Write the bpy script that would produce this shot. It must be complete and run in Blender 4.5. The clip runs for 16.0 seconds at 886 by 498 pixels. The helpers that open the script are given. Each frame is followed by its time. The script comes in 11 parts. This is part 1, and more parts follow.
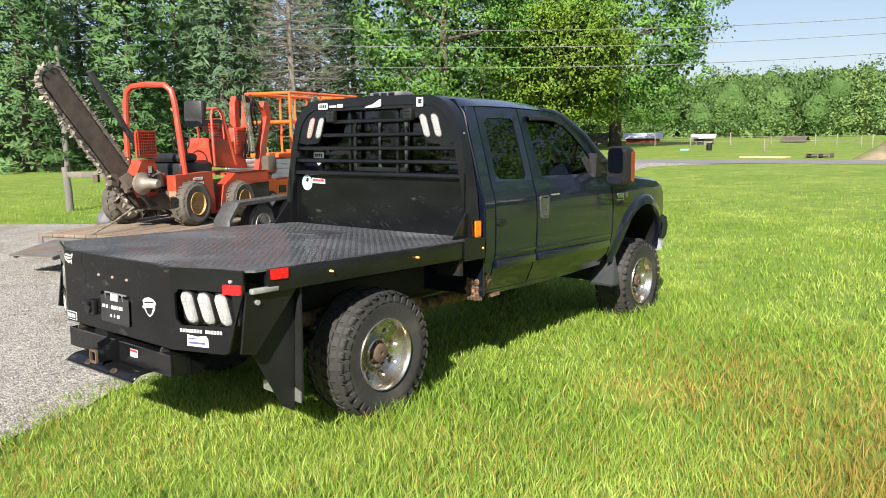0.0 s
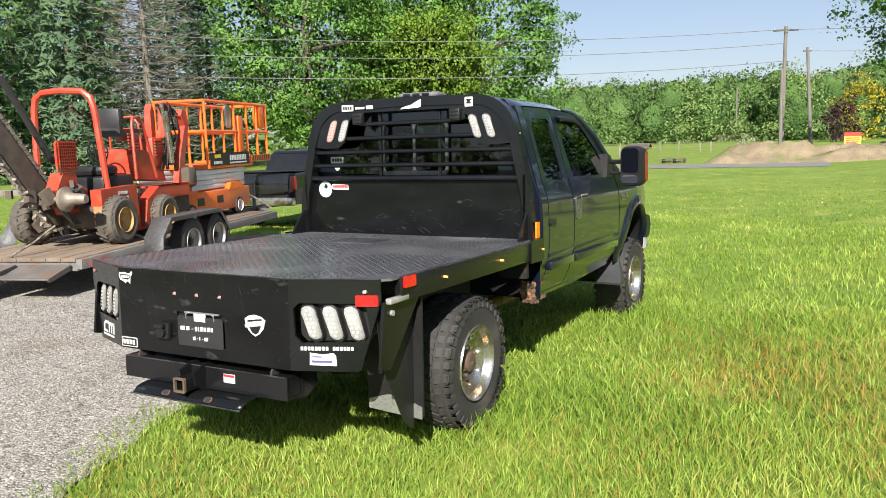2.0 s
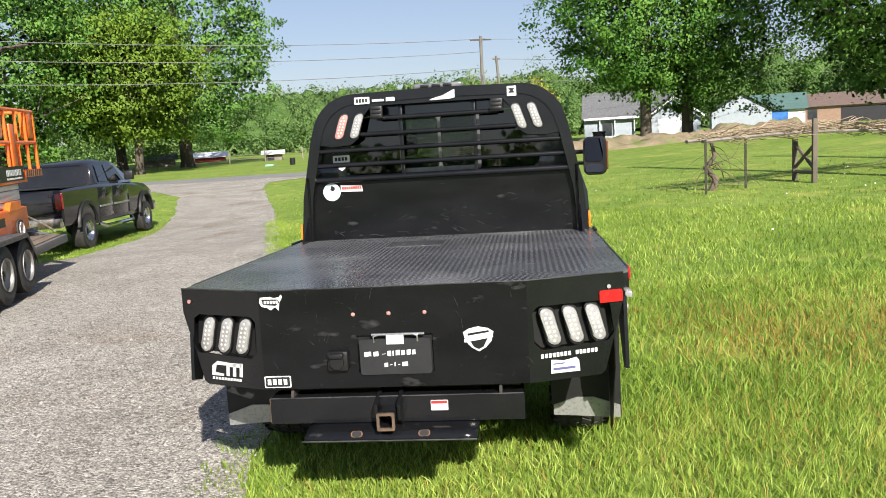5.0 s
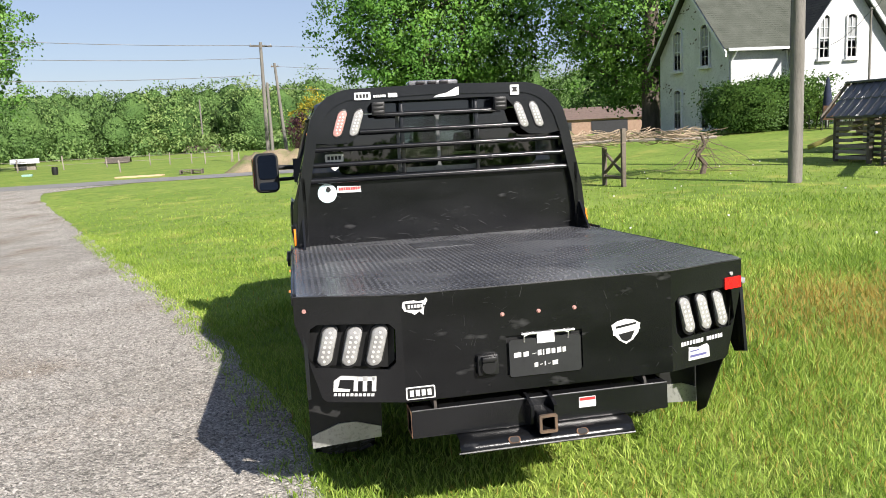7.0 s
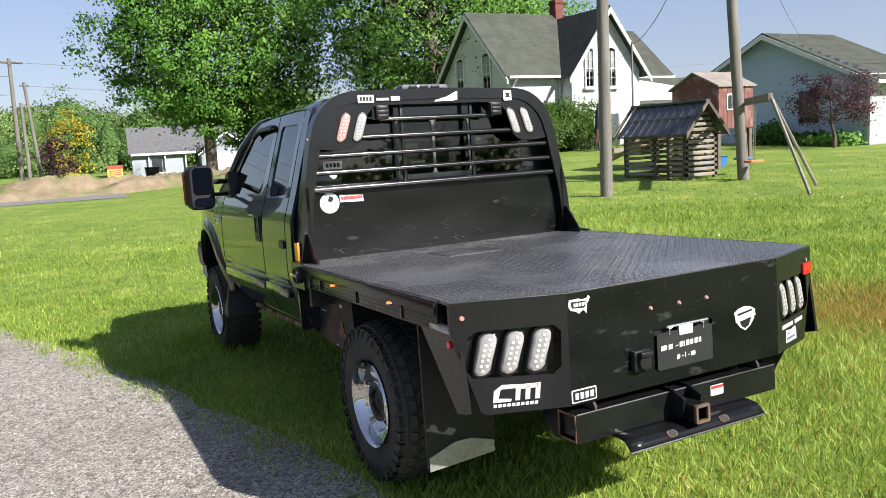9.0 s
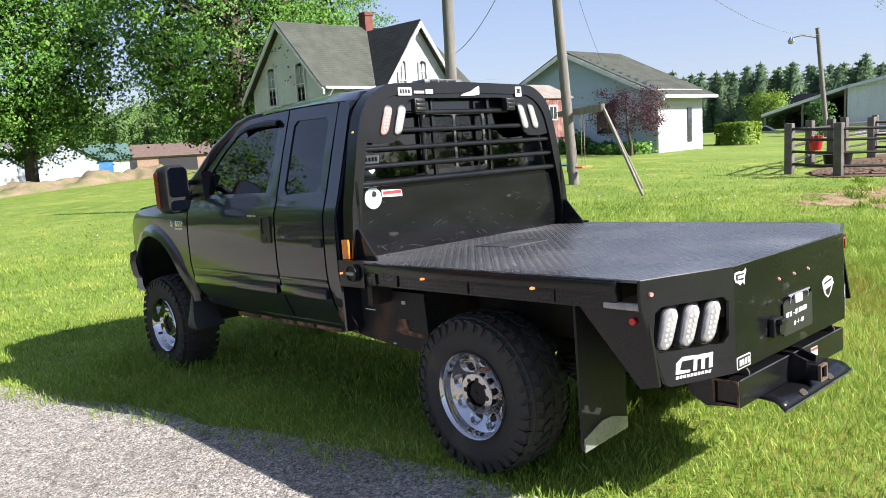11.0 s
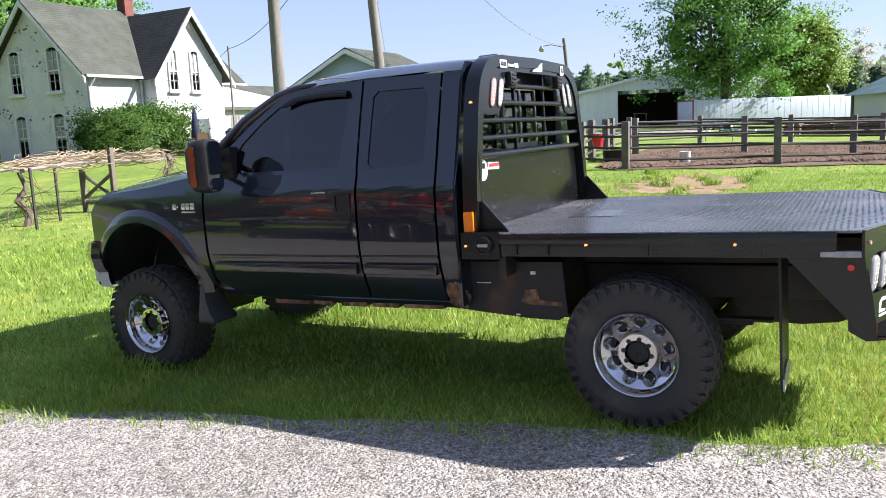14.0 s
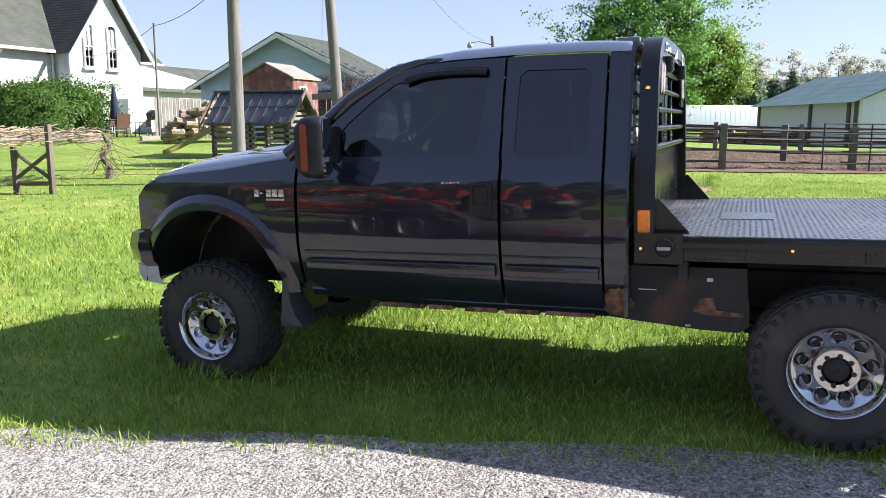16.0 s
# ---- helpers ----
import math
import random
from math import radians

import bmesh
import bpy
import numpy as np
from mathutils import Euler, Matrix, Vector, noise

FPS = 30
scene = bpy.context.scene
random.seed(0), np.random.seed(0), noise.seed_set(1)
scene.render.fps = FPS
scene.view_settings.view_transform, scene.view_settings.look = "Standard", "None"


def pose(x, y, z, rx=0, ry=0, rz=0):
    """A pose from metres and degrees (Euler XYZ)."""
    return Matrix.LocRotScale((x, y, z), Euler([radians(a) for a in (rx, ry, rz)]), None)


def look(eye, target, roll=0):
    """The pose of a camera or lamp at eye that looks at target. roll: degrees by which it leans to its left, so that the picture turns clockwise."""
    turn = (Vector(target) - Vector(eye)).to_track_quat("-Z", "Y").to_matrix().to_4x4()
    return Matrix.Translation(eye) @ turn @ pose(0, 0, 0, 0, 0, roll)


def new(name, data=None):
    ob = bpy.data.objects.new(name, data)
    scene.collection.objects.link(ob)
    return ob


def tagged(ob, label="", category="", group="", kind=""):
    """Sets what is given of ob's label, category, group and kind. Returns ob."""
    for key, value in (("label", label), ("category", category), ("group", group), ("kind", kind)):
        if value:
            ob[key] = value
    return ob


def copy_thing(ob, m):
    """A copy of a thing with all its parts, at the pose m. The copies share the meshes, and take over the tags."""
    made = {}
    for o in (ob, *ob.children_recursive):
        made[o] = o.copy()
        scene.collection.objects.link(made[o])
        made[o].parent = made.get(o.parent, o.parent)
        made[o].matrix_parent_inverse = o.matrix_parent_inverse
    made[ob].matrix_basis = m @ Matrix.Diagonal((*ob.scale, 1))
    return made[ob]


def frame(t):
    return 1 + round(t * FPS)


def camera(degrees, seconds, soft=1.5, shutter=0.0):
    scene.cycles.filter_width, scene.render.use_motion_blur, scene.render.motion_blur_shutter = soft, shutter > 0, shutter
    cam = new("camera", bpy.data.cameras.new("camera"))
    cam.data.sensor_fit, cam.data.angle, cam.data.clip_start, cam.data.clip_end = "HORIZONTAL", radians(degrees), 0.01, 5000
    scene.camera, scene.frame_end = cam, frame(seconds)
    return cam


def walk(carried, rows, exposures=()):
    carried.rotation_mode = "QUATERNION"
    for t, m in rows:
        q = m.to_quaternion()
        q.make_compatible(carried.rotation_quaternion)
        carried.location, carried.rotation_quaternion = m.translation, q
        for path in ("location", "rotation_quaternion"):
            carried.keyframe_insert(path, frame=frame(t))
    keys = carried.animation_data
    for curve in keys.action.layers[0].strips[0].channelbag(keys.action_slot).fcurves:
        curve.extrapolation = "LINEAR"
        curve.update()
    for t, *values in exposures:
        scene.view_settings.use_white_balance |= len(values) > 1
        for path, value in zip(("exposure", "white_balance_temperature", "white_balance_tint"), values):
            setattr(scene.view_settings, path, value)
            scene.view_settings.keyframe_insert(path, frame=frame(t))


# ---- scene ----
cam = camera(59.1, 16.0, soft=0.9)
METRES, EYE, TILT, LEAN, TURN = 12.067, 1.75, -1.83, -1.60, 39.6
X0, Y0 = 4.19, -3.39
ROWS = [
    (0.0, 0.0, 0.0, 0.0, -0.33, -6.82, 2.73),
    (0.5, -0.0347, 0.0013, 0.0003, -2.75, -6.46, 2.7),
    (1.0, -0.0602, 0.0044, 0.0009, -5.37, -6.14, 2.91),
    (1.5, -0.0858, 0.0155, 0.0027, -8.2, -6.23, 3.18),
    (2.0, -0.1149, 0.0262, 0.0006, -11.38, -6.58, 3.74),
    (2.5, -0.1444, 0.0374, 0.0034, -14.89, -7.05, 4.46),
    (3.0, -0.1727, 0.0525, 0.0033, -18.48, -7.35, 5.12),
    (3.5, -0.2043, 0.0659, 0.0039, -22.14, -7.54, 5.66),
    (4.0, -0.2339, 0.0809, 0.0067, -25.94, -7.73, 5.88),
    (6.5, -0.3555, 0.195, 0.0126, -46.11, -8.59, 5.44),
    (7.0, -0.3741, 0.2198, 0.0154, -50.66, -8.87, 5.33),
    (7.5, -0.3886, 0.2479, 0.0148, -55.43, -9.06, 5.2),
    (8.0, -0.4039, 0.2767, 0.0159, -59.86, -9.03, 5.24),
    (8.5, -0.4175, 0.3043, 0.0172, -63.93, -8.94, 5.28),
    (9.0, -0.4268, 0.3338, 0.0164, -67.63, -8.63, 5.41),
    (11.5, -0.465, 0.4804, 0.0182, -86.94, -9.5, 5.0),
    (12.0, -0.4696, 0.5056, 0.0169, -90.86, -9.84, 4.68),
    (12.5, -0.4692, 0.5359, 0.0172, -94.23, -10.29, 4.49),
    (13.0, -0.4691, 0.5686, 0.0188, -97.05, -10.59, 4.41),
    (13.5, -0.4635, 0.5986, 0.0182, -99.47, -10.7, 4.31),
    (14.0, -0.4518, 0.6274, 0.0195, -101.53, -10.7, 3.99),
    (14.5, -0.442, 0.6568, 0.0198, -103.36, -10.69, 3.46),
    (15.0, -0.4267, 0.6807, 0.019, -105.14, -10.85, 2.86),
    (15.5, -0.4043, 0.7016, 0.0195, -106.77, -11.01, 2.09),
    (16.0, -0.3806, 0.7242, 0.0183, -108.2, -11.39, 1.22),
]
EXPOSURES = [(0.0, 1.12, 6500, 11), (4.0, 0.97, 6500, 12), (8.0, 1.0, 6380, 14), (9.5, 1.1, 6350, 15), (12.0, 1.45, 6180, 17), (16.0, 1.52, 6060, 18)]
walk(cam, [(t, pose(X0, Y0, EYE, TILT, LEAN, TURN) @ pose(METRES * x, METRES * y, METRES * z, 90 + pitch, roll, yaw)) for t, x, y, z, yaw, pitch, roll in ROWS],
     exposures=EXPOSURES)

# ---- light ----
SUN = Vector((0.60, -1.32, 1.0)).normalized()
world = bpy.data.worlds.new("world")
scene.world = world
world.use_nodes = True
wn = world.node_tree.nodes
wn.clear()
sky = wn.new("ShaderNodeTexSky")
sky.sky_type = "NISHITA"
sky.sun_disc = False
sky.sun_elevation = math.asin(SUN.z)
sky.sun_rotation = math.atan2(SUN.x, SUN.y)
sky.air_density, sky.dust_density, sky.ozone_density = 1.0, 0.6, 1.0
bg = wn.new("ShaderNodeBackground")
bg.inputs["Strength"].default_value = 0.032
haze = wn.new("ShaderNodeBackground")
haze.inputs["Color"].default_value = (0.47, 0.56, 0.82, 1)
haze.inputs["Strength"].default_value = 0.215
both = wn.new("ShaderNodeAddShader")
wo = wn.new("ShaderNodeOutputWorld")
world.node_tree.links.new(sky.outputs["Color"], bg.inputs["Color"])
world.node_tree.links.new(bg.outputs["Background"], both.inputs[0])
world.node_tree.links.new(haze.outputs["Background"], both.inputs[1])
world.node_tree.links.new(both.outputs["Shader"], wo.inputs["Surface"])
sun = new("sun", bpy.data.lights.new("sun", "SUN"))
sun.data.energy, sun.data.angle, sun.data.color = 5.0, radians(0.6), (1.0, 0.95, 0.86)
sun.matrix_world = look(SUN * 60, (0, 0, 0))
scene.view_settings.exposure = 0.95


# ---- materials ----
def mat(name, c1, c2=None, scale=3.0, rough=0.6, metal=0.0, bump=0.0, bscale=60.0, coat=0.0, fine=0.35,
        c3=None, stain=0.0, sscale=1.2, spec=0.5, rvar=0.12, obj_var=0.0, trans=0.0, stretch=(1, 1, 1)):
    """A surface with colour variation at two scales, optional stains of a third colour, and fine relief."""
    m = bpy.data.materials.new(name)
    m.use_nodes = True
    nt = m.node_tree
    nd, ln = nt.nodes, nt.links
    b = nd["Principled BSDF"]
    b.inputs["Roughness"].default_value = rough
    b.inputs["Metallic"].default_value = metal
    b.inputs["Coat Weight"].default_value = coat
    b.inputs["Coat Roughness"].default_value = 0.03
    b.inputs["Specular IOR Level"].default_value = spec
    tc = nd.new("ShaderNodeTexCoord")
    mp = nd.new("ShaderNodeMapping")
    mp.inputs["Scale"].default_value = stretch
    ln.new(tc.outputs["Object"], mp.inputs["Vector"])

    def noise_tex(sc, det=4.0):
        n = nd.new("ShaderNodeTexNoise")
        n.inputs["Scale"].default_value = sc
        n.inputs["Detail"].default_value = det
        ln.new(mp.outputs["Vector"], n.inputs["Vector"])
        return n

    def mix(a, bb, fac):
        x = nd.new("ShaderNodeMix")
        x.data_type = "RGBA"
        for sock, v in ((x.inputs["A"], a), (x.inputs["B"], bb)):
            if isinstance(v, tuple):
                sock.default_value = (*v, 1)
            else:
                ln.new(v, sock)
        ln.new(fac, x.inputs["Factor"])
        return x.outputs["Result"]

    def ramp(fac, lo, hi):
        r = nd.new("ShaderNodeMapRange")
        r.inputs["From Min"].default_value, r.inputs["From Max"].default_value = lo, hi
        ln.new(fac, r.inputs["Value"])
        return r.outputs["Result"]

    c2 = c2 or tuple(v * 0.75 for v in c1)
    n1 = noise_tex(scale)
    col = mix(c1, c2, ramp(n1.outputs["Fac"], 0.35, 0.65))
    n2 = noise_tex(scale * 14, 3.0)
    dark = tuple(v * (1 - fine) for v in c2)
    col = mix(col, dark, ramp(n2.outputs["Fac"], 0.5, 0.8))
    if c3:
        n3 = noise_tex(sscale, 6.0)
        col = mix(col, c3, ramp(n3.outputs["Fac"], 0.62 - 0.35 * stain, 0.78 - 0.2 * stain))
    if obj_var:
        oi = nd.new("ShaderNodeObjectInfo")
        hs = nd.new("ShaderNodeHueSaturation")
        hs.inputs["Value"].default_value = 1.0
        mr = nd.new("ShaderNodeMapRange")
        mr.inputs["To Min"].default_value, mr.inputs["To Max"].default_value = 1 - obj_var, 1 + obj_var
        ln.new(oi.outputs["Random"], mr.inputs["Value"])
        ln.new(mr.outputs["Result"], hs.inputs["Value"])
        ln.new(col, hs.inputs["Color"])
        col = hs.outputs["Color"]
    ln.new(col, b.inputs["Base Color"])
    rr = nd.new("ShaderNodeMapRange")
    rr.inputs["To Min"].default_value, rr.inputs["To Max"].default_value = max(0.0, rough - rvar), min(1.0, rough + rvar)
    ln.new(n1.outputs["Fac"], rr.inputs["Value"])
    ln.new(rr.outputs["Result"], b.inputs["Roughness"])
    if bump:
        nb = noise_tex(bscale, 5.0)
        bp = nd.new("ShaderNodeBump")
        bp.inputs["Strength"].default_value = bump
        bp.inputs["Distance"].default_value = 0.02
        ln.new(nb.outputs["Fac"], bp.inputs["Height"])
        ln.new(bp.outputs["Normal"], b.inputs["Normal"])
    if trans:
        b.inputs["Transmission Weight"].default_value = trans
    return m


def leafy(name, c1, c2, c3, nscale=0.55, rand=0.55):
    """Leaves or grass blades: colour varies from blade to blade, light passes through."""
    m = bpy.data.materials.new(name)
    m.use_nodes = True
    nt = m.node_tree
    nd, ln = nt.nodes, nt.links
    nd.clear()
    geo = nd.new("ShaderNodeNewGeometry")
    tc = nd.new("ShaderNodeTexCoord")
    no = nd.new("ShaderNodeTexNoise")
    no.inputs["Scale"].default_value = nscale
    no.inputs["Detail"].default_value = 4.0
    ln.new(tc.outputs["Object"], no.inputs["Vector"])
    ra = nd.new("ShaderNodeValToRGB")
    e = ra.color_ramp.elements
    e[0].position, e[0].color = 0.0, (*c1, 1)
    e[1].position, e[1].color = 1.0, (*c3, 1)
    mid = e.new(0.5)
    mid.color = (*c2, 1)
    mx = nd.new("ShaderNodeMath")
    mx.operation = "MULTIPLY_ADD"
    ln.new(geo.outputs["Random Per Island"], mx.inputs[0])
    mx.inputs[1].default_value = rand
    mr = nd.new("ShaderNodeMapRange")
    mr.inputs["From Min"].default_value, mr.inputs["From Max"].default_value = 0.3, 0.7
    mr.inputs["To Min"].default_value, mr.inputs["To Max"].default_value = 0.0, 1.0 - rand
    ln.new(no.outputs["Fac"], mr.inputs["Value"])
    ln.new(mr.outputs["Result"], mx.inputs[2])
    ln.new(mx.outputs["Value"], ra.inputs["Fac"])
    di = nd.new("ShaderNodeBsdfPrincipled")
    di.inputs["Roughness"].default_value = 0.6
    di.inputs["Specular IOR Level"].default_value = 0.3
    ln.new(ra.outputs["Color"], di.inputs["Base Color"])
    tr = nd.new("ShaderNodeBsdfTranslucent")
    ln.new(ra.outputs["Color"], tr.inputs["Color"])
    mi = nd.new("ShaderNodeMixShader")
    mi.inputs["Fac"].default_value = 0.35
    out = nd.new("ShaderNodeOutputMaterial")
    ln.new(di.outputs["BSDF"], mi.inputs[1])
    ln.new(tr.outputs["BSDF"], mi.inputs[2])
    ln.new(mi.outputs["Shader"], out.inputs["Surface"])
    return m


def glass(name, tint, rough=0.02, film=0.045):
    """Dark tinted glass: a glossy see-through pane."""
    m = bpy.data.materials.new(name)
    m.use_nodes = True
    nt = m.node_tree
    nd, ln = nt.nodes, nt.links
    nd.clear()
    tp = nd.new("ShaderNodeBsdfTransparent")
    tp.inputs["Color"].default_value = (*tint, 1)
    gl = nd.new("ShaderNodeBsdfGlossy")
    gl.inputs["Roughness"].default_value = rough
    lw = nd.new("ShaderNodeLayerWeight")
    lw.inputs["Blend"].default_value = 0.5
    pw = nd.new("ShaderNodeMath")
    pw.operation = "POWER"
    pw.inputs[1].default_value = 4.0
    ln.new(lw.outputs["Facing"], pw.inputs[0])
    fr = nd.new("ShaderNodeMapRange")
    fr.inputs["To Min"].default_value, fr.inputs["To Max"].default_value = film, 1.0
    ln.new(pw.outputs["Value"], fr.inputs["Value"])
    mi = nd.new("ShaderNodeMixShader")
    out = nd.new("ShaderNodeOutputMaterial")
    ln.new(fr.outputs["Result"], mi.inputs["Fac"])
    ln.new(tp.outputs["BSDF"], mi.inputs[1])
    ln.new(gl.outputs["BSDF"], mi.inputs[2])
    ln.new(mi.outputs["Shader"], out.inputs["Surface"])
    return m


def glow(name, colour, strength):
    m = mat(name, colour, colour, rough=0.3)
    b = m.node_tree.nodes["Principled BSDF"]
    b.inputs["Emission Color"].default_value = (*colour, 1)
    b.inputs["Emission Strength"].default_value = strength
    return m


M_PAINT = mat("blue_black_car_paint", (0.0034, 0.0056, 0.0125), (0.005, 0.0075, 0.016), scale=2, rough=0.35, spec=0.2, coat=1.0, rvar=0.04, fine=0.1)
M_PAINT.node_tree.nodes["Principled BSDF"].inputs["Coat IOR"].default_value = 1.6
M_BED = mat("black_powder_coat", (0.0055, 0.0058, 0.0066), (0.010, 0.0104, 0.0115), scale=3, rough=0.2, spec=0.45, bump=0.04, bscale=120, rvar=0.06)
M_BEDWORN = mat("scratched_black_powder_coat", (0.0038, 0.004, 0.0046), (0.007, 0.0073, 0.008), scale=3, rough=0.18, spec=0.28, bump=0.04, bscale=120, rvar=0.08,
                c3=(0.055, 0.055, 0.055), stain=-0.1, sscale=7, stretch=(1, 1, 2.5))
M_DECK = mat("worn_black_tread_plate", (0.045, 0.047, 0.051), (0.078, 0.08, 0.084), scale=2.5, rough=0.26, spec=1.0, bump=0.05, bscale=90, rvar=0.15,
             c3=(0.14, 0.14, 0.14), stain=0.25, sscale=1.6)
M_RUBBER = mat("tyre_rubber", (0.026, 0.025, 0.024), (0.042, 0.039, 0.035), scale=4, rough=0.75, bump=0.15, bscale=60, c3=(0.07, 0.06, 0.045), stain=0.15, sscale=3)
M_PLASTIC = mat("black_plastic", (0.012, 0.012, 0.0125), (0.018, 0.018, 0.018), rough=0.42, spec=0.3, bump=0.05)
M_CHROME = mat("chrome", (0.57, 0.57, 0.58), (0.52, 0.52, 0.53), scale=6, rough=0.08, metal=1.0, rvar=0.06, fine=0.1)
M_CHROME_DULL = mat("muddy_chrome", (0.62, 0.6, 0.55), (0.5, 0.47, 0.4), scale=6, rough=0.22, metal=0.9, c3=(0.25, 0.19, 0.11), stain=0.4, sscale=5)
M_STEEL = mat("galvanised_plate", (0.42, 0.42, 0.4), (0.33, 0.33, 0.31), scale=6, rough=0.45, metal=0.7, bump=0.05)
M_FRAME = mat("dirty_chassis_steel", (0.022, 0.020, 0.019), (0.045, 0.037, 0.03), scale=4, rough=0.8, bump=0.2, c3=(0.045, 0.025, 0.016), stain=0.1, sscale=4)
M_RUST = mat("rusted_sheet_metal", (0.13, 0.06, 0.032), (0.27, 0.155, 0.09), scale=22, rough=0.95, bump=0.5, bscale=40, c3=(0.02, 0.015, 0.01), stain=0.5, sscale=14)
M_TINT = glass("tinted_glass", (0.03, 0.036, 0.042), film=0.08)
M_SMOKE = glass("smoked_glass", (0.38, 0.42, 0.42))
M_CLEAR = glass("window_glass", (0.75, 0.8, 0.8))
M_WHITE = mat("white_vinyl", (0.62, 0.62, 0.60), (0.55, 0.55, 0.53), rough=0.5, fine=0.08)
M_REDVINYL = mat("red_vinyl", (0.5, 0.03, 0.03), rough=0.5)
M_AMBER = mat("amber_lens", (0.85, 0.22, 0.01), (0.75, 0.18, 0.01), rough=0.2, coat=0.5)
M_REDLENS = mat("red_reflector", (0.75, 0.01, 0.015), (0.65, 0.01, 0.01), scale=30, rough=0.25, coat=0.5)
M_LED = mat("clear_led_lens", (0.34, 0.335, 0.32), (0.25, 0.245, 0.235), scale=25, rough=0.15, coat=0.8)
M_DIODE = mat("cream_led_bulge", (0.62, 0.60, 0.56), (0.5, 0.49, 0.46), scale=30, rough=0.2, coat=0.6)
M_LEDRED = mat("pale_red_led_and_reflection", (0.48, 0.26, 0.22), (0.40, 0.2, 0.18), scale=25, rough=0.15, coat=0.8)
M_MARK = glow("lit_marker", (1.0, 0.36, 0.10), 0.55)
M_MIRROR = mat("mirror_glass", (0.25, 0.27, 0.3), (0.25, 0.27, 0.3), rough=0.02, metal=1.0, rvar=0.0, fine=0)
M_BADGE = mat("silver_badge", (0.6, 0.6, 0.6), rough=0.25, metal=0.8)
M_SEAT = mat("grey_cloth", (0.05, 0.05, 0.055), rough=0.9)


# ---- mesh helpers ----
def box(bm, x0, x1, y0, y1, z0, z1, bev=0.0, m=None):
    vs = [bm.verts.new((x, y, z)) for x in (x0, x1) for y in (y0, y1) for z in (z0, z1)]
    fs = [bm.faces.new([vs[i] for i in q]) for q in
          ((0, 1, 3, 2), (4, 6, 7, 5), (0, 4, 5, 1), (2, 3, 7, 6), (0, 2, 6, 4), (1, 5, 7, 3))]
    if bev:
        es = list({e for f in fs for e in f.edges})
        out = bmesh.ops.bevel(bm, geom=es, offset=bev, segments=2, profile=0.5, affect="EDGES", clamp_overlap=True)
        vs = list({v for f in out["faces"] for v in f.verts} | {v for v in vs if v.is_valid})
    if m is not None:
        bmesh.ops.transform(bm, matrix=m, verts=[v for v in vs if v.is_valid])
    return vs


def ring(bm, c, u, v, ru, rv=None, n=16, a0=0.0):
    rv = ru if rv is None else rv
    c, u, v = Vector(c), Vector(u), Vector(v)
    return [bm.verts.new(c + u * (ru * math.cos(a0 + 2 * math.pi * i / n)) + v * (rv * math.sin(a0 + 2 * math.pi * i / n))) for i in range(n)]


def bridge(bm, a, b, closed=True):
    n = len(a)
    for i in range(n if closed else n - 1):
        bm.faces.new((a[i], a[(i + 1) % n], b[(i + 1) % n], b[i]))


def frame_of(d):
    d = Vector(d).normalized()
    up = Vector((0, 0, 1)) if abs(d.z) < 0.95 else Vector((1, 0, 0))
    u = d.cross(up).normalized()
    return u, u.cross(d).normalized() * -1


def cyl(bm, p0, p1, r0, r1=None, n=12, caps=True):
    p0, p1 = Vector(p0), Vector(p1)
    r1 = r0 if r1 is None else r1
    u, v = frame_of(p1 - p0)
    a, b = ring(bm, p0, u, v, r0, n=n), ring(bm, p1, u, v, r1, n=n)
    bridge(bm, a, b)
    if caps:
        bm.faces.new(a[::-1])
        bm.faces.new(b)


def tube(bm, pts, r, n=8, closed=False, flat=None):
    """A round bar along a line of points; r may be a list. flat: width factor across the second axis."""
    pts = [Vector(p) for p in pts]
    rs = r if isinstance(r, (list, tuple)) else [r] * len(pts)
    k = len(pts)
    rings, pu = [], None
    for i, p in enumerate(pts):
        a = pts[(i - 1) % k] if (closed or i) else p
        b = pts[(i + 1) % k] if (closed or i < k - 1) else p
        d = (b - a).normalized()
        if pu is None:
            u, v = frame_of(d)
        else:
            u = (pu - d * pu.dot(d)).normalized()
            v = d.cross(u)
        pu = u
        rings.append(ring(bm, p, u, v, rs[i], rs[i] * (flat or 1), n=n))
    for i in range(k - 1 + (1 if closed else 0)):
        bridge(bm, rings[i], rings[(i + 1) % k])
    if not closed:
        bm.faces.new(rings[0][::-1])
        bm.faces.new(rings[-1])


def to3(axis, p, d):
    return {"x": (d, p[0], p[1]), "y": (p[0], d, p[1]), "z": (p[0], p[1], d)}[axis]


def prism(bm, poly, axis, a, b, holes=()):
    """A plate: the outline poly (with holes), set from a to b along an axis."""
    edges, loops = [], []
    for lp in (poly, *holes):
        vs = [bm.verts.new(to3(axis, p, a)) for p in lp]
        loops.append(vs)
        edges += [bm.edges.new((vs[i], vs[(i + 1) % len(vs)])) for i in range(len(vs))]
    if holes:
        faces = [g for g in bmesh.ops.triangle_fill(bm, use_beauty=True, use_dissolve=False, edges=edges)["geom"] if isinstance(g, bmesh.types.BMFace)]
    else:
        faces = [bm.faces.new(loops[0])]
    dup = bmesh.ops.duplicate(bm, geom=faces + edges + [v for lp in loops for v in lp])
    vmap = dup["vert_map"]
    shift = Vector(to3(axis, (0, 0), b - a))
    for g in dup["geom"]:
        if isinstance(g, bmesh.types.BMVert):
            g.co += shift
    for vs in loops:
        bridge(bm, vs, [vmap[v] for v in vs])


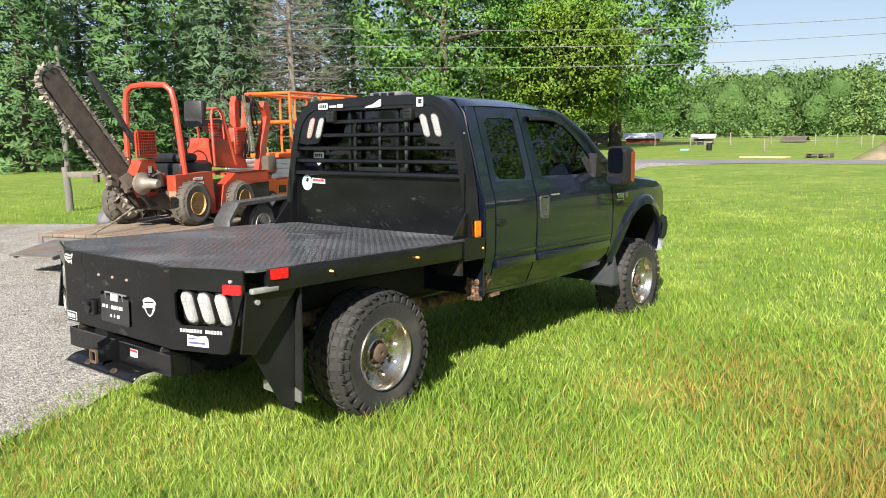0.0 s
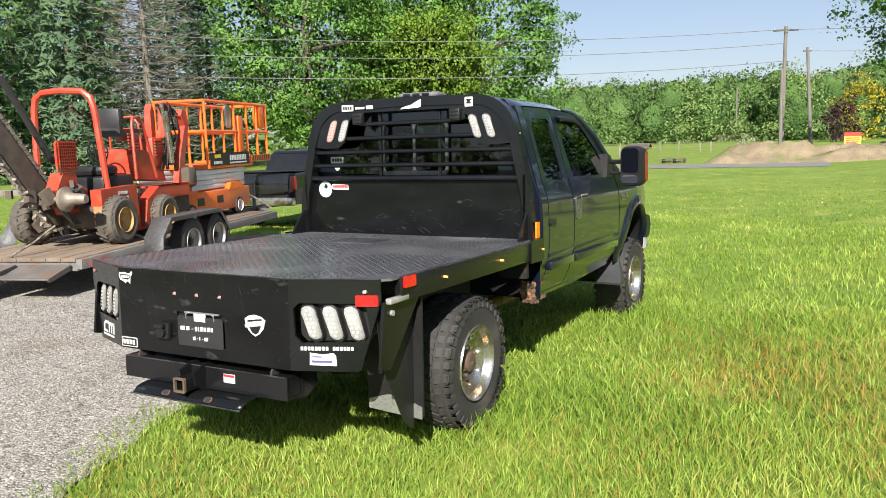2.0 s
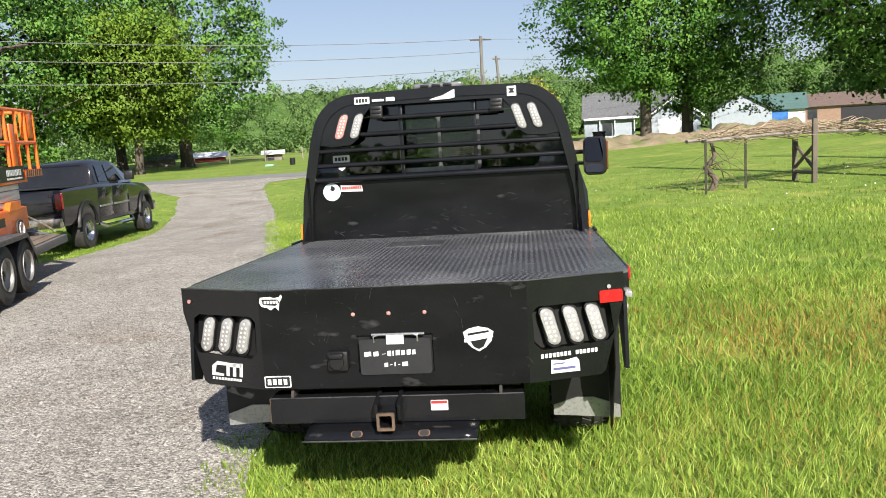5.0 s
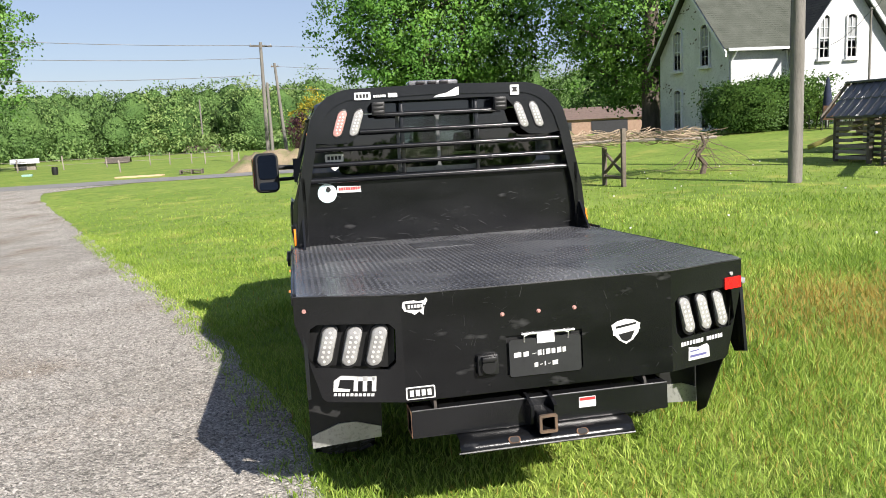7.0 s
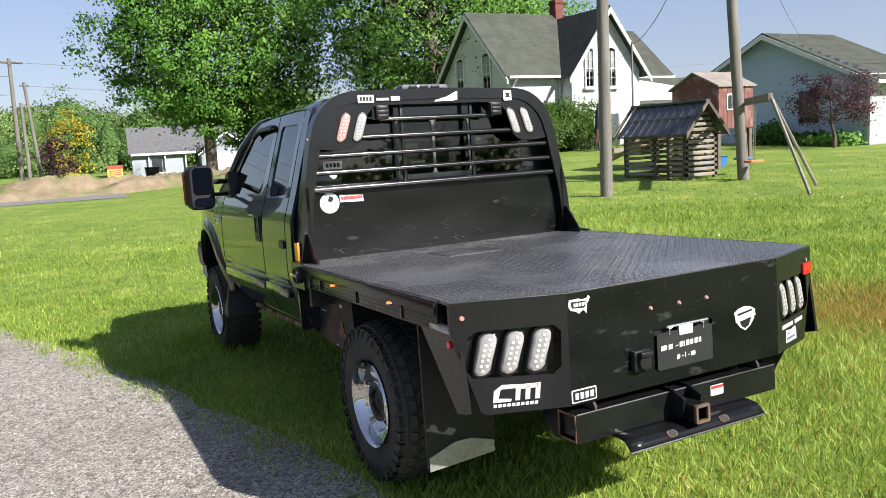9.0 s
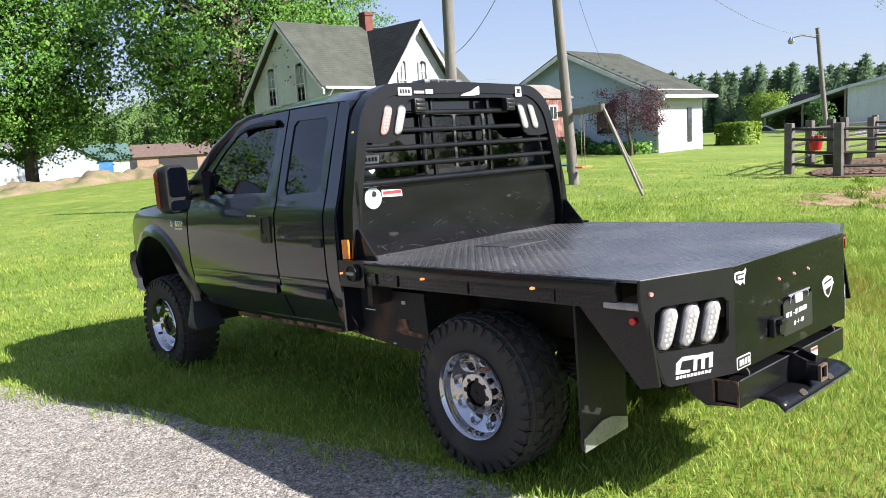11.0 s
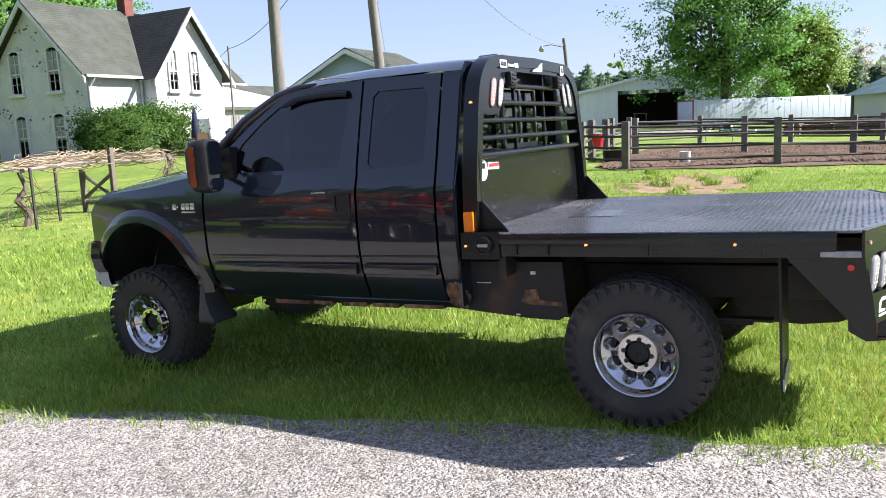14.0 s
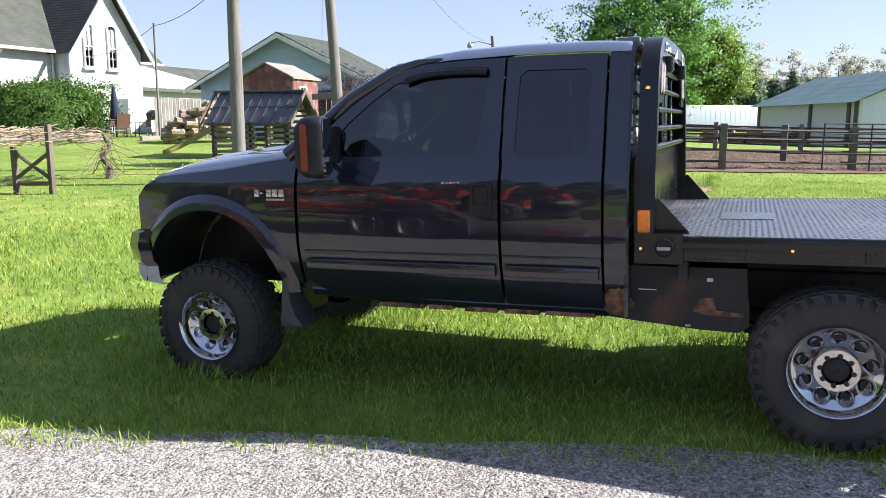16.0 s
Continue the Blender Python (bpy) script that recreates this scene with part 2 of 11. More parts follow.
def sheet(bm, rows):
    """A surface through rows of points."""
    vs = [[bm.verts.new(p) for p in r] for r in rows]
    for a, b in zip(vs, vs[1:]):
        for i in range(len(a) - 1):
            bm.faces.new((a[i], a[i + 1], b[i + 1], b[i]))
    return vs


def lathe(bm, prof, axis="x", n=32, at=(0, 0, 0), arc=None):
    """Turns (distance along axis, radius) about the axis."""
    at = Vector(at)
    u, v = {"x": ((0, 1, 0), (0, 0, 1)), "y": ((1, 0, 0), (0, 0, 1)), "z": ((1, 0, 0), (0, 1, 0))}[axis]
    ax = Vector({"x": (1, 0, 0), "y": (0, 1, 0), "z": (0, 0, 1)}[axis])
    rings = [ring(bm, at + ax * d, u, v, max(r, 1e-4), n=n) for d, r in prof]
    for a, b in zip(rings, rings[1:]):
        bridge(bm, a, b)


def rounded(w, h, r, n=5, cx=0.0, cy=0.0, lean=0.0):
    """The outline of a rounded rectangle; lean shifts its top sideways."""
    pts = []
    for sx, sy, a0 in ((1, 1, 0), (-1, 1, 90), (-1, -1, 180), (1, -1, 270)):
        for i in range(n + 1):
            a = radians(a0 + 90 * i / n)
            x, y = sx * (w / 2 - r) + r * math.cos(a), sy * (h / 2 - r) + r * math.sin(a)
            pts.append((cx + x + lean * y / h, cy + y))
    return pts


def part(name, bm, material, parent=None, label="", smooth=40.0):
    """Links a bmesh as one mesh object, under a thing or a part."""
    bmesh.ops.recalc_face_normals(bm, faces=bm.faces)
    me = bpy.data.meshes.new(name)
    bm.to_mesh(me)
    bm.free()
    return link(name, me, material, parent, label, smooth)


def link(name, me, material, parent=None, label="", smooth=40.0):
    for mm in (material if isinstance(material, (list, tuple)) else [material]):
        me.materials.append(mm)
    if smooth:
        me.shade_smooth()
        me.set_sharp_from_angle(angle=radians(smooth))
    ob = new(name, me)
    ob.parent = parent
    if label:
        tagged(ob, label)
    return ob


def thing(name, label, category, m=None, group="", kind=""):
    ob = new(name)
    ob.empty_display_size = 0.2
    if m is not None:
        ob.matrix_basis = m
    return tagged(ob, label, category, group, kind)


def bmx():
    return bmesh.new()


def lerp(tab, x):
    """Straight-line interpolation in a table of (x, y)."""
    if x <= tab[0][0]:
        return tab[0][1]
    for (a, b), (c, d) in zip(tab, tab[1:]):
        if x <= c:
            return b + (d - b) * (x - a) / (c - a)
    return tab[-1][1]


def smoothstep(a, b, x):
    t = min(max((x - a) / (b - a), 0.0), 1.0)
    return t * t * (3 - 2 * t)


# ---- ground ----
def ground_z(x, y):
    rise = min(max((x - 2) / 20, 0.0), 1.0) * min(max((y + 3) / 33, 0.0), 1.0) * (1 - smoothstep(38, 56, y))
    dip = 0.075 * math.exp(-((y - 4.5) / 3.5) ** 2) * math.exp(-(x / 6) ** 2)
    dip += 0.42 * math.exp(-((x + 10) / 6) ** 2) * math.exp(-((y - 15) / 8) ** 2)
    dip += 1.0 * math.exp(-((x - 4) / 10) ** 2) * math.exp(-((y - 72) / 9) ** 2)
    return rise - dip + 0.03 * noise.noise((x * 0.25, y * 0.25, 0.0)) * min(1.0, (x * x + (y - 1) ** 2) / 60)


def steps(lo, hi, fine_lo, fine_hi, fine, grow=1.25):
    out = [fine_lo]
    while out[-1] < fine_hi:
        out.append(out[-1] + fine)
    d = fine
    while out[-1] < hi:
        d *= grow
        out.append(out[-1] + d)
    d, low = fine, [fine_lo]
    while low[-1] > lo:
        d *= grow
        low.append(low[-1] - d)
    return low[:0:-1] + out


M_GRASS = mat("lawn", (0.130, 0.205, 0.030), (0.185, 0.255, 0.046), scale=0.3, rough=0.95, bump=0.5, bscale=30, fine=0.55,
              c3=(0.28, 0.29, 0.065), stain=0.22, sscale=1.1, spec=0.2)
M_GRAVEL = mat("limestone_gravel", (0.35, 0.325, 0.285), (0.275, 0.255, 0.22), scale=1.1, rough=0.95, bump=0.9, bscale=55, fine=0.5,
               c3=(0.21, 0.175, 0.135), stain=0.2, sscale=0.7, spec=0.2)
nd, ln = M_GRAVEL.node_tree.nodes, M_GRAVEL.node_tree.links
# packed chips: each cell a stone of its own grey, with a rounded top
gtc = nd.new("ShaderNodeTexCoord")
bsdf = nd["Principled BSDF"]
old = bsdf.inputs["Base Color"].links[0].from_socket
for k, (sc, lo, hi, h) in enumerate(((95.0, 0.52, 1.48, 0.005), (55.0, 0.75, 1.35, 0.009))):
    vo = nd.new("ShaderNodeTexVoronoi")
    vo.inputs["Scale"].default_value = sc
    ln.new(gtc.outputs["Object"], vo.inputs["Vector"])
    sp = nd.new("ShaderNodeSeparateColor")
    ln.new(vo.outputs["Color"], sp.inputs["Color"])
    mr = nd.new("ShaderNodeMapRange")
    mr.inputs["To Min"].default_value, mr.inputs["To Max"].default_value = lo, hi
    ln.new(sp.outputs["Red"], mr.inputs["Value"])
    hs = nd.new("ShaderNodeHueSaturation")
    ln.new(mr.outputs["Result"], hs.inputs["Value"])
    ln.new(old, hs.inputs["Color"])
    old = hs.outputs["Color"]
    bp = nd.new("ShaderNodeBump")
    bp.invert = True
    bp.inputs["Strength"].default_value = 0.8
    bp.inputs["Distance"].default_value = h
    ln.new(vo.outputs["Distance"], bp.inputs["Height"])
    if bsdf.inputs["Normal"].links:
        ln.new(bsdf.inputs["Normal"].links[0].from_socket, bp.inputs["Normal"])
    ln.new(bp.outputs["Normal"], bsdf.inputs["Normal"])
ln.new(old, bsdf.inputs["Base Color"])
M_ROAD = mat("grey_chipseal_road", (0.20, 0.195, 0.19), (0.17, 0.165, 0.16), scale=0.8, rough=0.95, bump=0.3, bscale=40)
M_DIRT = mat("bare_brown_soil", (0.17, 0.12, 0.085), (0.11, 0.075, 0.05), scale=1.4, rough=1.0, bump=1.0, bscale=9, fine=0.5, spec=0.1)
M_SAND = mat("dry_tan_soil", (0.34, 0.26, 0.15), (0.23, 0.17, 0.095), scale=2.2, rough=1.0, bump=0.6, bscale=12, spec=0.1)

xs = steps(-320, 320, -16, 26, 0.5)
ys = steps(-200, 380, -9, 36, 0.5)
bm = bmx()
sheet(bm, [[(x, y, ground_z(x, y)) for x in xs] for y in ys])
tagged(part("ground", bm, M_GRASS, smooth=180), "mown green lawn and open field of grass", "ground", kind="structure")

# the driveway's edge beside the parked truck, and its far edge
EDGE_R = [(-9.0, 1.2), (-4.2, 0.9), (-2.6, 0.3), (-1.75, -0.5), (-1.1, -0.8), (-0.5, -0.98), (0.1, -1.0), (1.2, -1.28), (2.0, -1.45), (3.6, -1.93),
          (4.7, -2.3), (6.9, -3.1), (10.2, -4.25), (17.5, -6.7), (22.2, -8.5), (26.1, -9.9), (28.8, -10.6), (31.0, -9.4), (32.5, -7.5)]
EDGE_L = [(-9.0, -30.0), (0.0, -17.0), (3.3, -13.5), (4.7, -11.8), (6.5, -9.7), (9.3, -8.0), (14.7, -8.9), (18.4, -10.2), (23.5, -12.3), (27.0, -15.5), (31.0, -21.0), (32.5, -25.0)]


def wob(x, y, s, a):
    return a * noise.noise((x * s, y * s, 3.0)) + 0.5 * a * noise.noise((x * s * 3.1, y * s * 3.1, 7.0))


def drape(name, rows_y, left, right, lift, material, label, cat, n=40, ragged=0.12):
    b = bmx()
    rows = []
    for y in rows_y:
        l, r = left(y), right(y)
        l += wob(l, y, 1.3, ragged)
        r += wob(r, y, 1.3, ragged)
        rows.append([(l + (r - l) * i / n, y, ground_z(l + (r - l) * i / n, y) + lift) for i in range(n + 1)])
    sheet(b, rows)
    return tagged(part(name, b, material, smooth=180), label, cat, kind="structure")


yy = [-9 + 0.12 * i for i in range(int(41.3 / 0.12))]
drape("driveway", yy, lambda y: lerp(EDGE_L, y), lambda y: lerp(EDGE_R, y), 0.012, M_GRAVEL, "pale grey crushed limestone gravel driveway", "driveway", n=60)



b = bmx()
rows = []
for i in range(113):
    x = -200 + 1.8 * i
    ym = 34.6 + 0.09 * (x + 7)
    rows.append([(x, ym + w, ground_z(x, ym + w) + 0.016) for w in (-2.0, -1.0, 0.0, 1.0, 2.0)])
sheet(b, rows)
tagged(part("road", b, M_ROAD, smooth=180), "narrow grey country road across the field", "road", kind="structure")


# ---- the parked truck: x across, y forward from the rear axle, z up ----
TRUCK = pose(0, -0.032, 0, -1.9, 0, 0)
truck = thing("pickup_truck", "black extended-cab pickup truck with a steel flatbed, parked on grass", "truck", TRUCK)

HW = [(0.55, 0.85), (0.62, 0.90), (0.75, 0.957), (0.86, 0.988), (0.95, 1.0), (1.15, 1.0), (1.30, 0.992), (1.36, 0.97), (1.44, 0.945), (1.90, 0.815), (1.96, 0.79), (2.03, 0.70)]


def half(y, z):
    w = lerp(HW, z)
    if y > 3.3:
        w -= 0.07 * ((y - 3.3) / 0.8) ** 2
    return w


def panel(name, side, ys, lo, hi, nz, parent, material=M_PAINT, label="", depth=0.03, xf=None):
    """A pressed body panel: outer skin between two curves, with edges turned in."""
    b = bmx()
    xf = xf or half
    rows = []
    for y in ys:
        a, c = lo(y), hi(y)
        zs = [a + (c - a) * i / nz for i in range(nz + 1)]
        rows.append([(side * xf(y, z), y, z) for z in zs])
    vs = sheet(b, rows)
    loop = [r[0] for r in vs] + vs[-1][1:] + [r[-1] for r in vs[::-1]][1:] + vs[0][::-1][1:-1]
    inn = [b.verts.new((v.co.x - side * depth, v.co.y, v.co.z)) for v in loop]
    bridge(b, loop, inn)
    return part(name, b, material, parent, label)


def frange(a, b, n):
    return [a + (b - a) * i / n for i in range(n + 1)]


def arch_lo(y, base=0.62):
    """The fender's lower edge with the wheel arch cut out of it."""
    cy, cz, r = 3.53, 0.62, 0.52
    d = abs(y - cy)
    return max(base, cz + math.sqrt(r * r - d * d)) if d < r else base


def side_ring(name, outer, inner, side, parent, inset=0.012, material=M_PAINT):
    """A door's window frame between two outlines of (y, z)."""
    b = bmx()
    o = [b.verts.new((side * half(y, z), y, z)) for y, z in outer]
    i = [b.verts.new((side * (half(y, z) - 0.004), y, z)) for y, z in inner]
    k = [b.verts.new((side * (half(y, z) - inset - 0.012), y, z)) for y, z in inner]
    bridge(b, o, i)
    bridge(b, i, k)
    ob = [b.verts.new((v.co.x - side * 0.03, v.co.y, v.co.z)) for v in o]
    bridge(b, o, ob)
    return part(name, b, material, parent)


def side_pane(name, outline, side, parent, inset=0.012, material=M_TINT, label=""):
    b = bmx()
    vs = [b.verts.new((side * (half(y, z) - inset), y, z)) for y, z in outline]
    b.faces.new(vs)
    ob = part(name, b, material, parent, label)
    ob.visible_shadow = True
    return ob


FD_O = [(2.80, 1.42), (2.79, 1.50), (2.68, 1.64), (2.50, 1.80), (2.32, 1.90), (2.12, 1.945), (1.85, 1.955), (1.645, 1.955), (1.645, 1.70), (1.645, 1.42), (2.0, 1.42), (2.4, 1.42)]
FD_I = [(2.66, 1.45), (2.65, 1.53), (2.57, 1.63), (2.42, 1.755), (2.28, 1.845), (2.10, 1.89), (1.88, 1.893), (1.735, 1.885), (1.745, 1.70), (1.785, 1.445), (2.0, 1.445), (2.4, 1.445)]
RD_O = [(1.63, 1.42), (1.63, 1.70), (1.63, 1.955), (1.50, 1.956), (1.20, 1.95), (1.10, 1.945), (1.10, 1.70), (1.10, 1.42), (1.20, 1.42), (1.50, 1.42)]
RD_I = [(1.565, 1.46), (1.56, 1.70), (1.555, 1.85), (1.52, 1.88), (1.21, 1.872), (1.175, 1.84), (1.176, 1.70), (1.178, 1.475), (1.21, 1.437), (1.53, 1.425)]

for side in (-1, 1):
    # cab corner behind the rear door, with its rusted foot
    panel("cab_corner", side, frange(0.975, 1.085, 4), lambda y: 0.62, lambda y: 1.95, 22, truck)
    b = bmx()
    hole = {}
    for i in range(40):
        for j in range(50):
            cy, cz = 0.94 + 0.004 * i, 0.575 + 0.004 * j
            if ((cy - (1.015 if side < 0 else 1.03)) / 0.072) ** 2 + ((cz - 0.665) / 0.086) ** 2 + 0.8 * noise.noise((cy * 22, cz * 22, -1)) + 0.45 * noise.noise((cy * 75, cz * 75, -1)) < (0.92 if side < 0 else 1.25):
                vs = []
                for ii, jj in ((i, j), (i + 1, j), (i + 1, j + 1), (i, j + 1)):
                    if (ii, jj) not in hole:
                        yy_, zz = 0.94 + 0.004 * ii, 0.575 + 0.004 * jj
                        hole[ii, jj] = b.verts.new((side * (half(max(yy_, 0.975), zz) + (0.005 if side < 0 else 0.012) + (0.006 if side < 0 else 0.011) * noise.noise((yy_ * 30, zz * 30, 3))), yy_ + 0.003 * noise.noise((yy_ * 60, zz * 60, 7)), zz))
                    vs.append(hole[ii, jj])
                b.faces.new(vs)
    tagged(part("rust_patch", b, M_RUST, truck, smooth=0), "flaking rust hole at the cab's foot", kind="stuff")
    if side > 0:
        # the rust goes on round the corner, with a torn lower lip
        b = bmx()
        rows = []
        for i in range(15):
            z = 0.585 + 0.155 * i / 14
            rows.append([(0.83 + 0.135 * j / 12 + 0.012 * noise.noise((j * 0.6, i * 0.5, 3)) + (0.03 * abs(i - 7) / 7 if j == 0 else 0), 0.958 - 0.02 * noise.noise((j * 0.5, i * 0.45, 9)) + (0.018 if j > 10 else 0), z + 0.008 * noise.noise((j * 0.7, i * 0.2, 5))) for j in range(13)])
        sheet(b, rows)
        tagged(part("rust_patch", b, M_RUST, truck, smooth=0), "torn rusty metal round the cab's corner", kind="stuff")
    # rear door
    rd = panel("rear_door", side, frange(1.10, 1.625, 12), lambda y: 0.635, lambda y: 1.42, 14, truck)
    side_ring("window_frame", RD_O, RD_I, side, rd)
    side_pane("window_pane", RD_I, side, rd, label="dark tinted side glass")
    b = bmx()
    prism(b, rounded(0.10, 0.05, 0.02, cx=1.155, cy=1.135), "x", side * 1.0, side * 1.012)
    part("door_handle", b, M_PLASTIC, rd)
    # front door
    fd = panel("front_door", side, frange(1.642, 2.865, 24), lambda y: 0.635 + (0.10 * max(0, (y - 2.7) / 0.165)), lambda y: 1.42, 14, truck)
    side_ring("window_frame", FD_O, FD_I, side, fd)
    side_pane("window_pane", FD_I, side, fd, label="dark tinted side glass")
    b = bmx()
    prism(b, rounded(0.125, 0.175, 0.02, cx=1.735, cy=1.21), "x", side * 0.985, side * 1.006, holes=[rounded(0.085, 0.10, 0.015, cx=1.735, cy=1.235)])
    prism(b, rounded(0.075, 0.09, 0.012, cx=1.733, cy=1.235), "x", side * 0.985, side * 1.001)
    cyl(b, (side * 0.99, 1.735, 1.148), (side * 1.009, 1.735, 1.148), 0.011)
    part("door_handle", b, M_PLASTIC if side < 0 else mat("smoky_grey_handle", (0.06, 0.06, 0.065), rough=0.25, coat=0.5), fd, "recessed pull handle")
    b = bmx()
    for i in range(5):
        prism(b, rounded(0.016, 0.012, 0.004, cx=1.86 + 0.022 * i, cy=1.30), "x", side * 0.99, side * 1.0)
    part("keypad", b, M_BADGE, fd)
    # rain visor over the front window
    b = bmx()
    rows = []
    for y, z in [(2.22, 1.865), (2.10, 1.898), (1.95, 1.905), (1.80, 1.902), (1.735, 1.895)]:
        rows.append([(side * (half(y, z) - 0.002), y, z + 0.012), (side * (half(y, z) + 0.028), y, z), (side * (half(y, z) + 0.034), y, z - 0.022), (side * (half(y, z) + 0.022), y, z - 0.03)])
    sheet(b, rows)
    part("rain_visor", b, M_PLASTIC, fd)
    # door mouldings
    for name, y0, y1, par in (("door_moulding", 1.66, 2.82, fd), ("door_moulding", 1.11, 1.61, rd)):
        b = bmx()
        box(b, *(sorted((side * 0.97, side * 1.010))), y0, y1, 0.80, 0.862, 0.007)
        part(name, b, M_PAINT, par)
        b = bmx()
        box(b, *(sorted((side * 0.97, side * 1.004))), y0 - 0.01, y1 + 0.01, 0.895, 0.915, 0.004)
        part("crease_strip", b, M_PAINT, par)
    # front fender, arch flare and inner well
    top = lambda y: lerp([(2.88, 1.45), (3.4, 1.385), (3.9, 1.345), (4.03, 1.29), (4.1, 1.22)], y)
    fe = panel("front_fender", side, [2.885, 2.92, 2.96, 3.0] + frange(3.012, 4.045, 40) + [4.055, 4.07, 4.085, 4.10], lambda y: arch_lo(y, 0.70 if y < 3.5 else 0.98), top, 12, truck)
    b = bmx()
    rows = []
    for i in range(29):
        a = radians(4 + 174 * i / 28)
        cy, cz = 3.53, 0.62
        rr = 0.52
        rows.append([(side * (half(cy + r * math.cos(a), max(0.7, cz + r * math.sin(a))) + o), cy + r * math.cos(a), cz + r * math.sin(a))
                     for r, o in ((rr + 0.095, 0.0), (rr + 0.080, 0.014), (rr + 0.045, 0.024), (rr + 0.004, 0.030), (rr - 0.008, 0.014), (rr - 0.008, -0.03))])
    sheet(b, rows)
    part("wheel_arch_flare", b, M_PAINT, fe)
    b = bmx()
    rows = []
    for i in range(21):
        a = radians(8 + 187 * i / 20)
        rows.append([(side * xx, 3.53 + 0.53 * math.cos(a), 0.60 + 0.53 * math.sin(a)) for xx in (0.97, 0.45)])
    vs = sheet(b, rows)
    part("wheel_well", b, M_PLASTIC, fe, "black inner wheel well")
    b = bmx()
    prism(b, [(3.53 + 0.52 * math.cos(radians(a)), 0.60 + 0.52 * math.sin(radians(a))) for a in range(0, 181, 15)], "x", *sorted((side * 0.44, side * 0.455)))
    part("splash_panel", b, M_PLASTIC, fe, "black panel closing the wheel well")
    # model badge: plain bars
    b = bmx()
    for i, w in enumerate((0.030, 0.012, 0.032, 0.032, 0.032)):
        y0 = 3.155 - 0.042 * i
        box(b, *(sorted((side * 0.985, side * 1.004))), y0 - w * 1.1, y0, 1.222 if i != 1 else 1.238, 1.266 if i != 1 else 1.25, 0.003)
    box(b, *(sorted((side * 0.985, side * 1.002))), 2.95, 3.075, 1.200, 1.212)
    part("model_badge", b, M_BADGE, fe, "silver model badge as plain bars")
    # mud flap behind the front wheel
    b = bmx()
    rows = []
    for z, yb, yf, xo in ((0.76, 3.00, 3.03, 0.955), (0.66, 2.985, 3.025, 0.965), (0.58, 2.96, 3.02, 0.985), (0.50, 2.91, 3.015, 1.01), (0.455, 2.86, 3.01, 1.02), (0.435, 2.87, 3.005, 1.01)):
        rows.append([(side * 0.78, yf, z), (side * xo, yf, z), (side * (xo + 0.006), (yb + yf) / 2, z), (side * xo, yb, z), (side * 0.78, yb + 0.02, z), (side * 0.78, yf, z)])
    sheet(b, rows)
    part("mud_guard", b, mat("grey_black_moulded_plastic", (0.035, 0.037, 0.04), (0.05, 0.052, 0.055), rough=0.45, bump=0.05), fe, "moulded splash guard flaring at its foot")
    # towing mirror
    mi = bmx()
    for i, (dz, r) in enumerate(((0.05, 0.02), (-0.05, 0.016))):
        tube(mi, [(side * 0.86, 2.72, 1.50 + dz * 0.8), (side * 1.0, 2.70, 1.50 + dz), (side * 1.12, 2.64, 1.50 + dz)], r, 8)
    prism(mi, [(2.60, 1.42), (2.80, 1.42), (2.80, 1.47), (2.72, 1.60), (2.62, 1.62)], "x", side * 0.87, side * 0.965)
    mirror = part("side_mirror", mi, M_PLASTIC, truck, "tall black towing mirror on two arms")
    b = bmx()
    rows = []
    for y, s in ((2.545, 0.93), (2.56, 1.0), (2.61, 1.0), (2.66, 0.94), (2.70, 0.70)):
        rows.append([(side * (1.195 + px), y, pz) for px, pz in [(u * s, 1.51 + (v - 1.51) * s) for u, v in rounded(0.20, 0.335, 0.055, 5, 0.0, 1.51)]])
    vs = [[b.verts.new(p) for p in r] for r in rows]
    for p, q in zip(vs, vs[1:]):
        bridge(b, p, q)
    b.faces.new(vs[-1])
    b.faces.new(vs[0][::-1])
    part("mirror_shell", b, M_PLASTIC, mirror)
    b = bmx()
    prism(b, [(side * 1.195 + u, v) for u, v in rounded(0.155, 0.20, 0.03, 5, 0, 1.56)], "y", 2.536, 2.543)
    part("mirror_glass", b, M_MIRROR, mirror)
    b = bmx()
    prism(b, [(side * 1.195 + u, v) for u, v in rounded(0.155, 0.065, 0.025, 5, 0, 1.40)], "y", 2.534, 2.543)
    part("wide_angle_glass", b, M_MIRROR, mirror)
    b = bmx()
    prism(b, rounded(0.04, 0.25, 0.018, 4, 2.64, 1.51), "x", side * 1.286, side * 1.299)
    part("turn_signal", b, mat("amber_mirror_lens", (0.22, 0.05, 0.015), rough=0.25, coat=0.5) if side < 0 else bpy.data.materials["amber_mirror_lens"], mirror)
    for ch_ in mirror.children:
        ch_.matrix_basis = pose(side * 1.195, 2.6, 0) @ pose(0, 0, 0, 0, 0, -15 * side) @ pose(-side * 1.195, -2.6, 0)

# roof, windscreen, back of the cab
b = bmx()
rows = []
for y, ze, zc, xe in [(0.975, 1.90, 1.93, 0.80), (0.985, 1.955, 2.01, 0.79), (1.03, 1.975, 2.045, 0.785), (1.2, 1.985, 2.06, 0.78), (1.6, 1.99, 2.07, 0.78), (1.95, 1.985, 2.065, 0.78),
                      (2.15, 1.97, 2.045, 0.78), (2.30, 1.92, 2.0, 0.79)]:
    row = []
    for i in range(17):
        u = -1 + 2 * i / 16
        k = abs(u)
        z = zc + (ze - zc) * (k ** 3)
        if k > 0.93:
            z -= 0.025
        row.append((u * xe * (1.02 if k > 0.93 else 1.0), y, z))
    rows.append(row)
sheet(b, rows)
part("roof", b, M_PAINT, truck)
b = bmx()
rows = []
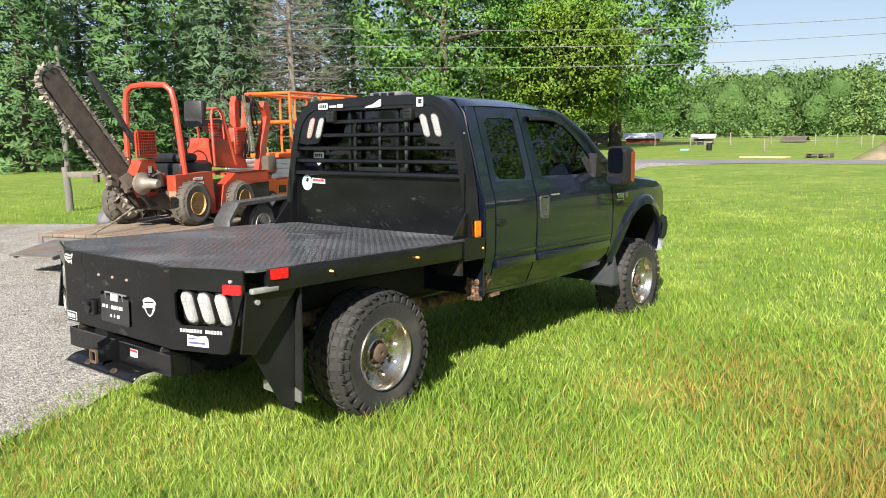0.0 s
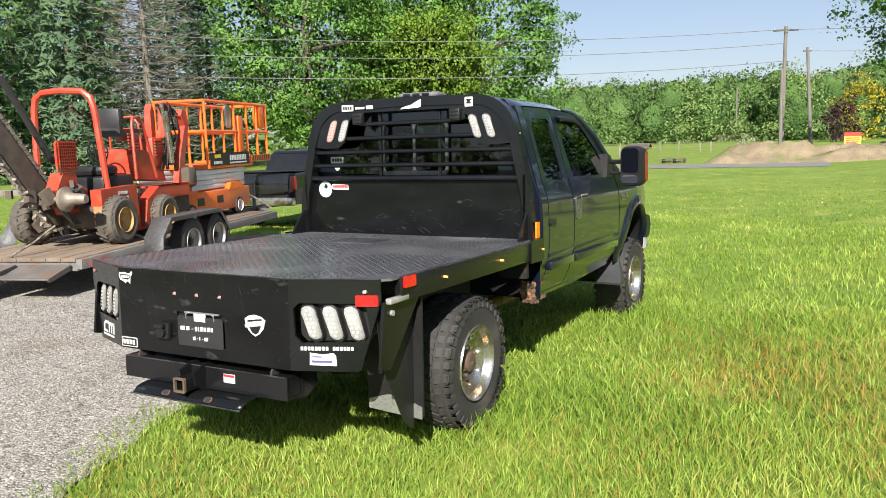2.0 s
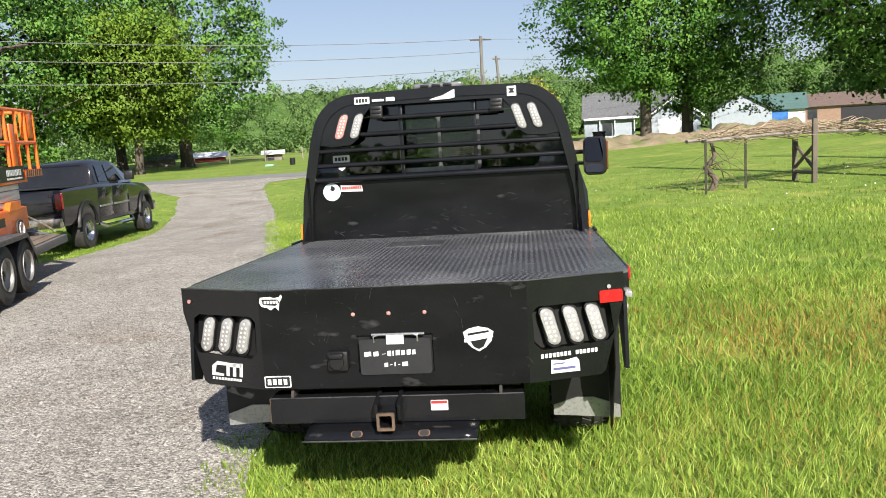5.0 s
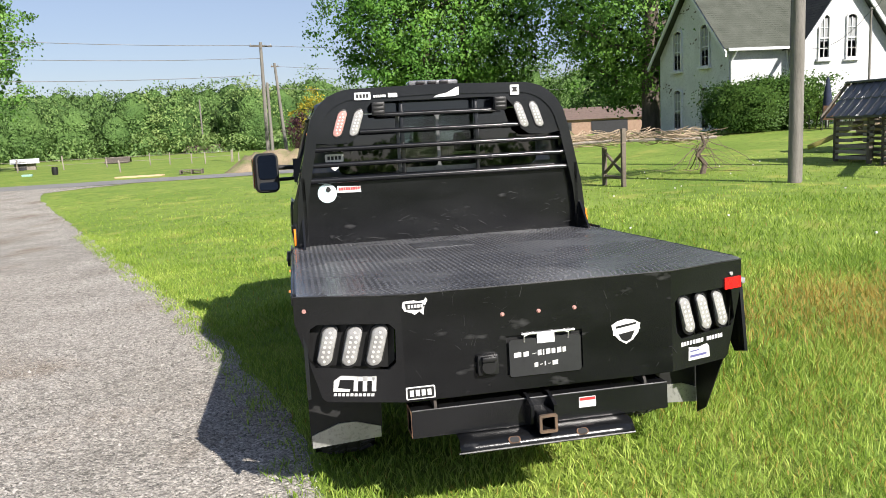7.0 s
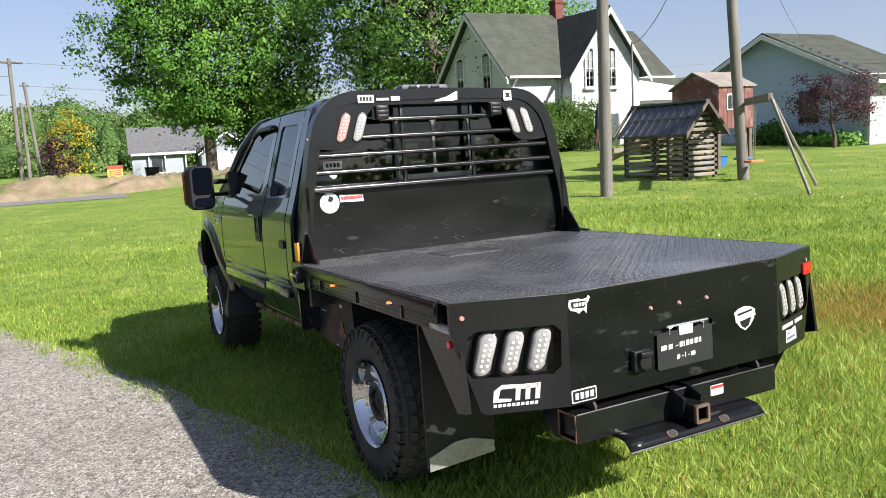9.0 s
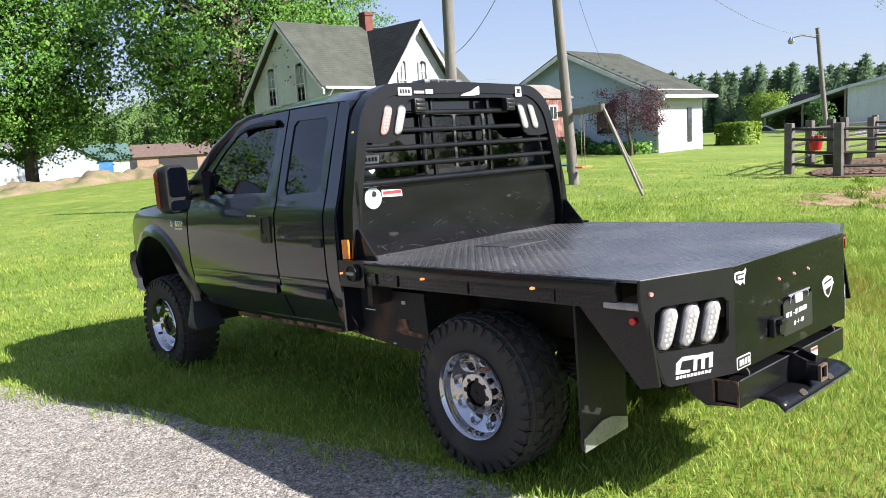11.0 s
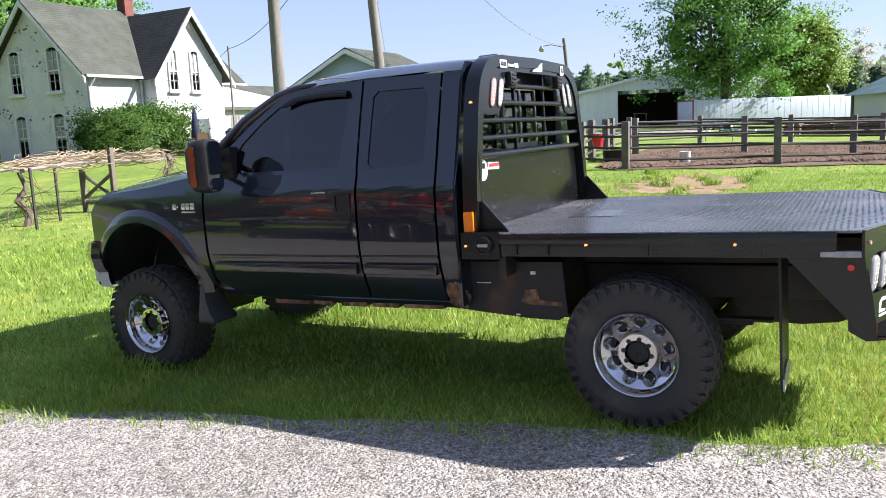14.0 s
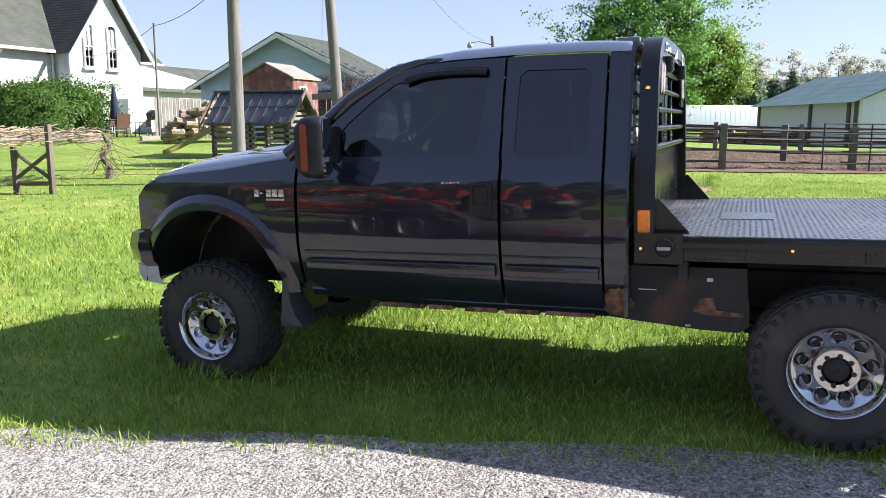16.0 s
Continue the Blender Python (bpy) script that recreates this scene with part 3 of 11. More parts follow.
for t in frange(0, 1, 8):
    y, z, w = 2.30 + 0.72 * t, 1.965 - 0.475 * t, 0.74 + 0.12 * t
    rows.append([(w * u, y + 0.05 * (1 - u * u), z + 0.035 * (1 - u * u) * (1 - t)) for u in frange(-1, 1, 10)])
sheet(b, rows)
part("windscreen", b, M_SMOKE, truck, "raked windscreen")
for side in (-1, 1):
    b = bmx()
    tube(b, [(side * 0.755, 2.02, 1.972), (side * 0.775, 2.16, 1.955), (side * 0.792, 2.30, 1.915), (side * 0.845, 2.55, 1.775), (side * 0.88, 2.74, 1.62), (side * 0.93, 2.95, 1.46)], [0.008, 0.024, 0.034, 0.04, 0.045, 0.05], 10)
    part("windscreen_pillar", b, M_PAINT, truck)
b = bmx()
prism(b, [(-0.98, 0.62), (0.98, 0.62), (0.985, 1.30), (0.93, 1.44), (0.80, 1.90), (0.72, 2.0), (-0.72, 2.0), (-0.80, 1.90), (-0.93, 1.44), (-0.985, 1.30)], "y", 0.965, 0.985,
      holes=[rounded(1.36, 0.40, 0.06, 4, 0, 1.68)])
cabback = part("cab_back", b, M_PAINT, truck)
for sx in (-0.47, 0.47):
    b = bmx()
    prism(b, rounded(0.42, 0.38, 0.05, 4, sx, 1.68), "y", 0.968, 0.976)
    part("rear_window", b, M_TINT, cabback, "tinted fixed rear glass")
b = bmx()
prism(b, rounded(0.56, 0.40, 0.03, 4, 0, 1.68), "y", 0.955, 0.975, holes=[rounded(0.25, 0.34, 0.02, 3, -0.135, 1.68), rounded(0.25, 0.34, 0.02, 3, 0.135, 1.68)])
slider = part("sliding_window", b, mat("dull_aluminium", (0.16, 0.16, 0.165), rough=0.4, metal=0.7), cabback, "grey framed sliding rear window")
for sx in (-0.135, 0.135):
    b = bmx()
    prism(b, rounded(0.25, 0.34, 0.02, 3, sx, 1.68), "y", 0.962, 0.966)
    part("pane", b, M_SMOKE, slider)
b = bmx()
box(b, -0.16, 0.16, 0.93, 0.965, 1.985, 2.02, 0.008)
part("brake_light", b, M_REDLENS, cabback)

# hood
b = bmx()
rows = []
for y, ze, zc, w in [(2.93, 1.47, 1.545, 0.86), (3.1, 1.445, 1.54, 0.845), (3.3, 1.42, 1.53, 0.835), (3.6, 1.385, 1.505, 0.82), (3.85, 1.36, 1.475, 0.81), (4.0, 1.335, 1.445, 0.80), (4.09, 1.29, 1.40, 0.79),
                     (4.13, 1.22, 1.33, 0.78), (4.14, 1.12, 1.24, 0.77)]:
    row = []
    for u in frange(-1, 1, 20):
        k = abs(u)
        z = zc - (zc - ze) * k ** 2.2 - 0.018 * math.exp(-((k - 0.55) / 0.06) ** 2) * (1 if y < 4.1 else 0)
        row.append((u * (w + 0.055), y, z - (0.03 if k > 0.98 else 0)))
    rows.append(row)
sheet(b, rows)
hood = part("hood", b, M_PAINT, truck, "long black hood with a raised middle")
for side in (-1, 1):
    b = bmx()
    rows = []
    for y, ze in [(2.89, 1.45), (3.1, 1.425), (3.4, 1.385), (3.7, 1.36), (3.9, 1.345), (4.03, 1.29), (4.1, 1.22)]:
        w = half(y, ze)
        rows.append([(side * w, y, ze), (side * (w - 0.03), y, ze + 0.02), (side * (w - 0.08), y, ze + 0.022), (side * (w - 0.13), y, ze + 0.015)])
    sheet(b, rows)
    part("fender_top", b, M_PAINT, truck)
    b = bmx()
    prism(b, rounded(0.14, 0.22, 0.03, 4, 4.03, 1.13), "x", side * 0.60, side * 0.925)
    part("headlight", b, M_CLEAR, truck, "clear headlight")
    b = bmx()
    prism(b, rounded(0.12, 0.20, 0.03, 4, 4.02, 1.13), "x", side * 0.58, side * 0.90)
    part("headlight_bowl", b, M_CHROME, truck)
# grille and bumpers
b = bmx()
box(b, -0.62, 0.62, 4.0, 4.10, 0.98, 1.24, 0.01)
part("grille", b, M_CHROME_DULL, truck)
b = bmx()
prof = [(-0.97, 3.98), (-0.99, 4.06), (-0.93, 4.18), (-0.6, 4.27), (0, 4.29), (0.6, 4.27), (0.93, 4.18), (0.99, 4.06), (0.97, 3.98)]
rows = []
for z, o in ((0.77, -0.03), (0.80, 0.0), (0.90, 0.02), (0.985, 0.0), (1.0, -0.04)):
    rows.append([(x * (1 + o * 0.3), y + o, z) for x, y in prof])
sheet(b, rows)
bump = part("front_bumper", b, M_PAINT, truck, "black painted wraparound front bumper")
b = bmx()
rows = []
for z, o in ((0.645, -0.20), (0.66, -0.06), (0.70, -0.03), (0.772, -0.02)):
    rows.append([(x * (0.985 + 0.2 * o), y + o * 0.6, z) for x, y in prof])
sheet(b, rows)
part("air_dam", b, mat("grey_plastic_valance", (0.52, 0.52, 0.53), (0.45, 0.45, 0.46), rough=0.5), bump, "grey lower valance")

# cab floor, rockers, seats, firewall, dashboard
b = bmx()
box(b, -0.90, 0.90, 0.99, 2.95, 0.66, 0.72)
box(b, -0.88, 0.88, 2.86, 2.95, 0.66, 1.46)
part("cab_floor", b, M_PLASTIC, truck)
for side in (-1, 1):
    b = bmx()
    tube(b, [(side * 0.85, 1.0, 0.625), (side * 0.86, 1.9, 0.625), (side * 0.86, 2.85, 0.66)], 0.045, 8)
    rk = part("rocker", b, M_PAINT, truck)
    b = bmx()
    y = 1.15
    while y < (2.5 if side < 0 else 1.3):
        L = random.uniform(0.08, 0.3)
        box(b, *sorted((side * 0.82, side * (0.888 + random.uniform(0, 0.01)))), y, y + L, 0.582 - random.uniform(0, 0.010), 0.60)
        y += L + random.uniform(0.0, 0.15)
    tagged(part("rusty_edge", b, M_RUST, rk), "rust along the rocker's lower edge", kind="stuff")
    for yy0, yy1 in ((1.75, 2.05), (1.12, 1.3)):
        b = bmx()
        box(b, *sorted((side * 0.12, side * 0.66)), yy0 + 0.05, yy0 + 0.50, 0.72, 1.02, 0.05)
        box(b, *sorted((side * 0.12, side * 0.66)), yy0 - 0.08, yy0 + 0.07, 0.95, 1.58, 0.05)
        box(b, *sorted((side * 0.26, side * 0.52)), yy0 - 0.09, yy0 + 0.0, 1.60, 1.75, 0.03)
        part("seat", b, M_SEAT, truck, "grey cloth seat")
b = bmx()
box(b, -0.84, 0.84, 2.58, 2.86, 1.15, 1.42, 0.06)
part("dashboard", b, M_PLASTIC, truck)
b = bmx()
lathe(b, [(-0.012, 0.19), (0, 0.202), (0.012, 0.19), (0, 0.178), (-0.012, 0.19)], "y", 24, (-0.4, 2.45, 1.36))
part("steering_wheel", b, M_PLASTIC, truck)

# chassis
for side in (-1, 1):
    b = bmx()
    box(b, *sorted((side * 0.36, side * 0.44)), -1.05, 3.9, 0.60, 0.78, 0.01)
    part("frame_rail", b, M_FRAME, truck)
    b = bmx()
    for i in range(5):
        box(b, *sorted((side * 0.50, side * 0.57)), -0.62 + 0.1 * i, 0.62 - 0.1 * i, 0.50 - 0.018 * i + 0.0, 0.515 - 0.018 * i)
    part("leaf_spring", b, M_FRAME, truck)
b = bmx()
cyl(b, (-0.75, 0, 0.385), (0.75, 0, 0.385), 0.055)
lathe(b, [(-0.17, 0.05), (-0.12, 0.14), (0, 0.17), (0.12, 0.14), (0.17, 0.05)], "y", 16, (0, 0, 0.385))
part("rear_axle", b, M_FRAME, truck)
b = bmx()
cyl(b, (-0.75, 3.60, 0.385), (0.75, 3.60, 0.385), 0.05)
cyl(b, (0, 0.1, 0.42), (0.1, 2.4, 0.55), 0.045)
part("front_axle", b, M_FRAME, truck)
b = bmx()
prism(b, [(0.41, 0.86), (0.39, 0.57), (0.44, 0.535), (0.62, 0.54), (0.90, 0.565), (1.20, 0.595), (1.60, 0.61), (1.62, 0.80), (1.0, 0.86)], "x", -0.86, -0.46)
M_TANK = mat("grimy_black_tank", (0.008, 0.0085, 0.0095), (0.014, 0.0135, 0.013), scale=4, rough=0.6, bump=0.2, bscale=30, c3=(0.075, 0.034, 0.018), stain=0.22, sscale=4.5)
tank = part("fuel_tank", b, M_TANK, truck, "grimy black tank with rust patches")
b = bmx()
prism(b, [(0.66, 0.635), (0.63, 0.70), (0.56, 0.71), (0.55, 0.645), (0.42, 0.635), (0.42, 0.615), (0.60, 0.62)], "x", -0.866, -0.861)
part("tank_strap", b, M_RUST, tank, "rusty strap across the tank")
for y0, z0, w, h0 in ((0.565, 0.79, 0.03, 0.018), (0.67, 0.555, 0.025, 0.008), (0.84, 0.735, 0.09, 0.005)):
    b = bmx()
    box(b, -0.864, -0.861, y0, y0 + w, z0, z0 + h0)
    part("paint_fleck", b, M_WHITE, tank)
b = bmx()
prism(b, [(-0.36, 0.76), (-0.40, 0.54), (-0.46, 0.475), (-0.56, 0.452), (-0.74, 0.444), (-0.92, 0.462), (-1.0, 0.50), (-1.05, 0.58), (-1.05, 0.76)], "x", -0.34, 0.34)
part("rear_tank", b, M_FRAME, truck, "dark rounded tank between the frame rails")
# added plain block that fills the dark mass under the truck
b = bmx()
box(b, -0.33, 0.33, 0.22, 1.9, 0.54, 0.80, 0.06)
part("transfer_case", b, M_FRAME, truck)
b = bmx()
tube(b, [(0.5, 2.2, 0.52), (0.5, 0.9, 0.52), (0.55, 0.3, 0.62), (0.6, -0.5, 0.62), (0.85, -0.75, 0.55)], 0.045, 10)
part("exhaust_pipe", b, M_RUST, truck)
b = bmx()
box(b, -0.3, 0.35, 2.3, 3.3, 0.55, 1.1, 0.08)
part("gearbox", b, M_FRAME, truck)


M_HOLE = mat("dark_wheel_cavity", (0.012, 0.012, 0.013), (0.02, 0.019, 0.018), rough=0.7)
M_LUGS = mat("rusty_hub_iron", (0.07, 0.05, 0.035), (0.12, 0.075, 0.045), scale=20, rough=0.8, bump=0.3)


# ---- wheels ----
def wheel(parent, side, x, y, z, R, width, rim, rim_mat, holes=8, lugs=34, tread=True, hub=M_PLASTIC, hole_r=0.027, hole_at=0.152, chunky=1.0, notched=False):
    """One wheel: x is its outer face."""
    s = rim / 0.225
    b = bmx()
    o = side
    lathe(b, [(-0.20 * o, rim * 0.9), (-0.02 * o, rim * 0.93), (0.004 * o, rim), (0.012 * o, rim * 0.985), (0.006 * o, rim * 0.955), (-0.012 * o, rim * 0.925), (-0.036 * o, rim * 0.90), (-0.046 * o, rim * 0.885)], "x", 72)
    centres = [(hole_at * s * math.cos(2 * math.pi * (i + 0.3) / holes), hole_at * s * math.sin(2 * math.pi * (i + 0.3) / holes)) for i in range(holes)]
    r_in, r_out, hr = 0.066 * s, rim * 0.885, hole_r * s

    radial, turns = (30, 144) if tread else (10, 48)

    def dish(r):
        u = (r - r_in) / (r_out - r_in)
        if notched:
            return s * (-0.046 - 0.095 * (1 - u))
        return s * (-0.046 - 0.080 * (1 - u) + 0.060 * (1 - smoothstep(0.14, 0.42, u)))

    rows_ = []
    for j in range(radial + 1):
        r = r_in + (r_out - r_in) * j / radial
        row = []
        for i in range(turns):
            a = 2 * math.pi * i / turns
            y_, z_ = r * math.cos(a), r * math.sin(a)
            d = min(math.hypot(y_ - c[0], z_ - c[1]) for c in centres)
            dip = 0.020 * s * (1 - smoothstep(hr * 0.85, hr * 1.45, d))
            row.append(b.verts.new((o * (dish(r) - dip), y_, z_)))
        rows_.append(row)
    for p, q in zip(rows_, rows_[1:]):
        bridge(b, p, q)
    w = part("wheel", b, rim_mat, parent)
    w.matrix_basis = pose(x, y, z)
    hole_me = bpy.data.meshes.new("vent_hole")
    b = bmx()
    lathe(b, [(-0.006 * o, hr * 0.98), (0.0, hr * 0.93), (0.0, 0.0)], "x", 16)
    bmesh.ops.recalc_face_normals(b, faces=b.faces)
    b.to_mesh(hole_me)
    b.free()
    hole_me.materials.append(M_HOLE if notched else M_RUST)
    for c in centres:
        vh = new("vent_hole", hole_me)
        vh.parent = w
        vh.matrix_basis = pose(o * (dish(hole_at * s) - 0.0165 * s), c[0], c[1])
    b = bmx()
    lathe(b, [((d - (0.062 if notched else 0.05)) * o, r) for d, r in ((-0.13, 0.068 * s), (-0.03, 0.066 * s), (-0.014, 0.062 * s), (0.012, 0.058 * s), (0.018, 0.05 * s), (0.018, 0.012), (0.012, 0.01), (0.012, 0.0))], "x", 24)
    part("hub", b, hub, w)
    if notched:
        # flat chrome hub ring with dark scallops round its inner edge
        b = bmx()
        lathe(b, [(d * o * s, r * s) for d, r in ((-0.12, 0.104), (-0.036, 0.104), (-0.032, 0.100), (-0.032, 0.068), (-0.07, 0.066))], "x", 48)
        part("hub_ring", b, rim_mat, w, "flat chrome hub ring")
        for i in range(8):
            a = 2 * math.pi * (i + 0.2) / 8
            b = bmx()
            cyl(b, (-0.05 * o * s, 0.074 * s * math.cos(a), 0.074 * s * math.sin(a)), (-0.0305 * o * s, 0.074 * s * math.cos(a), 0.074 * s * math.sin(a)), 0.0125 * s, n=12)
            part("scallop", b, M_HOLE, w)
    nut = bpy.data.meshes.new("lug_nut")
    b = bmx()
    cyl(b, (-0.03 * o, 0, 0), (0.006 * o, 0, 0), 0.011 * s, 0.0095 * s, n=6)
    bmesh.ops.recalc_face_normals(b, faces=b.faces)
    b.to_mesh(nut)
    b.free()
    nut.materials.append(hub)
    for i in range(8):
        a = 2 * math.pi * (i + 0.5) / 8
        ln_ = new("lug_nut", nut)
        ln_.parent = w
        ln_.matrix_basis = pose(-0.072 * o if notched else -0.05 * o, 0.082 * s * math.cos(a), 0.082 * s * math.sin(a))
    b = bmx()
    lathe(b, [(-0.19 * o, 0.0), (-0.19 * o, rim * 0.88)], "x", 24)
    part("brake_disc", b, M_FRAME, w)
    b = bmx()
    W, k = width, R - rim
    prof = [(-W * 0.82, rim * 0.96), (-W * 0.95, rim + k * 0.35), (-W * 0.93, rim + k * 0.75), (-W * 0.84, R - 0.012), (-W * 0.5, R - 0.008), (-0.07 * W, R - 0.012), (0.0, R - 0.05), (0.035 * W, rim + k * 0.62), (0.03 * W, rim + k * 0.4),
            (-0.01 * W, rim + k * 0.12), (-0.02 * W, rim * 0.985)]
    lathe(b, [(d * o, r) for d, r in prof], "x", 48)
    ty = part("tyre", b, M_RUBBER, w)
    if tread:
        b = bmx()
        rnd = random.Random(5)
        for i in range(lugs):
            for c0, c1, off, skew in ((-0.06, 0.24, 0.0, 0.10), (0.30, 0.48, 0.5, -0.3), (0.54, 0.72, 0.2, 0.3), (0.78, 1.06, 0.7, -0.10)):
                a = 2 * math.pi * (i + off) / lugs
                da = 2 * math.pi / lugs * (0.36 if i % 2 else 0.28) * chunky
                pts = []
                for cc, sk in ((c0, -skew), (c1, skew)):
                    for sgn in (-1, 1):
                        for rr in (R - 0.02, R):
                            an = a + sgn * da + sk * da * 2
                            edge = 0.03 if cc in (-0.06, 1.06) and rr == R else 0.0
                            pts.append(b.verts.new((-cc * W * 0.92 * o * 1.0 + (0.02 * o if cc < 0 else 0) * 0, (rr - edge) * math.cos(an), (rr - edge) * math.sin(an))))
                for q in ((0, 1, 3, 2), (4, 6, 7, 5), (0, 4, 5, 1), (2, 3, 7, 6), (1, 5, 7, 3)):
                    b.faces.new([pts[i2] for i2 in q])
            # shoulder biters on the sidewall
            a = 2 * math.pi * (i + 0.1) / lugs
            da = 2 * math.pi / lugs * (0.34 if i % 2 else 0.22)
            pts = []
            for dx in (0.0, 0.045 * W):
                for sgn in (-1, 1):
                    for rr in (R - 0.075, R - 0.022):
                        an = a + sgn * da
                        pts.append(b.verts.new((o * (dx + (0.012 * W if rr < R - 0.05 else -0.02 * W)), rr * math.cos(an), rr * math.sin(an))))
            for q in ((0, 1, 3, 2), (4, 6, 7, 5), (0, 4, 5, 1), (2, 3, 7, 6), (1, 5, 7, 3)):
                b.faces.new([pts[i2] for i2 in q])
        part("tread", b, M_RUBBER, w, smooth=20)
    return w


for side, rm in ((-1, M_CHROME), (1, M_CHROME_DULL)):
    for y in (0.0, 3.60):
        wheel(truck, side, side * 0.955, y, 0.395, 0.405, 0.30, 0.225, rm, holes=9 if side < 0 else 8, hub=M_HOLE if side < 0 else M_LUGS, hole_r=0.026 if side < 0 or y else 0.018,
              hole_at=0.155, notched=side < 0)

# ---- flatbed ----
BW = 1.005          # half width of the deck
ZD = 1.039          # top of the deck
bed = bmx()
FOLD_L, FOLD_R, END_L, END_R = -0.60, 0.56, -1.02, 0.977   # folds and ends of the tail board
deck_outline = [(-BW, 0.93), (-BW, -1.02), (FOLD_L, -1.19), (FOLD_R, -1.19), (END_R - 0.012, -1.045), (BW, -1.0), (BW, 0.93)]
prism(bed, deck_outline, "z", ZD - 0.012, ZD)
deck = part("bed_deck", bed, M_DECK, truck, "worn black steel tread-plate deck")
M_TREADTOP = mat("rubbed_tread_tops", (0.05, 0.05, 0.053), (0.085, 0.085, 0.088), scale=2.0, rough=0.36, spec=0.8, metal=0.1, rvar=0.1, c3=(0.16, 0.16, 0.16), stain=0.35, sscale=1.3)
# raised diamonds of the tread plate
lug_v, lug_f = [], []
px, py = 0.028, 0.028
ny = int(2.1 / py)
for j in range(ny):
    yy0 = -1.17 + py * j
    wx = BW - 0.02 if yy0 > -0.99 else 0.56 + (BW - 0.60) * (yy0 + 1.17) / 0.18
    nx = int(2 * wx / px)
    for i in range(nx + 1):
        x0 = -wx + 2 * wx * i / nx
        sgn = 1 if (i + j) % 2 else -1
        ax, ay, bx_, by_ = 0.0092, 0.0092 * sgn, 0.0027, -0.0027 * sgn
        k = len(lug_v)
        lug_v += [(x0 - ax, yy0 - ay, ZD), (x0 + bx_, yy0 + by_, ZD), (x0 + ax, yy0 + ay, ZD), (x0 - bx_, yy0 - by_, ZD), (x0 - ax * 0.5, yy0 - ay * 0.5, ZD + 0.0016), (x0 + ax * 0.5, yy0 + ay * 0.5, ZD + 0.0016)]
        lug_f += [(k, k + 1, k + 4), (k + 1, k + 5, k + 4), (k + 1, k + 2, k + 5), (k + 2, k + 3, k + 5), (k + 3, k + 4, k + 5), (k + 3, k, k + 4)]
me = bpy.data.meshes.new("tread_pattern")
me.from_pydata(lug_v, [], lug_f)
tagged(link("tread_pattern", me, M_TREADTOP, deck, smooth=0), kind="stuff")
b = bmx()
box(b, -0.30, 0.05, 0.28, 0.56, ZD, ZD + 0.004)
part("hatch_plate", b, M_DECK, deck)
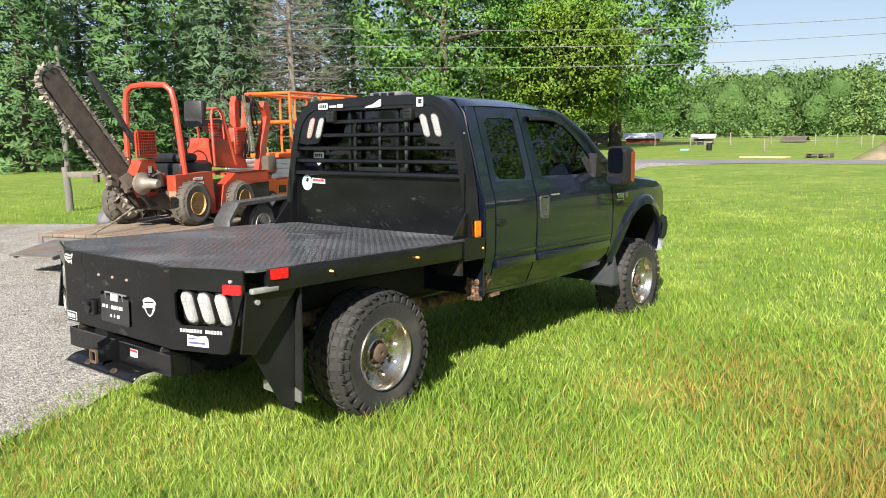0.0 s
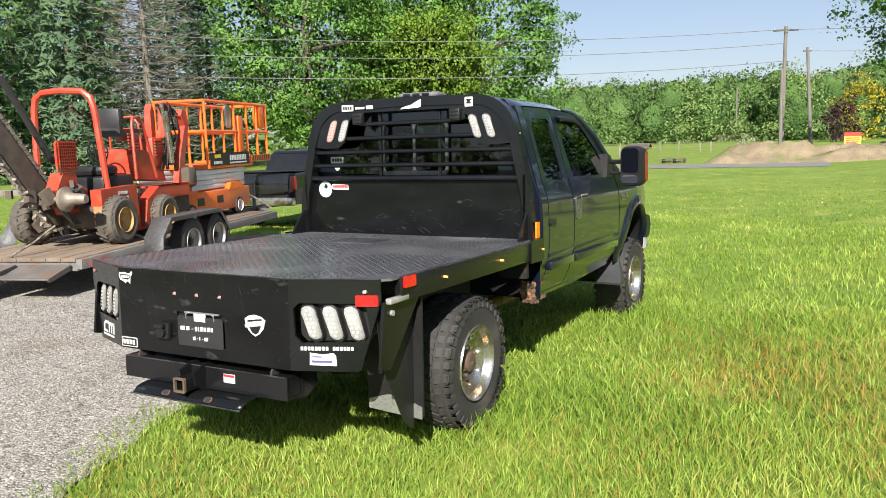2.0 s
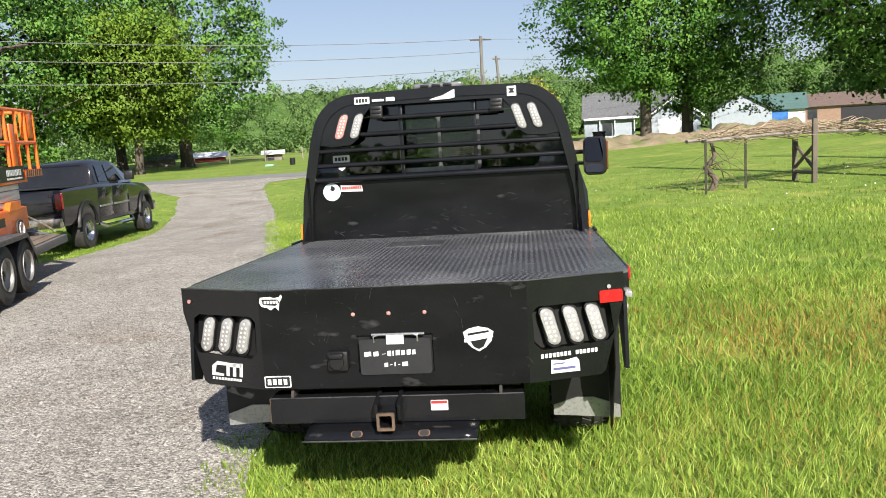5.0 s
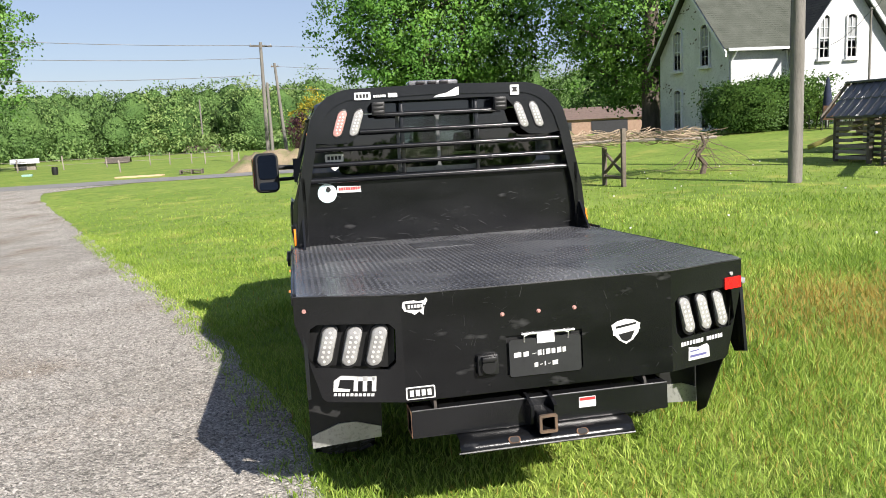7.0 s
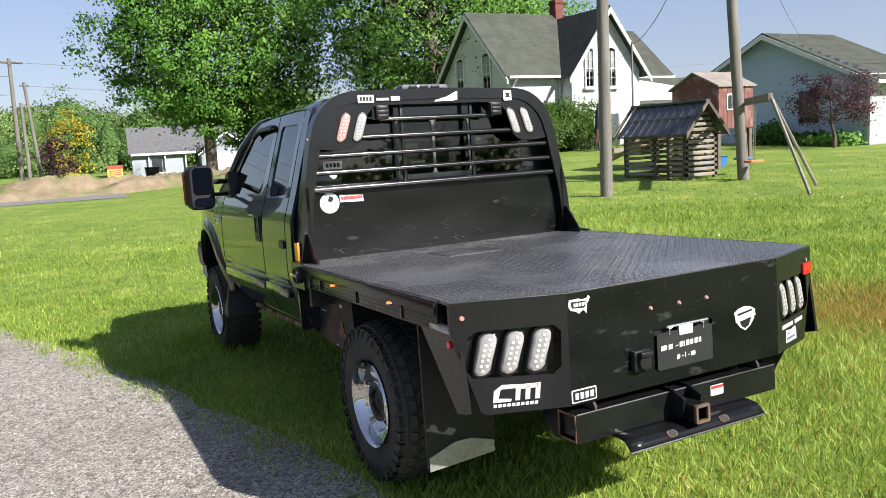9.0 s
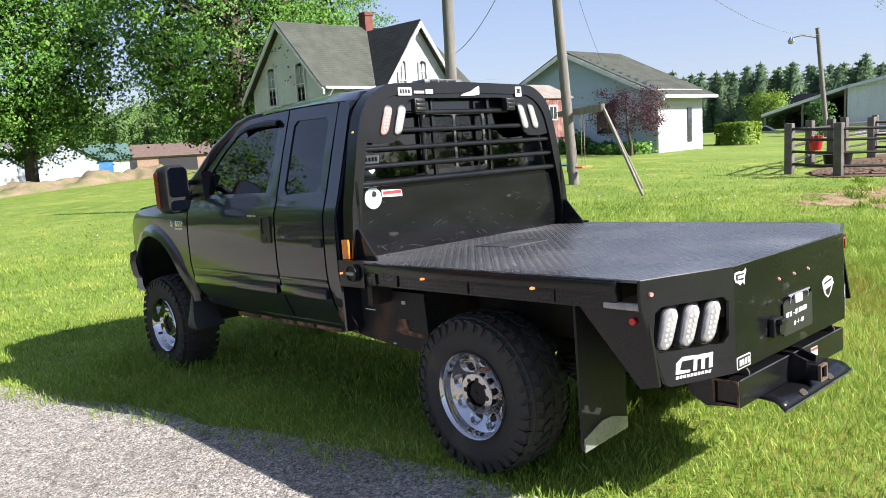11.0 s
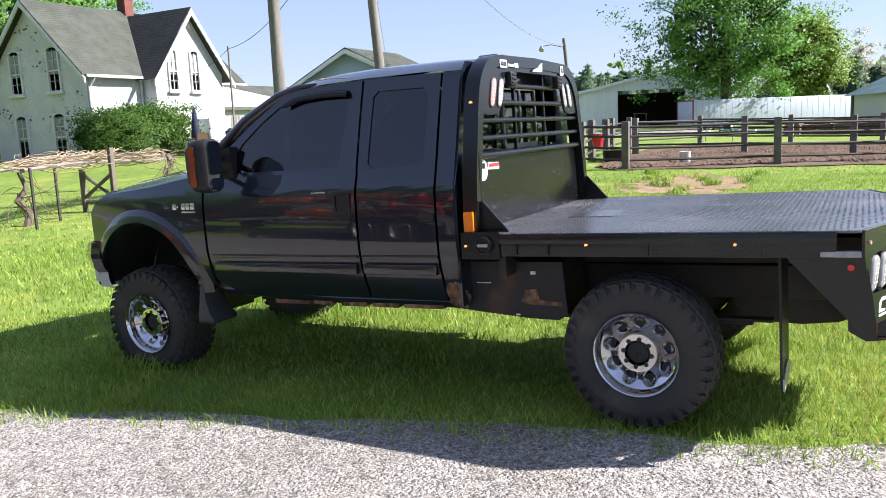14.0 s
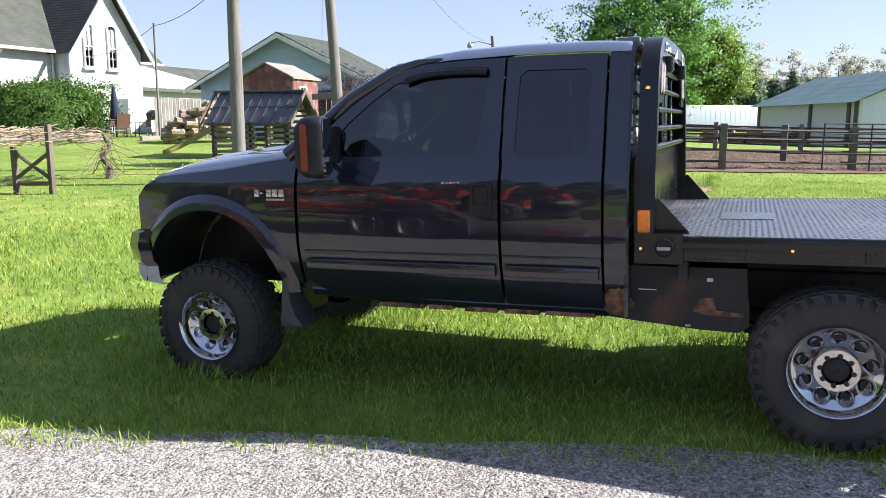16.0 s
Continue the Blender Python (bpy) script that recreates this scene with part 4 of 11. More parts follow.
# side rails
for side in (-1, 1):
    b = bmx()
    box(b, *sorted((side * (BW - 0.03), side * (BW + 0.012))), -0.93, 0.93, 0.915, ZD - 0.002, 0.006)
    rail = part("side_rail", b, M_BED, truck, "black steel side rail")
    b = bmx()
    if side < 0:
        box(b, -BW - 0.022, -BW - 0.010, -0.93, 0.70, 0.984, 1.030, 0.003)
        for y0 in (-0.62, -0.10, 0.42, 0.60):
            box(b, -BW - 0.020, -BW - 0.010, y0, y0 + 0.012, 0.925, 0.985)
        part("rub_rail", b, M_BED, rail)
        lv, lf = [], []
        for i in range(74):
            for j in range(3):
                y0, z0, sg = -0.90 + 0.0215 * i, 0.931 + 0.019 * j, 1 if (i + j) % 2 else -1
                k = len(lv)
                lv += [(-BW - 0.0115, y0 - 0.008, z0 - 0.006 * sg), (-BW - 0.0115, y0 + 0.003, z0 - 0.004 * sg), (-BW - 0.0115, y0 + 0.008, z0 + 0.006 * sg), (-BW - 0.0115, y0 - 0.003, z0 + 0.004 * sg), (-BW - 0.014, y0, z0)]
                lf += [(k, k + 1, k + 4), (k + 1, k + 2, k + 4), (k + 2, k + 3, k + 4), (k + 3, k, k + 4)]
        me = bpy.data.meshes.new("tread_strip")
        me.from_pydata(lv, [], lf)
        tagged(link("tread_strip", me, M_BED, rail, smooth=0), "black diamond-plate strip along the rail", kind="stuff")
    else:
        b.free()
    b = bmx()
    prism(b, [(0.93, 0.90), (0.93, 1.05), (0.70, 1.05), (0.70, 0.90)], "x", side * (BW + 0.008), side * (BW + 0.02))
    part("corner_plate", b, M_BED, rail)
    for y0, z0 in ((0.215, 0.980), (-0.505, 0.980), (0.90, 0.975)):
        b = bmx()
        cyl(b, (side * (BW + 0.012), y0, z0), (side * (BW + 0.034 if side < 0 or y0 < 0.5 else BW + 0.03), y0, z0), 0.007, 0.006, n=10)
        part("marker_light", b, M_MARK, rail, "small lit amber marker light")
    b = bmx()
    box(b, *sorted((side * 0.80, side * (BW - 0.01))), 0.68, 0.72, 0.80, 0.93, 0)
    part("outrigger", b, M_TANK, rail)
    # slanting gusset at the rear end of the side, with marker and strip light
    b = bmx()
    prism(b, [(-0.72, 0.915), (-0.72, 0.93), (-1.045, 0.93), (-1.085, 0.62), (-1.0, 0.60)], "x", side * (BW - 0.03), side * (BW - 0.015))
    gus = part("side_gusset", b, M_BED, truck)
    b = bmx()
    box(b, *sorted((side * (BW - 0.02), side * (BW + 0.014))), -1.03, -0.86, 0.918, 0.948, 0.008)
    part("strip_light", b, M_LED, gus, "clear strip light")
    b = bmx()
    cyl(b, (side * (BW - 0.02), -0.985, 0.872), (side * (BW - 0.002), -0.985, 0.872), 0.014)
    part("marker_light", b, M_REDLENS if side < 0 else M_LED, gus)
    # mud flap with a steel weight plate
    b = bmx()
    prism(b, [(side * 0.64, 0.92), (side * 0.99, 0.92), (side * 0.99, 0.28), (side * 0.66, 0.30)], "y", -0.70, -0.688)
    flap = part("mud_flap", b, M_PLASTIC, truck, "black rubber mud flap with a metal end plate")
    b = bmx()
    prism(b, [(side * 0.665, 0.29), (side * 0.985, 0.27), (side * 0.985, 0.33), (side * 0.86, 0.375), (side * 0.78, 0.375), (side * 0.665, 0.34)], "y", -0.708, -0.700)
    part("weight_plate", b, M_STEEL, flap, "plain steel plate")
    if side > 0:
        b = bmx()
        prism(b, [(-0.70, 0.90), (-0.715, 0.22), (-0.80, 0.27), (-1.0, 0.62), (-1.04, 0.90)], "x", 0.935, 0.94)
        part("flap_wing", b, M_PLASTIC, flap)
# cross members under the deck
for k in range(6):
    b = bmx()
    box(b, -BW + 0.03, BW - 0.03, -0.85 + 0.33 * k, -0.80 + 0.33 * k, 0.93, ZD - 0.013)
    part("cross_member", b, M_FRAME, truck)
for side in (-1, 1):
    b = bmx()
    box(b, *sorted((side * 0.40, side * 0.48)), -1.1, 0.93, 0.80, 0.93)
    part("bed_runner", b, M_FRAME, truck)


# tail skirt: a flat middle and two angled ends with light openings
def on_skirt(x, off=0.0):
    """The y of the tail skirt's outer face at x."""
    over = max(FOLD_L - x, x - FOLD_R, 0.0)
    return -1.205 - off + over * (0.393 if x < 0 else 0.35)


def bend(bm2):
    for v in bm2.verts:
        d = v.co.y
        v.co.y = on_skirt(v.co.x) + d


ZT = ZD + 0.002
b = bmx()
plate_hole = [(-0.175, 0.665), (0.155, 0.665), (0.155, 0.83), (-0.175, 0.83)]
prism(b, [(FOLD_L, ZT), (FOLD_L, 0.60), (FOLD_R, 0.60), (FOLD_R, ZT)], "y", 0.0, 0.012, holes=[plate_hole])
bend(b)
skirt = part("tail_skirt", b, M_BEDWORN, truck, "black steel tail board with angled ends")
for side in (-1, 1):
    ox = -0.045 if side > 0 else 0.0
    hole = [(side * (0.63 + u) + ox, v) for u, v in [(0.02, 0.925), (0.30, 0.925), (0.33, 0.905), (0.345, 0.78), (0.32, 0.745), (0.03, 0.735), (0.0, 0.765), (-0.005, 0.90)]]
    b = bmx()
    fold_, end_ = (FOLD_L, END_L) if side < 0 else (FOLD_R, END_R)
    prism(b, [(fold_, ZT), (end_, ZT), (end_, 0.93), (end_ - side * 0.09, 0.615), (end_ - side * 0.11, 0.60), (fold_, 0.60)], "y", 0.0, 0.012, holes=[hole])
    bend(b)
    end = part("skirt_end", b, M_BED, skirt)
    b = bmx()
    prism(b, hole, "y", 0.05, 0.06)
    bend(b)
    part("light_box", b, M_PLASTIC, end)
    for k in range(3):
        cx = side * (0.70 + 0.098 * k) + ox
        b = bmx()
        rows = []
        for dd, sc in ((0.045, 1.18), (0.018, 1.16), (0.016, 1.05)):
            rows.append([b.verts.new((p[0], dd, p[1])) for p in rounded(0.060 * sc, 0.158 * sc, 0.030 * sc, 6, cx, 0.83, -side * 0.042)])
        for p, q in zip(rows, rows[1:]):
            bridge(b, p, q)
        bend(b)
        ol = part("tail_light", b, M_PLASTIC, end, "oval tail light in a rubber ring")
        b = bmx()
        rows = []
        for dd, sc in ((0.03, 1.05), (0.010, 1.0), (0.004, 0.86)):
            rows.append([b.verts.new((p[0], dd, p[1])) for p in rounded(0.060 * sc, 0.158 * sc, 0.0295 * sc, 6, cx, 0.83, -side * 0.042)])
        for p, q in zip(rows, rows[1:]):
            bridge(b, p, q)
        b.faces.new(rows[-1])
        bend(b)
        part("lens", b, M_LED, ol, "clear ribbed lens")
        b = bmx()
        b.free()
        for j in range(7):
            zz = 0.770 + 0.020 * j
            xx = cx - side * 0.042 * (zz - 0.83) / 0.158
            for dx in ((-0.0105, 0.0105) if 0 < j < 6 else (0.0,)):
                b = bmx()
                b.faces.new(ring(b, (xx + dx, 0.002, zz), (1, 0, 0), (0, 0, 1), 0.0062, n=10))
                bend(b)
                part("diode", b, M_DIODE, ol)
    b = bmx()
    mx_ = -0.978 if side < 0 else 0.912
    cyl(b, (mx_, -0.008, 0.982), (mx_, 0.002, 0.982), 0.009)
    bend(b)
    part("marker_light", b, M_LEDRED if side < 0 else M_LED, end)
b = bmx()
prism(b, [(0.920 + u, v) for u, v in rounded(0.10, 0.052, 0.006, 3, 0, 0.940)], "y", -0.008, 0.0)
bend(b)
part("red_reflector", b, M_REDLENS, skirt, "red rectangular reflector")
b = bmx()
prism(b, rounded(0.11, 0.055, 0.006, 3, -0.86, 1.008), "x", BW + 0.012, BW + 0.02)
part("red_reflector", b, M_REDLENS, skirt, "red rectangular reflector")
for cx in (-0.185, -0.03, 0.125):
    b = bmx()
    lathe(b, [(-0.008, 0.0), (-0.008, 0.005), (-0.004, 0.008), (0.0, 0.010)], "y", 12, (cx, -1.205, 0.922))
    part("marker_light", b, M_LEDRED, skirt, "small lit marker light")
# number plate recess: plain bars for the writing
b = bmx()
box(b, -0.20, 0.18, -1.19, -1.10, 0.64, 0.85)
part("plate_recess", b, M_PLASTIC, skirt)
pl = bmx()
prism(pl, rounded(0.31, 0.155, 0.012, 3, -0.01, 0.735), "y", -1.213, -1.210)
plate = part("number_plate", pl, mat("dull_grey_card", (0.018, 0.019, 0.021), (0.028, 0.028, 0.03), rough=0.3), skirt, "dark plate with handwriting as plain bars")
for i, (x0, z0, w, hh) in enumerate(((-0.145, 0.738, 0.030, 0.022), (-0.105, 0.738, 0.022, 0.022), (-0.068, 0.746, 0.018, 0.004), (-0.044, 0.738, 0.016, 0.024), (-0.022, 0.738, 0.006, 0.024), (-0.008, 0.740, 0.018, 0.024),
                                     (0.016, 0.741, 0.016, 0.022), (0.040, 0.741, 0.018, 0.024), (0.064, 0.742, 0.014, 0.022), (-0.06, 0.690, 0.016, 0.02), (-0.036, 0.698, 0.012, 0.004), (-0.016, 0.692, 0.005, 0.02), (0.0, 0.698, 0.01, 0.004), (0.018, 0.692, 0.024, 0.02))):
    b = bmx()
    prism(b, [(x0, z0), (x0 + w, z0 + 0.002), (x0 + w, z0 + hh), (x0, z0 + hh - 0.002)], "y", -1.2145, -1.213)
    part("writing", b, M_WHITE, plate)
b = bmx()
box(b, -0.045, 0.03, -1.217, -1.208, 0.79, 0.83)
part("paper_tag", b, M_WHITE, plate)
b = bmx()
for cx in (-0.10, 0.09):
    tube(b, [(cx, -1.215, 0.80), (cx, -1.218, 0.825), (cx * 0.8, -1.215, 0.832)], 0.004, 6)
cyl(b, (-0.11, -1.21, 0.832), (0.12, -1.21, 0.832), 0.006)
part("plate_bracket", b, M_BADGE, plate)
b = bmx()
box(b, -0.305, -0.215, -1.235, -1.205, 0.682, 0.767, 0.008)
cyl(b, (-0.26, -1.25, 0.722), (-0.26, -1.23, 0.722), 0.03)
box(b, -0.29, -0.23, -1.262, -1.235, 0.744, 0.764, 0.004)
part("trailer_socket", b, M_PLASTIC, skirt, "black trailer wiring socket")


# stickers: plain shapes in their colours
def decal(name, poly, axis, d, material, parent, thick=0.002, bent=False, label=""):
    q = bmx()
    prism(q, poly, axis, d, d + thick)
    if bent:
        bend(q)
    return part(name, q, material, parent, label)


def bars(poly_list, axis, d, material, parent, name="lettering", bent=False, thick=0.002):
    q = bmx()
    for p in poly_list:
        prism(q, p, axis, d, d + thick)
    if bent:
        bend(q)
    return part(name, q, material, parent)


def rect(x0, z0, w, hh, lean=0.0):
    return [(x0, z0), (x0 + w, z0), (x0 + w + lean, z0 + hh), (x0 + lean, z0 + hh)]


bars([[(-0.885 + a, 0.645 + c), (-0.82 + a, 0.645 + c), (-0.818 + a, 0.655 + c), (-0.865 + a, 0.66 + c), (-0.855 + a, 0.695 + c), (-0.80 + a, 0.695 + c), (-0.797 + a, 0.71 + c), (-0.85 + a, 0.712 + c), (-0.88 + a, 0.69 + c)]
      for a, c in ((0.0, 0.0),)] + [rect(-0.805 + 0.036 * i, 0.647, 0.017, 0.062, 0.006) for i in range(3)] + [rect(-0.79, 0.69, 0.07, 0.018, 0.004)], "y", -0.0022, M_WHITE, skirt, "maker_mark", True)
bars([rect(-0.885 + 0.0165 * i, 0.626, 0.012, 0.012, 0.002) for i in range(10)], "y", -0.0022, M_WHITE, skirt, "maker_line", True)
yl = decal("cooler_sticker", rounded(0.12, 0.052, 0.006, 3, -0.54, 0.635), "y", -0.0022, M_WHITE, skirt, bent=True)
bars([rounded(0.108, 0.042, 0.004, 2, -0.54, 0.635)], "y", -0.0042, M_PLASTIC, yl, "field", True)
bars([rect(-0.585 + 0.024 * i, 0.623, 0.016, 0.025) for i in range(4)], "y", -0.0062, M_WHITE, yl, "bar", True)
ms = decal("map_sticker", [(-0.59, 1.012), (-0.545, 1.014), (-0.53, 1.008), (-0.505, 1.012), (-0.497, 1.022), (-0.49, 1.012), (-0.505, 0.985), (-0.51, 0.952), (-0.525, 0.968), (-0.545, 0.955), (-0.56, 0.965), (-0.585, 0.972), (-0.595, 0.99)],
      "y", -0.0022, M_WHITE, skirt, bent=True, label="white map-shaped sticker")
bars([[(-0.583, 1.004), (-0.515, 1.002), (-0.502, 0.99), (-0.522, 0.975), (-0.578, 0.98)]], "y", -0.0042, M_PLASTIC, ms, "field", True)
bars([rect(-0.572 + 0.013 * i, 0.984, 0.009, 0.013) for i in range(5)], "y", -0.0062, M_WHITE, ms, "bar", True)
sh = decal("shield_sticker", [(0.285, 0.83), (0.31, 0.845), (0.35, 0.853), (0.39, 0.845), (0.415, 0.83), (0.405, 0.79), (0.38, 0.762), (0.35, 0.745), (0.32, 0.762), (0.295, 0.79)], "y", -0.0022, M_WHITE, skirt, bent=True, label="white shield-shaped sticker")
bars([[(0.305, 0.815), (0.395, 0.828), (0.395, 0.836), (0.305, 0.824)], [(0.312, 0.796), (0.33, 0.765), (0.35, 0.756), (0.37, 0.765), (0.388, 0.80)]], "y", -0.0042, M_PLASTIC, sh, "field", True)
bars([[(0.288, 0.80), (0.41, 0.818), (0.412, 0.806), (0.29, 0.786)]], "y", -0.0062, M_WHITE, sh, "ribbon", True)
tagged(bars([rect(0.61 + 0.0165 * i, 0.700 + 0.0002 * i, 0.012, 0.018) for i in range(15) if i != 8], "y", -0.0022, M_WHITE, skirt, "web_line", True), kind="stuff")
b = bmx()
lathe(b, [(-BW - 0.006, 0.05), (-BW - 0.045, 0.048), (-BW - 0.047, 0.040), (-BW - 0.038, 0.036), (-BW - 0.038, 0.0)], "x", 24, (0, 0.788, 0.980))
fc = part("fuel_cap", b, M_PLASTIC, truck, "round black fuel filler cap in the bed's side")
b = bmx()
box(b, -BW - 0.052, -BW - 0.036, 0.756, 0.820, 0.971, 0.989, 0.004)
part("grip", b, M_STEEL, fc)
decal("price_label", [(0.65, 0.63), (0.775, 0.628), (0.772, 0.675), (0.76, 0.69), (0.71, 0.682), (0.652, 0.69)], "y", -0.0022, M_WHITE, skirt, bent=True, label="torn white paper label")
bars([rect(0.66, 0.643, 0.095, 0.010), rect(0.66, 0.668, 0.05, 0.005)], "y", -0.0042, mat("grey_ink", (0.1, 0.1, 0.25), rough=0.7), skirt, "label_print", True)

# hitch bar, receiver and step
b = bmx()
prism(b, [(-1.20, 0.47), (-1.08, 0.47), (-1.08, 0.585), (-1.20, 0.585)], "x", -0.565, 0.55, holes=[[(-1.19, 0.48), (-1.09, 0.48), (-1.09, 0.575), (-1.19, 0.575)]])
hitch = part("hitch_bar", b, M_BED, truck, "black square hitch tube under the tail")
hitch.matrix_basis = pose(-0.018, -0.005, -0.026)
b = bmx()
prism(b, [(-1.198, 0.472), (-1.082, 0.472), (-1.082, 0.583), (-1.198, 0.583)], "x", -0.568, -0.564, holes=[[(-1.19, 0.48), (-1.09, 0.48), (-1.09, 0.575), (-1.19, 0.575)]])
part("rusty_end", b, M_RUST, hitch, "rust on the tube's cut end")
b = bmx()
prism(b, [(-0.03 + u, v) for u, v in rounded(0.074, 0.074, 0.008, 3, 0, 0.512)], "y", -1.325, -1.0, holes=[[(-0.03 + u, v) for u, v in rounded(0.056, 0.056, 0.004, 2, 0, 0.512)]])
part("receiver_tube", b, M_BED, hitch, "black receiver tube")
b = bmx()
prism(b, [(-0.03 + u, v) for u, v in rounded(0.076, 0.076, 0.008, 3, 0, 0.512)], "y", -1.331, -1.318, holes=[[(-0.03 + u, v) for u, v in rounded(0.054, 0.054, 0.004, 2, 0, 0.512)]])
part("receiver_rim", b, M_LUGS, hitch, "rusty mouth of the receiver")
b = bmx()
box(b, -0.06, 0.0, -1.20, -1.15, 0.484, 0.540)
part("receiver_back", b, M_RUST, hitch)
for cx in (-0.553, 0.535):
    b = bmx()
    prism(b, [(-1.192, 0.583), (-0.96, 0.60), (-0.96, 0.50), (-1.04, 0.452), (-1.192, 0.472)], "x", cx, cx + 0.010)
    part("hitch_side_plate", b, M_BED, hitch)
for cx in (-0.085, 0.012):
    b = bmx()
    prism(b, [(-1.20, 0.60), (-1.10, 0.60), (-1.10, 0.46), (-1.22, 0.46), (-1.27, 0.50), (-1.28, 0.57)], "x", cx, cx + 0.013)
    part("receiver_gusset", b, M_BED, hitch)
for cx in (-0.47, 0.445):
    b = bmx()
    prism(b, [(-1.196, 0.60), (-1.18, 0.622), (-1.10, 0.622), (-1.085, 0.586), (-1.196, 0.586)], "x", cx, cx + 0.012)
    part("hitch_bracket", b, M_FRAME, hitch, "rust-edged bracket plate")
b = bmx()
sheet(b, [[(x, -1.15, 0.470), (x, -1.225, 0.468), (x, -1.262, 0.464), (x - 0.004, -1.285, 0.453), (x - 0.006, -1.312, 0.428)] for x in frange(-0.385, 0.355, 12)])
st = part("step_plate", b, M_BEDWORN, hitch, "bent black step plate with rusty slots")
sm = st.modifiers.new("thick", "SOLIDIFY")
sm.thickness = 0.007
for cx in (-0.165, 0.125):
    b = bmx()
    prism(b, rounded(0.050, 0.030, 0.013, 4, 0, 0), "z", -0.002, 0.002)
    halo = part("slot_rust", b, M_RUST, st, "rust round a slot")
    halo.matrix_basis = pose(cx, -1.293, 0.4495, 40)
    b = bmx()
    prism(b, rounded(0.04, 0.026, 0.011, 4, 0, 0), "z", 0.0015, 0.004)
    part("slot", b, M_HOLE, halo)
b = bmx()
prism(b, rounded(0.075, 0.045, 0.003, 2, 0.185, 0.54), "y", -1.203, -1.2005)
part("hitch_label", b, M_WHITE, hitch, "white warning label")
b = bmx()
prism(b, rounded(0.07, 0.012, 0.002, 2, 0.185, 0.554), "y", -1.205, -1.2035)
part("hitch_label_band", b, M_REDVINYL, hitch)

# ---- headache rack ----
RY = 0.87


def arch_outline(inset, zb):
    """The rack's outline seen from behind, from the left foot over the top to the right foot."""
    w0, w1, zt, r = 0.985 - inset, 0.865 - inset, 2.03 - inset, 0.30 - inset * 0.6
    pts = [(-w0, zb), (-w0 + (w0 - w1) * 0.25, zb + (zt - r - zb) * 0.45), (-w1 - 0.012, zt - r)]
    for i in range(1, 9):
        a = radians(180 - 90 * i / 8 * 0.97)
        pts.append((-w1 + r + r * math.cos(a), zt - r + r * math.sin(a)))
    pts.append((0.0, zt + 0.012))
    return pts[:-1] + [pts[-1]] + [(-x, z) for x, z in pts[:-1][::-1]]


rack = part("headache_rack_frame", (lambda q: (prism(q, arch_outline(0.0, 1.037) + arch_outline(0.065, 1.037)[::-1], "y", RY - 0.03, RY + 0.06), q)[1])(bmx()), M_BED, truck, "black steel headache rack behind the cab")
# wide side cheeks in front of the frame
for side in (-1, 1):
    b = bmx()
    prism(b, [(RY - 0.03, 1.037), (RY + 0.075, 1.037), (RY + 0.075, 1.40), (RY + 0.05, 1.48), (RY - 0.03, 1.48)], "x", side * 0.905, side * 0.925)
    part("rack_cheek", b, M_BED, rack)
# top sheet with rounded lower shoulders holding the lights
b = bmx()
up = [p for p in arch_outline(0.03, 1.037) if p[1] > 1.70]
low = [(0.84, 1.70), (0.72, 1.685), (0.60, 1.69), (0.545, 1.73), (0.50, 1.88), (0.45, 1.935), (0.34, 1.945), (-0.34, 1.945), (-0.45, 1.935), (-0.50, 1.88), (-0.545, 1.73), (-0.60, 1.69), (-0.72, 1.685), (-0.84, 1.70)]
prism(b, up + low, "y", RY - 0.02, RY - 0.008)
sheet_top = part("rack_top_sheet", b, M_BED, rack)
for side in (-1, 1):
    for k in range(2):
        cx = side * (0.55 + 0.105 * k)
        b = bmx()
        rows = []
        for dd, sc in ((-0.004, 1.15), (-0.012, 1.12), (-0.014, 1.03)):
            rows.append([b.verts.new((p[0], RY - 0.012 + dd, p[1])) for p in rounded(0.058 * sc, 0.158 * sc, 0.029 * sc, 6, cx, 1.815, -side * 0.055)])
        for p, q in zip(rows, rows[1:]):
            bridge(b, p, q)
        ol = part("rack_light", b, M_PLASTIC, sheet_top, "oval light in a rubber ring")
        b = bmx()
        rows = []
        for dd, sc in ((-0.010, 1.03), (-0.016, 1.0), (-0.019, 0.86)):
            rows.append([b.verts.new((p[0], RY - 0.012 + dd, p[1])) for p in rounded(0.058 * sc, 0.158 * sc, 0.0285 * sc, 6, cx, 1.815, -side * 0.055)])
        for p, q in zip(rows, rows[1:]):
            bridge(b, p, q)
        b.faces.new(rows[-1])
        # left outer lens is clear too; a pink reflection is put into its colour
        part("lens", b, M_LEDRED if k == 1 and side < 0 else M_LED, ol)
        b = bmx()
        b.free()
        for j in range(7):
            zz = 1.755 + 0.020 * j
            xx = cx - side * 0.055 * (zz - 1.815) / 0.158
            for dx in ((-0.0105, 0.0105) if 0 < j < 6 else (0.0,)):
                b = bmx()
                b.faces.new(ring(b, (xx + dx, RY - 0.0325, zz), (1, 0, 0), (0, 0, 1), 0.006, n=10))
                part("diode", b, M_DIODE, ol)
    b = bmx()
    box(b, side * 0.405 - 0.042, side * 0.405 + 0.042, RY - 0.055, RY - 0.01, 1.855, 1.94, 0.008)
    for i in range(3):
        box(b, side * 0.405 - 0.034, side * 0.405 + 0.034, RY - 0.06, RY - 0.05, 1.865 + 0.025 * i, 1.885 + 0.025 * i, 0.004)
    part("work_light", b, M_PLASTIC, sheet_top, "small square black work light")
